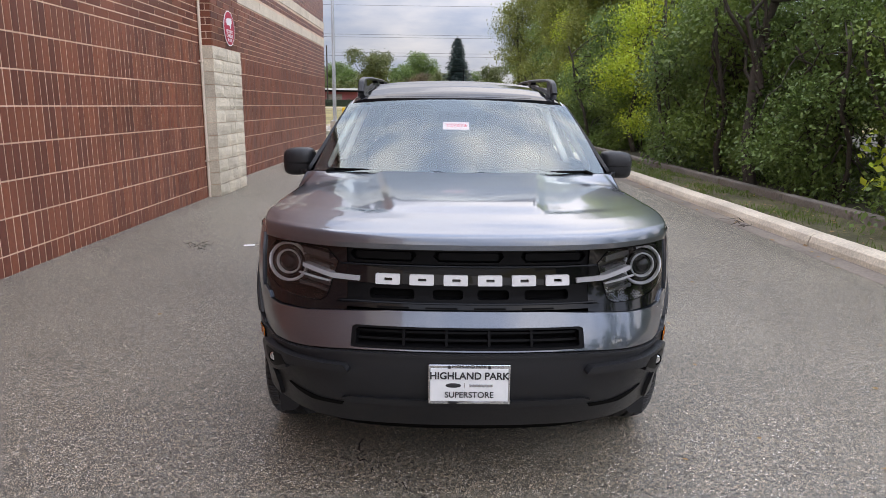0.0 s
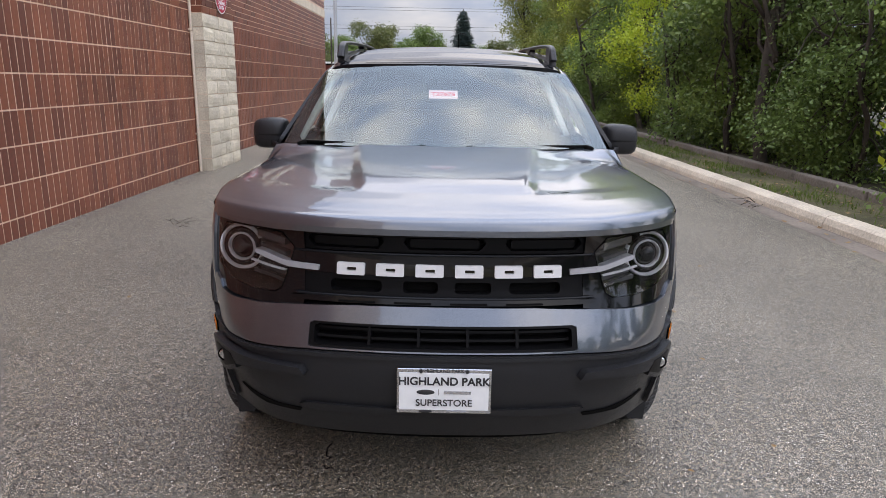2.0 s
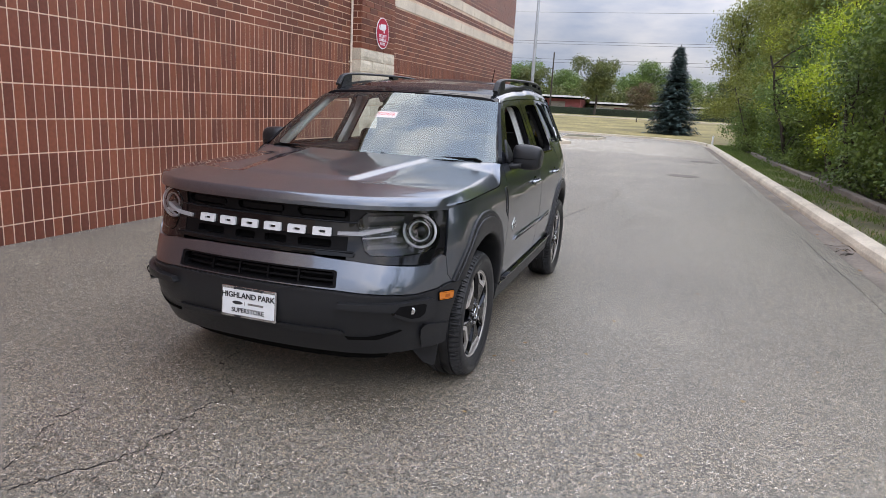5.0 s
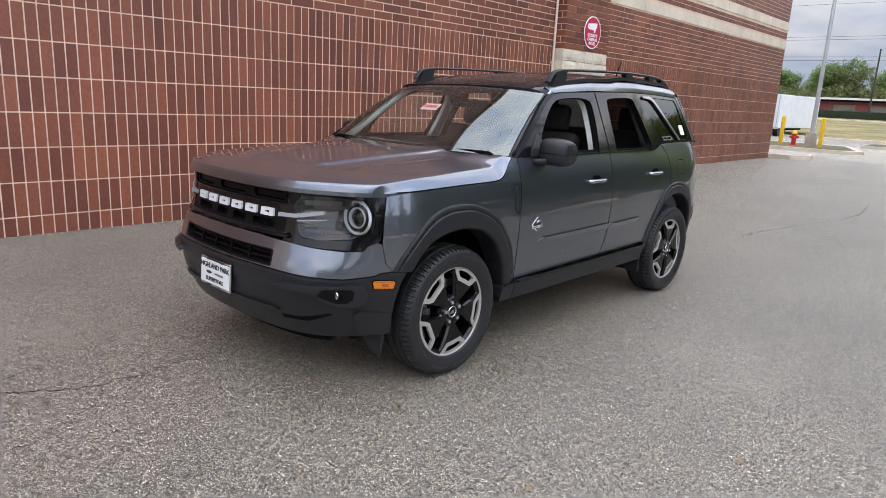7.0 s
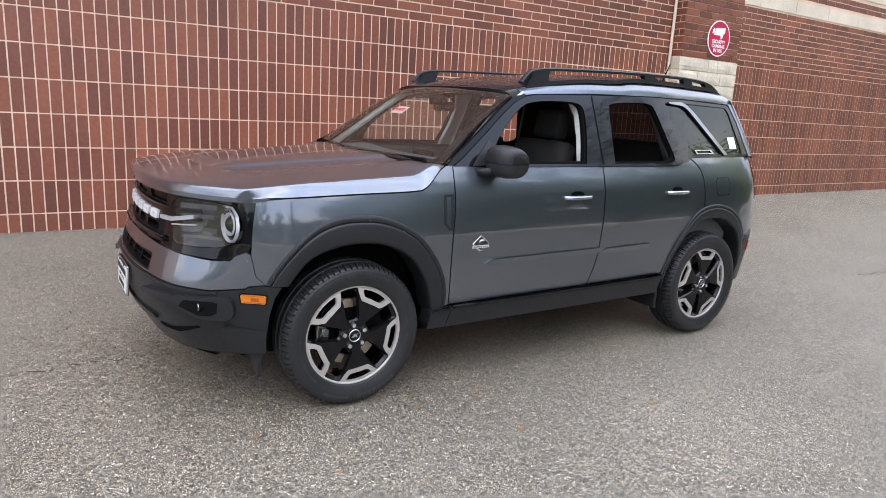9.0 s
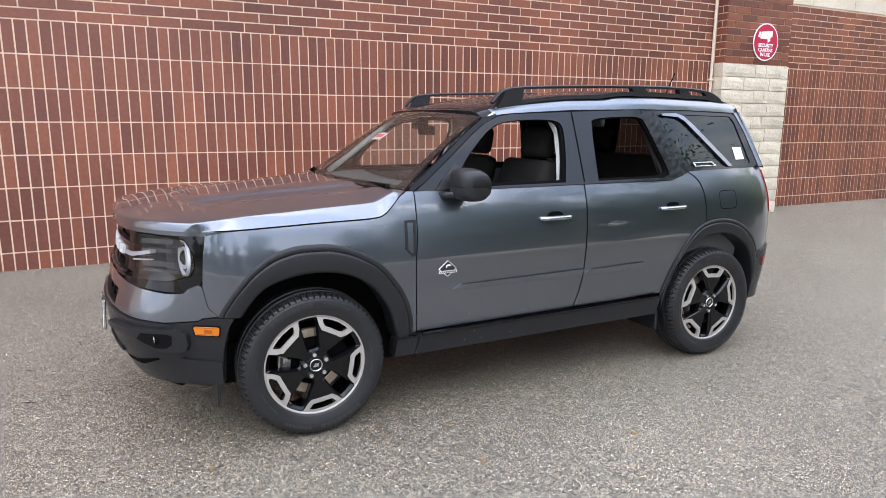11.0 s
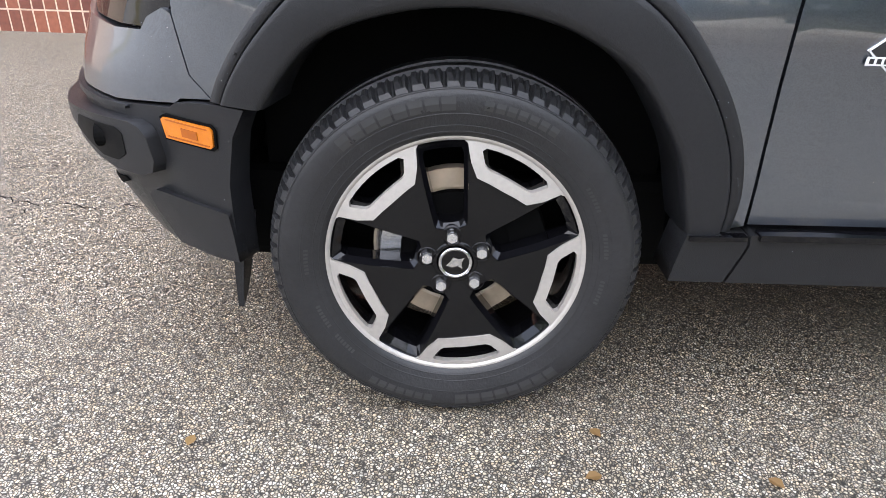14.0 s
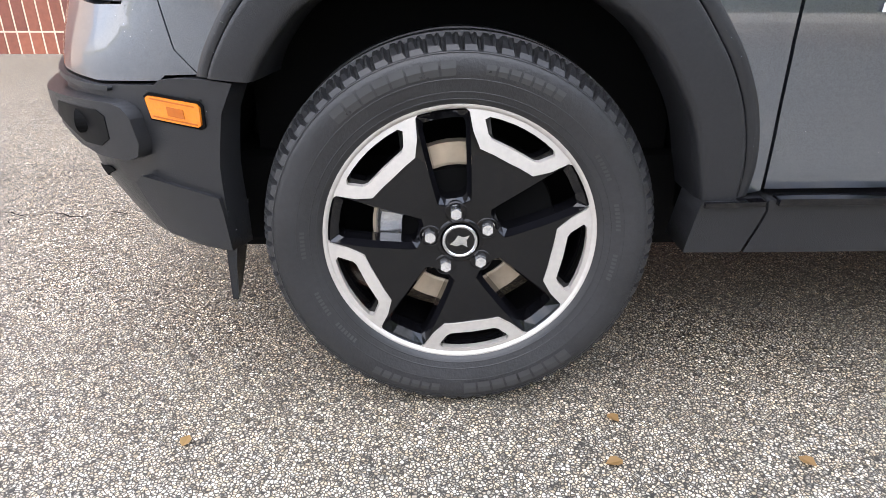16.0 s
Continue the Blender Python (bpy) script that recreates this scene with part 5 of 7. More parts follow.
for s in (1, -1):
    def flip(bm, s=s):
        return bm if s > 0 else mirrored(bm)
    mir = part("door_mirror", flip(mirror_shell()), M_trim, car, "dark grey and black door mirror", smooth=True)
    part("upper_cap", flip(mirror_shell(0.0014, 1.212)), M_trim, mir, "dark grey mirror cap", smooth=True)
    part("mirror_glass", flip(box(0.892, 1.028, 0.849, 0.854, 1.172, 1.272, 0.001)), M_chrome, mir)
    foot = bmesh.new()
    hull_loft(foot, [[(0.845, y, z) for y, z in ((0.68, 1.135), (0.84, 1.135), (0.85, 1.175), (0.67, 1.175))], [(0.90, y, z) for y, z in ((0.70, 1.145), (0.83, 1.145), (0.84, 1.18), (0.69, 1.18))], [(0.94, y, z) for y, z in ((0.725, 1.155), (0.82, 1.155), (0.83, 1.185), (0.72, 1.185))]])
    part("mirror_foot", flip(foot), M_trim, mir, smooth=True)
    part("mirror_base", flip(panel([(0.66, 1.192), (0.86, 1.194), (0.845, 1.275), (0.80, 1.345)], lambda y, z, d=0: glasshouse(y, z, d - 0.008), step=0.06, depth=0.02)), M_trim, mir, smooth=True)
    # handles with cups
    for y0, y1, z in ((1.275, 1.495, 1.010), (2.170, 2.385, 1.018)):
        h = bmesh.new()
        rings = []
        for i in range(9):
            t = i / 8
            y = y0 + (y1 - y0) * t
            bow = 0.030 * math.sin(math.pi * t) ** 0.4 if 0 < t < 1 else 0.004
            p = body(at_y(y), z)
            rings.append([(p.x + bow + dx, y, z + dz) for dx, dz in ((0.006, -0.010), (0.012, -0.004), (0.012, 0.006), (0.005, 0.013), (-0.008, 0.013), (-0.008, -0.010))])
        hull_loft(h, rings)
        hd = part("door_handle", flip(h), M_handle, car, "bright satin door handle", smooth=True)
        ym = (y0 + y1) / 2
        cup = panel([(at_y(ym + 0.062 * math.cos(a)), z + 0.002 + 0.036 * math.sin(a)) for a in [2 * math.pi * i / 20 for i in range(20)]], lambda u, zz, d=0: body(u, zz, d - 0.0015), step=0.05, depth=0.0)
        part("handle_cup", flip(cup), M_paint, hd, smooth=True)
        grip = panel([(at_y(ym + dy), z + dz) for dy, dz in ((-0.055, 0.012), (-0.045, 0.030), (-0.02, 0.036), (0.02, 0.036), (0.045, 0.030), (0.055, 0.012))], lambda u, zz, d=0: body(u, zz, d - 0.0026), step=0.05, depth=0.0)
        part("grip_recess", flip(grip), M_gloss, hd, smooth=True)
    # vent behind the front wheel
    part("wing_vent", flip(panel(uz([(0.468, 1.050), (0.530, 1.052), (0.524, 0.868), (0.500, 0.868), (0.466, 0.905)]), proud(0.003), holes=[uz([(0.482, 1.038), (0.514, 1.038), (0.510, 0.884), (0.500, 0.884), (0.482, 0.905)])], step=0.06, depth=0.012)), M_trim, car, "black wing vent", smooth=True)
    part("vent_core", flip(panel(uz([(0.482, 1.038), (0.514, 1.038), (0.510, 0.884), (0.500, 0.884), (0.482, 0.905)]), proud(-0.004), step=0.06, depth=0.0)), M_matte, car)
    # fuel flap gap on one side only
    if s > 0:
        rr = [(at_y(y), z) for y, z in rrect(2.70, 2.86, 0.985, 1.105, 0.03)]
        ri = [(at_y(y), z) for y, z in rrect(2.704, 2.856, 0.989, 1.101, 0.027)]
        part("fuel_flap_gap", panel(rr, proud(0.001), [ri], step=0.06, depth=0.0), M_matte, car)
    # diamond emblem on the door
    def euz(pts):
        return uz([(0.702 + (y_ - 0.705) * 0.80, 0.787 + (z_ - 0.7835) * 0.70) for y_, z_ in pts])
    em = part("door_emblem", flip(panel(euz([(0.705, 0.845), (0.770, 0.783), (0.705, 0.722), (0.640, 0.783)]), proud(0.004), step=0.1, depth=0.004)), M_white, car, "black and white diamond emblem")
    part("emblem_field", flip(panel(euz([(0.705, 0.8405), (0.765, 0.7835), (0.705, 0.7265), (0.645, 0.7835)]), proud(0.0055), step=0.1, depth=0.002)), M_ink, em)
    curl = [(0.705 + (0.030 - 0.0035 * i) * math.cos(radians(30 + 32 * i)), 0.795 + (0.026 - 0.002 * i) * math.sin(radians(30 + 32 * i))) for i in range(7)] + [(0.705 + 0.008 * math.cos(radians(200 - 40 * i)), 0.795 + 0.010 * math.sin(radians(200 - 40 * i))) for i in range(5)]
    part("emblem_curl", flip(panel(euz(curl), proud(0.007), step=0.1, depth=0.002)), M_white, em)
    part("emblem_bar", flip(panel(euz([(0.640, 0.770), (0.770, 0.770), (0.770, 0.750), (0.640, 0.750)]), proud(0.007), step=0.1, depth=0.002)), M_plate, em)
    for i in range(8):
        y = 0.646 + i * 0.0152
        part("emblem_stroke", flip(panel(euz([(y, 0.766), (y + 0.009, 0.766), (y + 0.009, 0.754), (y, 0.754)]), proud(0.008), step=0.1, depth=0.001)), M_ink, em)
    # crease moulding low on the doors, undercut below
    def leaning(u, z, d=0.0):
        return proud(0.002 + 0.013 * min(max((z - 0.660) / 0.034, 0), 1))(u, z, d)
    for y0, y1 in ((0.74, 1.585), (1.60, 2.04)):
        part("door_crease", flip(panel(uz([(y0, 0.672), (y0 + 0.05, 0.694), (y1, 0.702), (y1, 0.664), (y0 + 0.05, 0.658)]), leaning, step=0.1, depth=0.012)), M_paint, car)
    # roof rack
    rk = empty("roof_rail", label="", category="")
    rk.parent = car
    tagged(rk, "raised black roof rail")

    def rail_x(y):
        return glasshouse(min(y, 3.0), 1.632).x - 0.055
    top_pts = spline([(1.13, 1.640), (1.165, 1.680), (1.20, 1.706), (1.28, 1.723), (1.48, 1.736), (1.9, 1.750), (2.3, 1.757), (2.6, 1.755), (2.78, 1.744), (2.88, 1.724), (2.96, 1.690)], 6)
    bm = bmesh.new()
    sweep(bm, [(rail_x(y), y, z) for y, z in top_pts], [(-0.018, -0.009), (0.018, -0.009), (0.020, 0.003), (0.012, 0.010), (-0.011, 0.010), (-0.019, 0.003)])
    part("rail_bar", flip(bm), M_trim, rk, smooth=False)
    for y0, y1, t0, t1 in ((1.15, 1.31, 1.21, 1.33), (2.16, 2.30, 2.12, 2.22), (2.56, 2.68, 2.54, 2.62), (2.84, 3.00, 2.78, 2.90)):
        bm = bmesh.new()
        zt = [float(np.interp(t, top_pts[:, 0], top_pts[:, 1])) for t in (t0, t1)]
        lo = lambda y: roof_z(y) - 0.01
        hull_loft(bm, [[(rail_x(y0) - 0.02, y0, lo(y0)), (rail_x(y0) + 0.022, y0, lo(y0) - 0.012), (rail_x(y1) + 0.022, y1, lo(y1) - 0.012), (rail_x(y1) - 0.02, y1, lo(y1))],
                       [(rail_x(t0) - 0.018, t0, zt[0]), (rail_x(t0) + 0.02, t0, zt[0]), (rail_x(t1) + 0.02, t1, zt[1]), (rail_x(t1) - 0.018, t1, zt[1])]])
        part("rail_foot", flip(bm), M_trim, rk)
    bm = bmesh.new()
    sweep(bm, [(rail_x(y), y, roof_z(y) + 0.003) for y in [1.20 + 0.085 * i for i in range(21)]], [(-0.018, -0.012), (0.022, -0.020), (0.020, 0.003), (-0.016, 0.007)])
    part("rail_base", flip(bm), M_trim, rk)
    # rear lamp, rear bumper, flaps
    part("tail_lamp", flip(panel(uz([(3.262, 1.215), (3.40, 1.215), (3.40, 0.93), (3.296, 0.93), (3.30, 1.10)]), proud(0.006), step=0.06, depth=0.02)), M_red, car, "tall red tail lamp", smooth=True)
    part("rear_reflector", flip(panel(uz([(3.20, 0.56), (3.24, 0.56), (3.24, 0.63), (3.20, 0.63)]), proud(0.022), step=0.06, depth=0.01)), M_red, car)
    fl = bmesh.new()
    hull_loft(fl, [[(0.66, -0.458, 0.36), (0.83, -0.450, 0.37), (0.83, -0.425, 0.37), (0.66, -0.448, 0.36)], [(0.68, -0.462, 0.28), (0.825, -0.455, 0.28), (0.825, -0.438, 0.28), (0.68, -0.453, 0.28)], [(0.76, -0.462, 0.205), (0.818, -0.458, 0.20), (0.818, -0.446, 0.20), (0.76, -0.453, 0.205)]])
    part("mud_flap", flip(fl), M_trim, car, "short black rubber flap")
    fl = bmesh.new()
    add_box(fl, 0.62, 0.88, 2.215, 2.235, 0.23, 0.36, 0.006)
    part("mud_flap", flip(fl), M_trim, car)
    # wheel housings
    for yc in (0.0, 2.67):
        bm = bmesh.new()
        rows = []
        for i in range(25):
            a = radians(-2 + 184 * i / 24)
            y, z = yc + 0.475 * math.cos(a), 0.36 + 0.50 * math.sin(a)
            rows.append((bm.verts.new((0.50, y, z)), bm.verts.new((0.86 - 0.6 * max(0.0, 0.5 - z), y, z))))
        for p, q in zip(rows, rows[1:]):
            bm.faces.new((p[0], p[1], q[1], q[0]))
        bm.faces.new([r[0] for r in rows])
        part("wheel_housing", flip(bm), M_matte, car)

rear_half = [(at_y(3.30), 0.96), (at_y(3.31), 1.235), (PLEN[-1], 1.235), (PLEN[-1], 0.70), (at_y(3.29), 0.70)]
both("tailgate", panel(rear_half, body, step=0.06, depth=0.02), M_paint, car)
both("rear_bumper", panel(uz([(3.11, 0.33), (3.12, 0.5), (3.10, 0.62), (3.14, 0.675), (3.28, 0.70)]) + [(PLEN[-1], 0.70), (PLEN[-1], 0.30)], proud(0.016), step=0.06, depth=0.04), M_trim, car, "black plastic rear bumper")
part("rear_screen", sheet(lambda a, b, d=0: Vector(((0.80 - 0.17 * b) * a, 3.40 - 0.27 * b - 0.20 * abs(a) ** 3 * (1 - b) - 0.05 * abs(a) ** 3 * b, 1.235 + 0.40 * b)), 20, 8, depth=0.0), M_dark_glass, car, "dark rear window", smooth=True)
both("rear_pillar", panel([(3.05, 1.625), (3.10, 1.50), (3.155, 1.25), (3.20, 1.25), (3.15, 1.50), (3.11, 1.63)], lambda y, z, d=0: glasshouse(y, z, d - 0.004), step=0.06, depth=0.06), M_paint, car)
part("aerial", add_cyl(bmesh.new(), (0.10, 2.93, 1.715), (0.10, 3.02, 1.90), 0.006, 0.003, 8), M_matte, car, "short black roof aerial")
part("underbody", box(-0.66, 0.66, -0.50, 3.2, 0.24, 0.46, 0.03), M_matte, car)
part("engine_bay", box(-0.62, 0.62, -0.42, 0.45, 0.40, 0.98), M_matte, car)
bm = bmesh.new()
add_box(bm, -0.845, 0.845, 0.50, 0.56, 0.45, 1.13)
part("bulkhead", bm, M_matte, car)
both("door_lining", panel([(0.60, 0.45), (2.95, 0.45), (3.05, 1.16), (0.60, 1.165)], lambda y, z, d=0: Vector((0.80, y, z)), step=0.5, depth=0.0), M_dash, car)
both("pillar_lining", panel([(1.482, 1.18), (1.60, 1.18), (1.64, 1.60), (1.508, 1.60), (1.542, 1.50), (1.522, 1.35)], lambda y, z, d=0: glasshouse(y, z, d + 0.05), step=0.1, depth=0.04), M_headliner, car)
both("front_pillar_lining", sweep(bmesh.new(), [(glasshouse(y_, z_).x - 0.062, y_ + 0.03, z_ - 0.012) for y_, z_ in ((0.56, 1.19), (0.70, 1.30), (0.85, 1.425), (1.0, 1.54), (1.09, 1.59))], [(-0.036, -0.02), (0.036, -0.02), (0.03, 0.016), (-0.03, 0.016)]), M_headliner, car, "pale grey pillar lining")
both("rear_pillar_lining", panel([(2.27, 1.20), (2.48, 1.22), (2.50, 1.60), (2.20, 1.60)], lambda y, z, d=0: glasshouse(y, z, d + 0.05), step=0.1, depth=0.03), M_seat, car)

# ---- car: cabin ----
part("cabin_floor", box(-0.80, 0.80, 0.52, 3.2, 0.44, 0.48), M_seat, car)
dash = part("dashboard", sheet(lambda a, b, d=0: Vector((0.78 * a, 0.45 + 0.12 * a * a + 0.42 * b, 1.165 + 0.02 * math.sin(3 * b) - 0.10 * max(0, b - 0.7) / 0.3 - d)), 24, 10, depth=0.30), M_dash, car, "dark soft dashboard", smooth=True)
part("screen_display", box(-0.12, 0.12, 0.86, 0.88, 1.06, 1.20, 0.006), M_gloss, dash)
wheel_c = Vector((0.36, 1.02, 1.04))
bm = bmesh.new()
sw = [wheel_c + Matrix.Rotation(radians(-24), 3, "X") @ Vector((0.185 * math.cos(a), 0, 0.185 * math.sin(a))) for a in [2 * math.pi * i / 28 for i in range(29)]]
for p, q in zip(sw, sw[1:]):
    add_cyl(bm, p, q, 0.015, 0.015, 8, caps=False)
part("steering_wheel", bm, M_trim, car, "black steering wheel", smooth=True)
part("steering_hub", add_cyl(bmesh.new(), wheel_c + Vector((0, 0.01, 0)), wheel_c + Vector((0, -0.12, -0.05)), 0.075, 0.05, 16), M_trim, car)
part("inner_mirror", box(-0.12, 0.12, 1.0, 1.02, 1.45, 1.51, 0.012), M_matte, car)


def car_seat(x, y, wide, heads):
    st = part("seat", box(x - wide / 2, x + wide / 2, y, y + 0.52, 0.50, 0.76, 0.06, 3), M_seat, car, "dark cloth seat", smooth=True)
    bm = bmesh.new()
    add_box(bm, -wide / 2, wide / 2, -0.07, 0.07, 0, 0.62, 0.05, 3)
    part("backrest", bm, M_seat, st, smooth=True, m=pose(x, y + 0.52, 0.70, -14, 0, 0))
    for hx in heads:
        bm = bmesh.new()
        add_box(bm, -0.13, 0.13, -0.05, 0.05, 0, 0.19, 0.04, 3)
        part("headrest", bm, M_seat, st, smooth=True, m=pose(hx, y + 0.69, 1.31, -10, 0, 0))


car_seat(0.37, 0.91, 0.50, [0.37])
car_seat(-0.37, 0.91, 0.50, [-0.37])
car_seat(0.0, 2.05, 1.30, [-0.42, 0.42])

# ---- car: wheels ----
RIM, TYRE = 0.249, 0.365


def lathe(bm, prof, n=96, groove=None):
    """Turns a profile (x along the axle, radius) round the axle."""
    rows = []
    for i in range(n):
        a = 2 * math.pi * i / n
        rows.append([bm.verts.new((x, r * math.cos(a), r * math.sin(a))) for x, r in (groove(i, prof) if groove else prof)])
    for i in range(n):
        p, q = rows[i], rows[(i + 1) % n]
        for j in range(len(prof) - 1):
            bm.faces.new((p[j], q[j], q[j + 1], p[j + 1]))
    bmesh.ops.recalc_face_normals(bm, faces=bm.faces)
    return bm


def polar(r, deg, x=0.0):
    return Vector((x, r * math.cos(radians(deg)), r * math.sin(radians(deg))))


def plate_part(loop, holes, x_top, thick, bevel=0.003):
    """A flat piece in the wheel's face; loops of (y, z)."""
    bm = bmesh.new()
    edges = []
    for lp in (loop, *holes):
        vs = [bm.verts.new((0, y, z)) for y, z in lp]
        edges += [bm.edges.new((vs[i], vs[(i + 1) % len(vs)])) for i in range(len(vs))]
    bmesh.ops.triangle_fill(bm, use_beauty=True, edges=edges)
    rim_e = [e for e in bm.edges if len(e.link_faces) == 1]
    low = {}
    for e in rim_e:
        for v in e.verts:
            if v not in low:
                low[v] = (bm.verts.new(v.co), bm.verts.new(v.co + Vector((-thick, 0, 0))))
    for e in rim_e:
        a, b = e.verts
        bm.faces.new((low[a][0], low[b][0], low[b][1], low[a][1]))
    for v in bm.verts:
        v.co.x += x_top(math.hypot(v.co.y, v.co.z))
    bmesh.ops.recalc_face_normals(bm, faces=bm.faces)
    return bm


def dish(r):
    """How far the wheel's face stands out from its hub plane."""
    return 0.020 + 0.012 * (1 - ((r - 0.13) / 0.12) ** 2)


def build_wheel():
    w = empty("wheel")
    tagged(w, "black and machined alloy wheel with road tyre")
    side = [(0.075, RIM - 0.004), (0.092, RIM + 0.003), (0.0975, RIM + 0.010), (0.100, RIM + 0.016), (0.101, RIM + 0.020), (0.109, 0.290), (0.112, 0.312), (0.110, 0.328), (0.1065, 0.339), (0.1035, 0.3405), (0.098, 0.349)]
    crown = [(0.080, 0.359), (0.055, TYRE - 0.0015), (0.053, TYRE - 0.009), (0.046, TYRE - 0.009), (0.044, TYRE), (0.012, TYRE), (0.010, TYRE - 0.009), (0.002, TYRE - 0.009)]
    half = side + crown

    def side_x(r):
        return float(np.interp(r, [p[1] for p in side], [p[0] for p in side]))
    prof = half + [(-x, r) for x, r in half[::-1]]
    nb = len(side)

    def sipes(i, p):
        k = i % 8
        if k not in (0, 1, 4):
            return p
        lo, deep = (10, 0.008) if k < 2 else (11, 0.004)
        return [(x * (0.97 if lo <= j <= 11 or lo <= len(p) - 1 - j <= 11 else 1), r - (deep if lo <= j <= 12 or lo <= len(p) - 1 - j <= 12 else 0)) for j, (x, r) in enumerate(p)]
    tyre = part("tyre", lathe(bmesh.new(), prof, 576, sipes), M_tyre, w, "black road tyre", smooth=False)
    tyre.data.polygons.foreach_set("use_smooth", [math.hypot(f.center.y, f.center.z) < 0.339 for f in tyre.data.polygons])
    # raised marks on the sidewall: two name panels and small bars
    marks = bmesh.new()
    for mid, n, wdt, r0, r1 in ((112, 8, 4.4, 0.302, 0.326), (292, 8, 4.4, 0.302, 0.326), (70, 7, 2.9, 0.305, 0.322), (250, 7, 2.9, 0.305, 0.322)):
        for i in range(n):
            a0 = mid + (n / 2 - i) * (wdt + 0.8)
            rows = []
            for k in range(3):
                a = a0 - wdt * k / 2
                rows.append([marks.verts.new(polar(r, a, side_x(r) + 0.0018)) for r in (r0, (r0 + r1) / 2, r1)])
            for p, q in zip(rows, rows[1:]):
                for j in range(2):
                    marks.faces.new((p[j], q[j], q[j + 1], p[j + 1]))
    for mid in (175, 200, 345, 5, 25, 215):
        for i in range(7):
            a0 = mid + i * 1.6
            vs = [marks.verts.new(polar(r, a, side_x(r) + 0.0006)) for r, a in ((0.282, a0), (0.282, a0 + 1.0), (0.290, a0 + 1.0), (0.290, a0))]
            marks.faces.new(vs)
    bmesh.ops.recalc_face_normals(marks, faces=marks.faces)
    tagged(part("sidewall_relief", marks, M_tyre_mark, w), kind="stuff")
    for r in (0.262, 0.274, 0.296, 0.338):
        bm = lathe(bmesh.new(), [(side_x(r) - 0.001, r - 0.0018), (side_x(r) + 0.0014, r), (side_x(r) - 0.001, r + 0.0018)], 96)
        part("sidewall_rib", bm, M_tyre, w, smooth=True)
    # barrel and lip
    rim = part("rim", lathe(bmesh.new(), [(0.088, RIM + 0.003), (0.0885, RIM), (0.085, RIM - 0.006), (0.070, RIM - 0.016), (0.0, RIM - 0.022), (-0.09, RIM - 0.012)], 96), M_wheel_black, w, "gloss black rim", smooth=True)
    base = 0.062
    face = lambda r: base + dish(r)
    lip = lathe(bmesh.new(), [(0.083, RIM - 0.0065), (0.0875, RIM - 0.0060), (0.0890, RIM - 0.0030), (0.0915, RIM - 0.0010), (0.0905, RIM + 0.003)], 96)
    part("rim_edge", lip, M_machined, w, "machined bright rim edge", smooth=True)
    for k in range(5):
        c = 62 + 72 * k
        # machined bracket round the small outer opening
        out = [(RIM - 0.003, c + a) for a in np.linspace(-27, 27, 15)]
        inn = [(0.238, c + 24.6), (0.205, c + 22.2), (0.178, c + 17.4), (0.1735, c + 9), (0.171, c), (0.1735, c - 9), (0.178, c - 17.4), (0.205, c - 22.2), (0.238, c - 24.6)]
        hole = [(0.234, c + a) for a in np.linspace(-16.0, 16.0, 7)] + [(0.228, c + 17.8), (0.203, c + 14.6), (0.1975, c + 12.5), (0.1945, c), (0.1975, c - 12.5), (0.203, c - 14.6), (0.228, c - 17.8)]
        yz = lambda lst: [tuple(polar(r, a).yz) for r, a in lst]
        part("bracket", plate_part(yz(out + inn), [yz(hole)], lambda r: face(r) + 0.004, 0.030), M_machined, w, "machined aluminium bracket")
        pocket_in = [(r * 0.985 + 0.003, c + (a - c) * 0.86) for r, a in hole]
        part("opening_rim", plate_part(yz(hole), [yz(pocket_in)], lambda r: face(r) - 0.010, 0.03), M_wheel_black, w)
        # black wedge between the long openings
        wedge = [(0.236, c + 24.7), (0.205, c + 22.2), (0.178, c + 17.4), (0.1735, c + 9), (0.171, c), (0.1735, c - 9), (0.178, c - 17.4), (0.205, c - 22.2), (0.236, c - 24.7), (0.205, c - 23.6), (0.160, c - 21.5), (0.10, c - 16.6), (0.082, c - 14.2), (0.073, c - 22), (0.068, c - 36), (0.044, c - 36), (0.044, c), (0.044, c + 36), (0.068, c + 36), (0.073, c + 22), (0.082, c + 14.2), (0.10, c + 16.6), (0.160, c + 21.5), (0.205, c + 23.6)]
        part("spoke", plate_part(yz(wedge), [], face, 0.045), M_wheel_black, w, "gloss black spoke")
        # the long opening: a sloping frame round a deep slot
        l = c + 36
        rim_loop = [(0.066, 0.0), (0.068, 0.018), (0.076, 0.029), (0.10, 0.0335), (0.16, 0.0405), (0.225, 0.0462), (0.236, 0.0455), (0.2385, 0.02)]
        hole_loop = [(0.078, 0.0), (0.079, 0.015), (0.086, 0.0235), (0.105, 0.0265), (0.16, 0.0325), (0.212, 0.0375), (0.2215, 0.0345), (0.224, 0.016)]
        rows = []
        for loop, drop in ((rim_loop, 0.001), (rim_loop, 0.0025), (hole_loop, 0.016), (hole_loop, 0.018), (hole_loop, 0.055)):
            pts = loop + [(r, -w_) for r, w_ in loop[:0:-1]]
            row = []
            for r, w_ in pts:
                p = Vector((0, r, w_))
                q = Matrix.Rotation(radians(l), 3, "X") @ p
                row.append(Vector((face(r) - drop, q.y, q.z)))
            rows.append(row)
        web = bmesh.new()
        vs = [[web.verts.new(p) for p in row] for row in rows]
        for p, q in zip(vs, vs[1:]):
            for i in range(len(p)):
                k2 = (i + 1) % len(p)
                web.faces.new((p[i], p[k2], q[k2], q[i]))
        bmesh.ops.recalc_face_normals(web, faces=web.faces)
        part("slot_frame", web, M_gloss, w, "gloss black sloping slot frame")
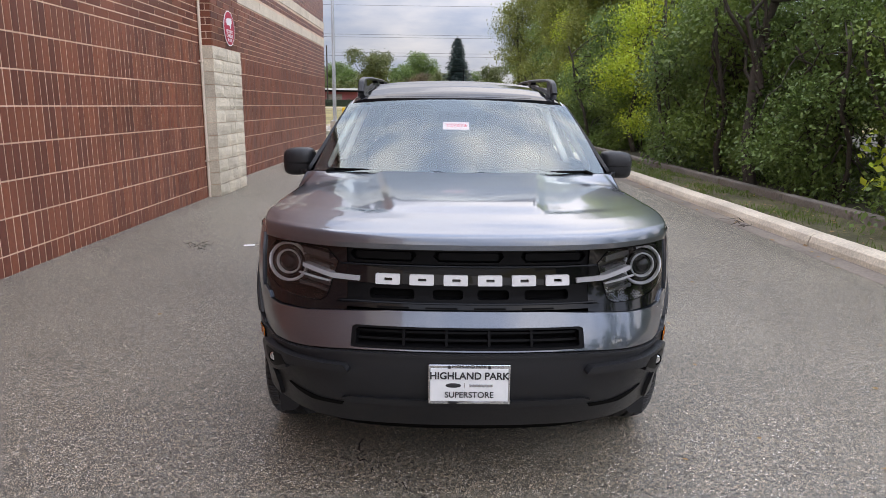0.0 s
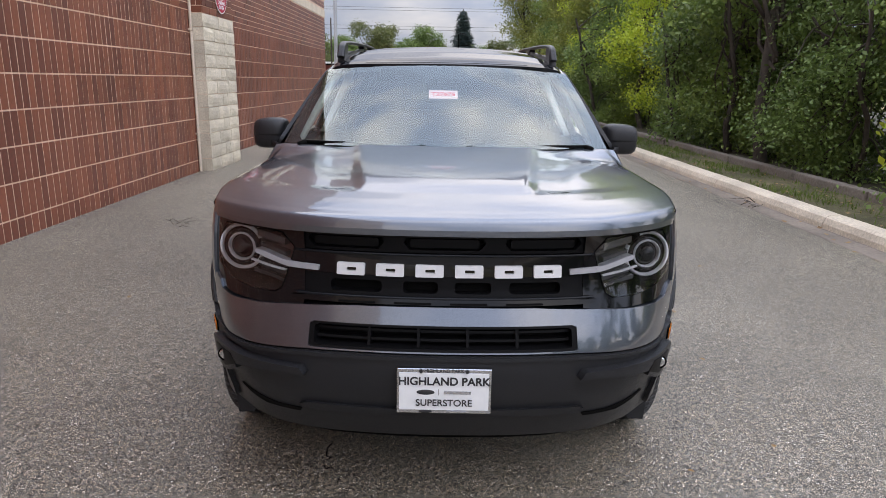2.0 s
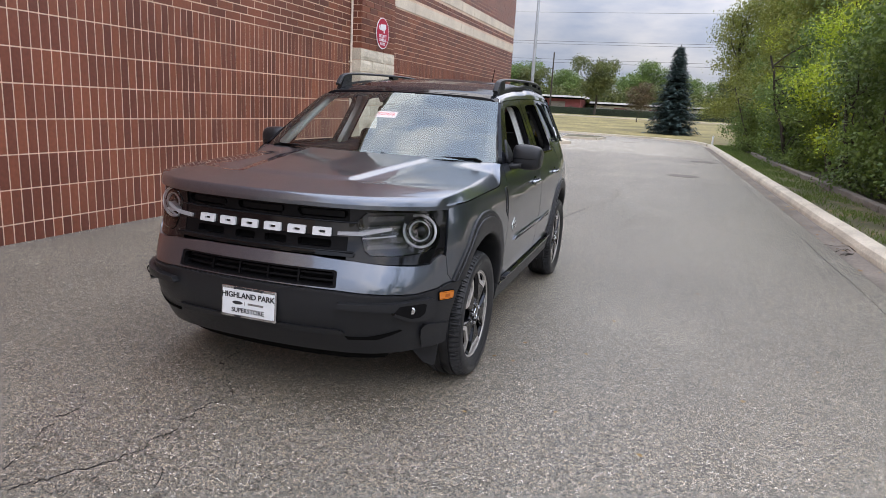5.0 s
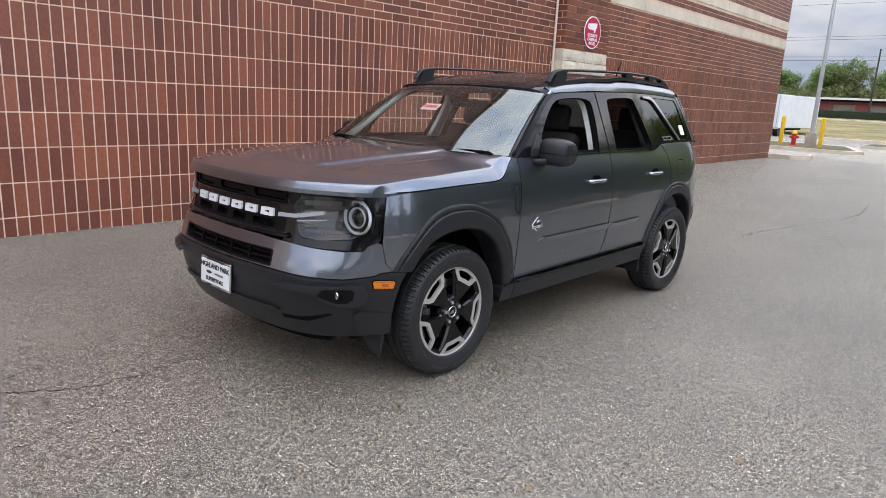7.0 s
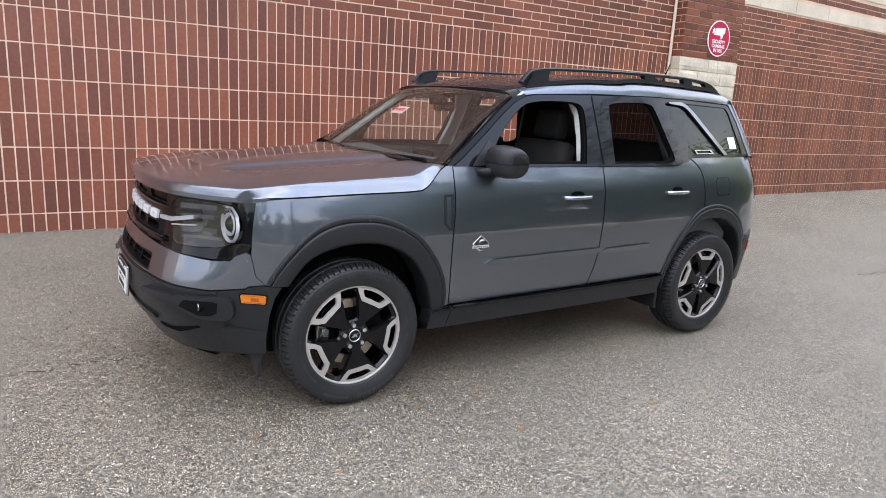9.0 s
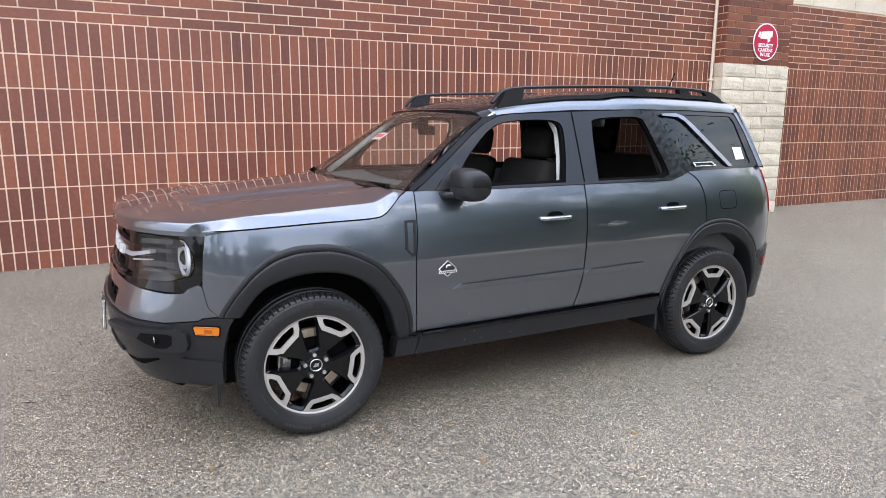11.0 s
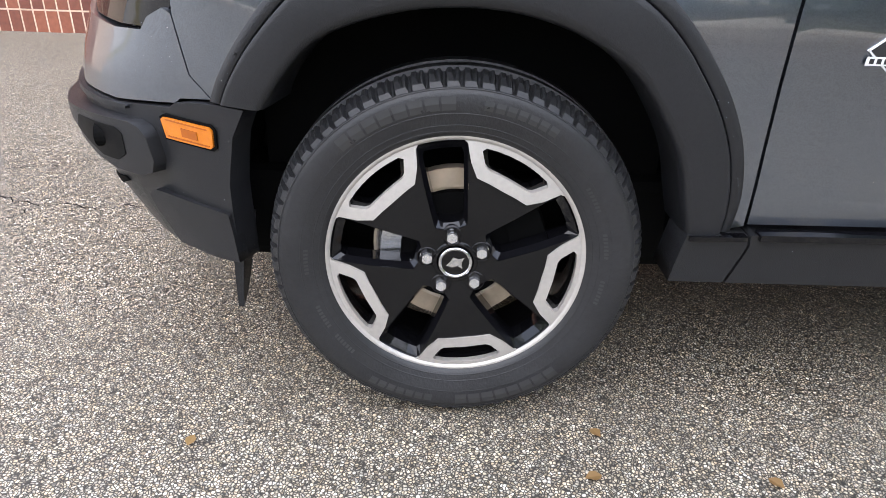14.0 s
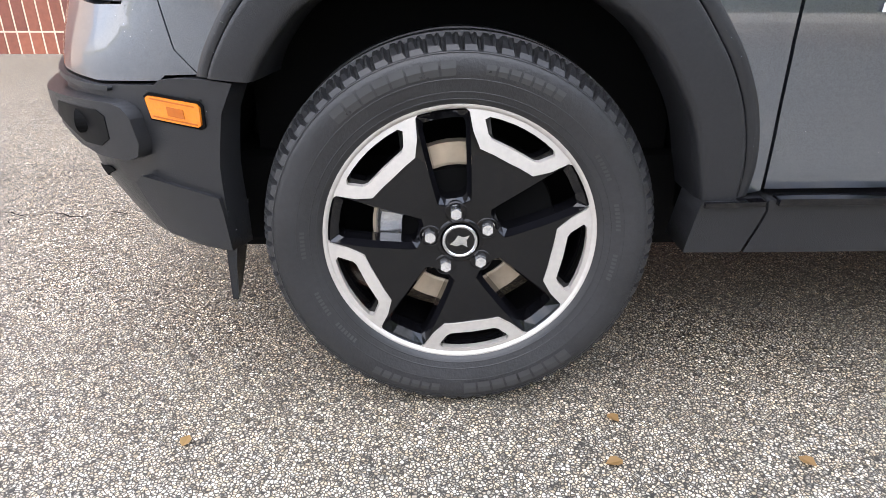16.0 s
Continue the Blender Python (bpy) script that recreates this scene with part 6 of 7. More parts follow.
        # wheel nut in its cup
        p = polar(0.0555, l)
        cup = lathe(bmesh.new(), [(0.058, 0.011), (face(0.055) + 0.002, 0.0185), (face(0.055) + 0.002, 0.0205), (0.05, 0.0215)], 20)
        bmesh.ops.translate(cup, verts=cup.verts, vec=p)
        part("nut_cup", cup, M_wheel_black, w, smooth=True)
        nut = add_cyl(bmesh.new(), p + Vector((0.045, 0, 0)), p + Vector((face(0.055) + 0.012, 0, 0)), 0.0118, 0.0108, 6)
        add_cyl(nut, p + Vector((0.045, 0, 0)), p + Vector((face(0.055) - 0.002, 0, 0)), 0.0145, 0.0145, 16)
        part("wheel_nut", nut, M_nut, w, "chrome wheel nut")
    hub = lathe(bmesh.new(), [(0.02, 0.046), (face(0.045) - 0.002, 0.046), (face(0.04) + 0.004, 0.040), (face(0.03) + 0.005, 0.036)], 32)
    part("hub", hub, M_wheel_black, w, smooth=True)
    cap = part("hub_cap", add_cyl(bmesh.new(), (face(0.03), 0, 0), (face(0.03) + 0.007, 0, 0), 0.0335, 0.0335, 32), M_wheel_black, w)
    part("cap_ring", lathe(bmesh.new(), [(face(0.03) + 0.006, 0.0265), (face(0.03) + 0.010, 0.0275), (face(0.03) + 0.010, 0.032), (face(0.03) + 0.006, 0.033)], 32), M_chrome, w, smooth=True)
    em = bmesh.new()
    vs = [em.verts.new((face(0.03) + 0.0085, y, z)) for y, z in ((-0.018, -0.006), (-0.006, -0.010), (0.004, -0.006), (0.014, -0.012), (0.012, 0.002), (0.018, 0.012), (0.006, 0.008), (-0.004, 0.012), (-0.010, 0.002))]
    em.faces.new(vs)
    part("cap_emblem", em, M_chrome, w)
    part("brake_disc", lathe(bmesh.new(), [(-0.012, 0.122), (0.012, 0.122), (0.014, 0.127), (0.014, 0.166), (-0.012, 0.166)], 48), M_disc, w, "worn metal brake disc", smooth=False)
    cal = bmesh.new()
    rows = []
    for i in range(8):
        a = 166 + 34 * i / 7
        rows.append([polar(r, a, x) for r, x in ((0.110, 0.026), (0.150, 0.034), (0.168, 0.0), (0.160, -0.04), (0.110, -0.03))])
    hull_loft(cal, rows)
    part("brake_caliper", cal, M_silver, w, "dull grey brake caliper")
    guard = bmesh.new()
    rows = []
    for i in range(8):
        a = 2 + 42 * i / 7
        rows.append([polar(r, a, x) for r, x in ((0.110, 0.022), (0.182, 0.026), (0.186, 0.0), (0.182, -0.02), (0.110, -0.02))])
    hull_loft(guard, rows)
    part("caliper_carrier", guard, M_matte, w, "dark caliper carrier")
    part("hub_carrier", add_cyl(bmesh.new(), (-0.1, 0, 0), (0.018, 0, 0), 0.122, 0.118, 32), M_matte, w)
    return w


proto = build_wheel()
proto.parent = car
proto.matrix_local = pose(0.806, 0, 0.3635)
for i, (x, y) in enumerate(((0.806, 2.67), (-0.806, 0.0), (-0.806, 2.67))):
    copy_thing(proto, pose(x, y, 0.3635, 0 if x > 0 else 0, 0, 0 if x > 0 else 180) @ pose(0, 0, 0, 23 if i == 0 else 40))

# rain drops on the lower trim of the driver's side
M_drop = surf("clear_water", (1.0, 1.0, 1.0), 0.02, var=0.0, grain=0.0, ior=1.33)
M_drop.node_tree.nodes["Principled BSDF"].inputs["Transmission Weight"].default_value = 1.0
rng = np.random.default_rng(77)
dv, df = [], []


def drop(p, n, r):
    """A low bead of water on a surface that faces n."""
    n = n.normalized()
    a = n.orthogonal().normalized()
    b = n.cross(a)
    k = len(dv)
    for i in range(6):
        t = math.pi * i / 3
        dv.append(tuple(p + (a * math.cos(t) + b * math.sin(t)) * r))
    for i in range(6):
        t = math.pi * i / 3
        dv.append(tuple(p + (a * math.cos(t) + b * math.sin(t)) * r * 0.7 + n * r * 0.45))
    dv.append(tuple(p + n * r * 0.62))
    for i in range(6):
        j = (i + 1) % 6
        df.append((k + i, k + j, k + 6 + j, k + 6 + i))
        df.append((k + 6 + i, k + 6 + j, k + 12))


def scatter(count, y0, y1, z0, z1, skin, out):
    for _ in range(count):
        u, z = at_y(rng.uniform(y0, y1)), rng.uniform(z0, z1)
        p = skin(u, z, -out)
        drop(p, skin(u, z, -out - 0.01) - p, rng.uniform(0.0010, 0.0024))


scatter(110, -0.62, -0.40, 0.33, 0.645, bumper_skin, 0.0)
scatter(70, 0.58, 1.5, 0.47, 0.60, body, 0.0)
scatter(60, 0.0, 0.53, 0.98, 1.06, body, 0.0)
scatter(70, 0.58, 1.6, 0.33, 0.44, body, 0.0222)
scatter(50, -0.60, -0.50, 0.68, 0.78, body, 0.0)
for _ in range(150):
    i, f = rng.integers(4, len(ARCH_F) - 3), rng.uniform(0.08, 0.36)
    q = OPEN_F[round(i * (len(OPEN_F) - 1) / (len(ARCH_F) - 1))]
    y, z = ARCH_F[i][0] * (1 - f) + q[0] * f, ARCH_F[i][1] * (1 - f) + q[1] * f
    p = body(at_y(y), z, -0.0122)
    drop(p, body(at_y(y), z, -0.0222) - p, rng.uniform(0.0010, 0.0024))
me = bpy.data.meshes.new("water_drops")
me.from_pydata(dv, [], df)
me.polygons.foreach_set("use_smooth", [True] * len(me.polygons))
me.materials.append(M_drop)
wd = new("water_drops", me)
wd.parent = car
tagged(wd, kind="stuff")

# ---- plants ----


def leaf_mat(name, a, b, gloss=0.5):
    m = bpy.data.materials.new(name)
    m.use_nodes = True
    nt = m.node_tree
    p = nt.nodes["Principled BSDF"]
    p.inputs["Roughness"].default_value = gloss
    geo = nt.nodes.new("ShaderNodeNewGeometry")
    n = nt.nodes.new("ShaderNodeTexNoise")
    n.inputs["Scale"].default_value, n.inputs["Detail"].default_value = 0.7, 3.0
    nt.links.new(geo.outputs["Position"], n.inputs["Vector"])
    add = nt.nodes.new("ShaderNodeMath")
    add.operation = "MULTIPLY_ADD"
    add.inputs[1].default_value = 0.5
    nt.links.new(geo.outputs["Random Per Island"], add.inputs[0])
    half = nt.nodes.new("ShaderNodeMapRange")
    half.inputs[1].default_value, half.inputs[2].default_value, half.inputs[3].default_value, half.inputs[4].default_value = 0.3, 0.7, 0.0, 0.5
    nt.links.new(n.outputs["Fac"], half.inputs[0])
    nt.links.new(half.outputs[0], add.inputs[2])
    mx = nt.nodes.new("ShaderNodeMix")
    mx.data_type = "RGBA"
    mx.inputs[6].default_value, mx.inputs[7].default_value = (*a, 1), (*b, 1)
    nt.links.new(add.outputs[0], mx.inputs[0])
    nt.links.new(mx.outputs[2], p.inputs["Base Color"])
    tl = nt.nodes.new("ShaderNodeBsdfTranslucent")
    nt.links.new(mx.outputs[2], tl.inputs["Color"])
    sh = nt.nodes.new("ShaderNodeMixShader")
    sh.inputs[0].default_value = 0.30
    nt.links.new(p.outputs[0], sh.inputs[1])
    nt.links.new(tl.outputs[0], sh.inputs[2])
    nt.links.new(sh.outputs[0], nt.nodes["Material Output"].inputs["Surface"])
    return m


M_leaf_dark = leaf_mat("dark_green_leaves", (0.062, 0.108, 0.028), (0.22, 0.31, 0.075))
M_leaf_mid = leaf_mat("mid_green_leaves", (0.085, 0.145, 0.030), (0.26, 0.34, 0.07))
M_leaf_yellow = leaf_mat("yellow_green_leaves", (0.24, 0.38, 0.02), (0.66, 0.70, 0.06))
M_leaf_olive = leaf_mat("olive_turning_leaves", (0.11, 0.16, 0.03), (0.34, 0.34, 0.07))
M_needle = leaf_mat("blue_green_needles", (0.030, 0.055, 0.050), (0.085, 0.125, 0.115))
M_leaf_red = leaf_mat("reddish_leaves", (0.06, 0.06, 0.03), (0.17, 0.11, 0.05))
M_leaf_far = leaf_mat("far_turning_leaves", (0.06, 0.09, 0.03), (0.20, 0.21, 0.06))
M_leaf_dry = leaf_mat("fallen_dry_leaves", (0.17, 0.085, 0.035), (0.34, 0.23, 0.08))
M_grass = leaf_mat("short_grass", (0.07, 0.13, 0.018), (0.18, 0.24, 0.05))
M_bark = surf("grey_brown_bark", (0.055, 0.045, 0.036), 0.9, var=0.25, scale=3, fine=25, grain=0.3, bump=0.9, bump_scale=30)


def leaves(name, rng, blobs, count, size, mat, spread=0.20, per=14, droop=0.3):
    """Leaves in clumps through the blobs (x, y, z, rx, ry, rz); each leaf is two folded triangles."""
    blobs = np.array(blobs, float)
    vol = blobs[:, 3] * blobs[:, 4] * blobs[:, 5]
    k = count // per
    which = rng.choice(len(blobs), k, p=(vol ** 0.75) / (vol ** 0.75).sum())
    d = rng.normal(size=(k, 3))
    d /= np.linalg.norm(d, axis=1)[:, None]
    r = rng.uniform(0.35, 1.0, k) ** 0.6 * rng.uniform(0.85, 1.12, k)
    cen = blobs[which, :3] + d * r[:, None] * blobs[which, 3:]
    c = np.repeat(cen, per, axis=0) + rng.normal(size=(k * per, 3)) * spread * np.array([1, 1, 0.7])
    n = len(c)
    ax = rng.normal(size=(n, 3))
    ax[:, 2] -= droop
    ax /= np.linalg.norm(ax, axis=1)[:, None]
    up = rng.normal(size=(n, 3)) * 0.8 + np.array([0, 0, 1.2])
    sd = np.cross(ax, up)
    sd /= np.linalg.norm(sd, axis=1)[:, None] + 1e-9
    nr = np.cross(sd, ax)
    ln = size * rng.uniform(0.6, 1.3, n)[:, None]
    v = np.empty((n, 4, 3))
    v[:, 0], v[:, 2] = c, c + ax * ln
    v[:, 1] = c + ax * ln * 0.45 + sd * ln * 0.30 + nr * ln * 0.10
    v[:, 3] = c + ax * ln * 0.45 - sd * ln * 0.30 + nr * ln * 0.10
    return raw_mesh(name, v.reshape(-1, 3), np.arange(n * 4).reshape(n, 4), mat)


def raw_mesh(name, verts, quads, mat):
    me = bpy.data.meshes.new(name)
    nv, nq = len(verts), len(quads)
    me.vertices.add(nv)
    me.vertices.foreach_set("co", np.asarray(verts, np.float32).ravel())
    me.loops.add(nq * 4)
    me.loops.foreach_set("vertex_index", np.asarray(quads, np.int32).ravel())
    me.polygons.add(nq)
    me.polygons.foreach_set("loop_start", np.arange(0, nq * 4, 4, dtype=np.int32))
    me.update(calc_edges=True)
    me.validate()
    me.materials.append(mat)
    return me


def limb(bm, p0, p1, r0, r1, rng, bends=4, wob=0.12):
    p0, p1 = Vector(p0), Vector(p1)
    prev, pr = p0, r0
    ln = (p1 - p0).length
    for i in range(1, bends + 1):
        t = i / bends
        q = p0.lerp(p1, t) + (Vector(rng.normal(size=3)) * wob * ln * 0.25 if i < bends else Vector())
        rr = r0 + (r1 - r0) * t
        add_cyl(bm, prev, q, pr, rr, 8, caps=False)
        prev, pr = q, rr
    return bm


def tree(name, seed, trunk_h, trunk_r, blobs, count, size, mat, label, category="tree", stems=1, spread=0.2):
    rng = np.random.default_rng(seed)
    t = empty(name, label=label, category=category)
    bm = bmesh.new()
    for s in range(stems):
        off = rng.normal(size=2) * (0.25 if stems > 1 else 0)
        top = (blobs[0][0] + off[0] * 3, blobs[0][1] + off[1] * 3, trunk_h)
        limb(bm, (off[0], off[1], -0.1), top, trunk_r, trunk_r * 0.45, rng, 5, 0.10)
        for b in blobs:
            for _ in range(2):
                st = Vector((off[0], off[1], 0)).lerp(Vector(top), rng.uniform(0.35, 0.95))
                en = Vector(b[:3]) + Vector(rng.normal(size=3) * 0.4 * np.array(b[3:]))
                limb(bm, st, en, trunk_r * rng.uniform(0.22, 0.42), 0.012, rng, 4, 0.22)
    part("trunk", bm, M_bark, t, smooth=True)
    cr = new("crown", leaves("crown", rng, blobs, count, size, mat, spread))
    cr.parent = t
    return t


def blob_column(rng, h0, h1, w, n):
    out = []
    for i in range(n):
        z = h0 + (h1 - h0) * (i + 0.5) / n
        k = 1 - 0.45 * (i / n) ** 2
        out.append((rng.normal() * w * 0.3, rng.normal() * w * 0.35, z, w * k * rng.uniform(0.7, 1.05), w * k * rng.uniform(0.75, 1.15), (h1 - h0) / n * rng.uniform(0.6, 0.95)))
    return out


R0 = np.random.default_rng(5)
protos = {}
for i in range(3):
    protos["shrub", i] = tree("shrub", 20 + i, 3.2, 0.06, blob_column(R0, 0.0, 4.3, 1.4, 7), 18000, 0.098, M_leaf_dark if i != 1 else M_leaf_mid, "dense dark green shrub beside the stone edging", "shrub", 3)
for i in range(2):
    protos["tall", i] = tree("tree", 40 + i, 9.0, 0.15, blob_column(R0, 2.2, 12.0, 2.1, 9), 23000, 0.114, M_leaf_dark if i else M_leaf_mid, "tall dark green broadleaf tree in dense woods", "tree", 1, 0.26)
protos["yellow", 0] = tree("tree", 50, 6.0, 0.10, blob_column(R0, 0.9, 8.2, 1.55, 9), 15000, 0.10, M_leaf_yellow, "bright yellow-green young maple among dark trees", "tree", 2, 0.24)
protos["limbed", 0] = tree("tree", 55, 5.2, 0.15, [(0, 0, 6.0, 1.9, 1.9, 1.0), (-1.3, -0.6, 4.6, 1.5, 1.3, 0.7), (1.5, 0.8, 4.9, 1.5, 1.4, 0.8), (-0.6, 1.6, 4.3, 1.2, 1.3, 0.6), (0.9, -1.6, 4.2, 1.3, 1.3, 0.6), (0, 0, 7.6, 1.5, 1.5, 1.0)], 9000, 0.10, M_leaf_mid, "grey-trunked tree with spreading limbs at the wood's edge", "tree", 1, 0.26)
protos["olive", 0] = tree("tree", 60, 7.0, 0.12, blob_column(R0, 1.6, 8.6, 2.0, 8), 30000, 0.125, M_leaf_olive, "olive and yellow turning tree at the wood's edge", "tree", 1, 0.26)
used = set()


def plant(kind, i, x, y, z=0.17, s=1.0, turn=0.0):
    m = pose(x, y, z, 0, 0, turn) @ Matrix.Scale(s, 4)
    key = (kind, i)
    if key not in used:
        used.add(key)
        protos[key].matrix_basis = m
        return protos[key]
    ob = copy_thing(protos[key], pose(x, y, z, 0, 0, turn))
    ob.scale = (s, s, s)
    return ob


rng = np.random.default_rng(8)
y = -13.0
k = 0
while y < 37:
    if 15.6 < y < 19.6:
        y = 19.6
    # below y = 3 out of view: scaled down so sky light reaches the car
    plant("shrub", k % 3, kerb_x(y) + 2.25 + rng.uniform(-0.25, 0.4), y, s=rng.uniform(0.75, 1.15) * (0.45 if y < 3 else 0.80 if y < 9 else 1.0), turn=rng.uniform(0, 360))
    y += rng.uniform(1.6, 2.3)
    k += 1
y = -12.0
while y < 40:
    if y > 4 and not 12.4 < y < 19:
        plant("tall" if y < 19 or k % 4 == 0 else "olive", k % 2 if (y < 19 or k % 4 == 0) else 0, kerb_x(y) + rng.uniform(3.6, 5.2), y, s=rng.uniform(0.85, 1.05) * float(np.interp(y, [4, 12, 22, 30], [0.50, 0.56, 0.74, 1.05])), turn=rng.uniform(0, 360))
    y += rng.uniform(2.6, 3.6) * (0.55 if 3 < y < 14 else 1.0)
    k += 1
# unseen tree, added only for what the car's side mirrors
plant("tall", 0, 9.4, -6.0, s=0.40, turn=75)
y = 5.0
while y < 46:
    plant("tall", k % 2, rng.uniform(10.5, 13), y, s=rng.uniform(0.75, 0.95) * float(np.interp(y, [2, 14, 24], [0.45, 0.62, 1.0])), turn=rng.uniform(0, 360))
    y += rng.uniform(3.0, 4.0)
    k += 1
plant("limbed", 0, 5.85, 9.3, s=0.85, turn=30)
plant("yellow", 0, 6.5, 18.3, s=0.85, turn=40)
plant("yellow", 0, 6.9, 17.2, s=0.75, turn=160)
plant("yellow", 0, 7.6, 19.6, s=1.0, turn=280)
plant("yellow", 0, 6.1, 24.0, s=0.55, turn=140)
plant("yellow", 0, 7.4, 30.0, s=0.9, turn=200)
protos["sapling", 0] = tree("sapling", 63, 1.3, 0.018, [(0, 0, 1.35, 0.42, 0.40, 0.28), (-0.2, 0.1, 0.85, 0.45, 0.38, 0.25), (-0.25, -0.1, 0.40, 0.40, 0.35, 0.22)], 420, 0.13, M_leaf_yellow, "thin yellow-green sapling behind the stone edging", "sapling", 2, 0.13)
plant("sapling", 0, 6.35, 5.4)
for y in (15.9, 17.0, 18.6):
    plant("shrub", 1, kerb_x(y) + 2.9, y, s=0.42, turn=60 * y)
plant("olive", 0, 6.3, 33.5, s=0.85, turn=20)
plant("olive", 0, 5.6, 41.0, s=1.0, turn=120)
plant("olive", 0, 8.5, 44.0, s=1.2, turn=70)
plant("olive", 0, 6.6, 27.5, s=0.9, turn=300)

# far trees behind the road
R1 = np.random.default_rng(17)
for i, mt in enumerate((M_leaf_dark, M_leaf_far, M_leaf_dark)):
    protos["far", i] = tree("tree", 100 + i, 5.5, 0.2, [(0, 0, 4.2, 2.6, 2.6, 1.6)] + [(R1.normal() * 1.6, R1.normal() * 1.6, R1.uniform(4.0, 8.6), R1.uniform(1.2, 2.0), R1.uniform(1.2, 2.0), R1.uniform(0.9, 1.5)) for _ in range(8)], 9000, 0.30, mt, "round-crowned broadleaf tree far behind the road", "tree", 1, 0.35)
for x, y, s, i in ((-10.8, 106, 1.05, 1), (-5.0, 131, 1.15, 2), (-26, 128, 1.0, 1), (-30, 132, 1.1, 0), (-20, 134, 0.95, 2), (-14, 138, 0.85, 1),
                   (-36, 130, 0.95, 0), (-44, 133, 1.0, 1), (-52, 128, 1.0, 2), (4, 134, 0.9, 0), (-1, 140, 0.9, 1), (11, 136, 1.0, 1), (18, 132, 1.1, 0), (-60, 134, 1.0, 2), (-23, 142, 0.9, 1), (-9, 142, 0.9, 0), (-33, 140, 0.9, 2), (-40, 142, 0.9, 1), (-17.5, 130, 0.8, 2), (-3, 126, 0.7, 1)):
    plant("far", i, x, y, 1.2, s, turn=rng.uniform(0, 360))
low = tree("shrub", 71, 1.2, 0.05, [(0, 0, 1.6, 5, 1.6, 1.7), (4, 0, 1.4, 4, 1.4, 1.5), (-5, 0, 1.5, 4, 1.4, 1.6)], 8000, 0.34, M_leaf_far, "far belt of turning shrubs behind the buildings", "shrub", 3, 0.5)
protos["belt", 0] = low
for x, y in ((-14, 127), (-2, 128), (-26, 126), (9, 128), (-38, 127), (-50, 126)):
    plant("belt", 0, x, y, 1.2, 1.5, rng.uniform(-15, 15))
protos["red", 0] = tree("tree", 80, 2.4, 0.07, [(0, 0, 3.0, 1.5, 1.5, 1.3), (0.5, 0, 3.9, 0.9, 0.9, 0.7), (0, 0, 1.9, 1.2, 1.2, 0.6)], 5000, 0.16, M_leaf_red, "small reddish tree on the far grass", "tree")
plant("red", 0, -2.6, 78, 0.75, 1.0)


def spruce():
    """Whorls of drooping boughs, each a spine with needle sprays, wide at the foot and pointed at the top."""
    rng = np.random.default_rng(91)
    t = empty("spruce", label="blue-green spruce with drooping boughs at the lot's end", category="tree")
    trunk = add_cyl(bmesh.new(), (0, 0, 0), (0, 0, 6.4), 0.14, 0.02, 10)
    vs = []
    for i in range(30):
        z = 0.30 + 5.95 * (i / 29) ** 0.95
        reach = 1.98 * (1 - z / 6.5) ** 0.86 + 0.05
        n = int(9 + reach * 5)
        for j in range(n):
            a = 2 * math.pi * (j + rng.uniform(-0.3, 0.3)) / n + i * 0.7
            L = reach * rng.uniform(0.68, 1.10)
            drop_ = rng.uniform(0.16, 0.30)
            ca, sa = math.cos(a), math.sin(a)
            add_cyl(trunk, (0, 0, z), (0.8 * L * ca, 0.8 * L * sa, z - 0.8 * L * drop_ + 0.03), 0.02, 0.008, 5, caps=False)
            for q in range(int(8 + L * 26)):
                f = rng.uniform(0.18, 1.0)
                r = L * f
                w = 0.20 * L * (1.05 - f) * rng.normal()
                c = np.array([r * ca - w * sa, r * sa + w * ca, z - drop_ * r + 0.16 * L * f ** 3 - abs(rng.normal()) * 0.05])
                turn = a + rng.normal() * 0.6
                d = np.array([math.cos(turn), math.sin(turn), rng.uniform(-0.75, 0.05)])
                s = np.cross(d, [0, 0, 1.0])
                s /= np.linalg.norm(s) + 1e-6
                ln = rng.uniform(0.20, 0.36)
                vs += [c, c + d * ln * 0.5 + s * 0.065, c + d * ln, c + d * ln * 0.5 - s * 0.065]
    part("trunk", trunk, M_bark, t)
    cr = new("crown", raw_mesh("crown", vs, np.arange(len(vs)).reshape(-1, 4), M_needle))
    cr.parent = t
    return t


spruce().matrix_basis = pose(1.45, 56.0, 0.1) @ Matrix.Scale(1.14, 4)

# grass on the verge and fallen leaves
rng = np.random.default_rng(14)
n = 26000
yy = rng.uniform(-2, 37, n)
xx = np.array([kerb_x(v) for v in yy]) + rng.uniform(0.24, 1.10, n)
keep = (np.sin(xx * 9 + yy * 1.7) + np.sin(yy * 2.3 + 1) + rng.normal(size=n) * 0.9 + np.clip((yy - 10) / 6, -0.5, 2.0)) > 0.2
xx, yy = xx[keep], yy[keep]
n = len(xx)
b = np.stack([xx, yy, np.full(n, 0.135)], 1)
a = rng.uniform(0, 6.28, n)
w = np.stack([np.cos(a), np.sin(a), np.zeros(n)], 1) * 0.006
h = rng.uniform(0.03, 0.085, n)[:, None]
tip = b + np.stack([rng.normal(size=n) * 0.025, rng.normal(size=n) * 0.025, h[:, 0]], 1)
v = np.stack([b - w, b + w, tip + w * 0.3, tip - w * 0.3], 1)
gr = new("grass", raw_mesh("grass", v.reshape(-1, 3), np.arange(4 * n).reshape(n, 4), M_grass))
tagged(gr, "short sparse grass on the verge", "grass", kind="stuff")
n = 900
yy = rng.uniform(-2, 30, n)
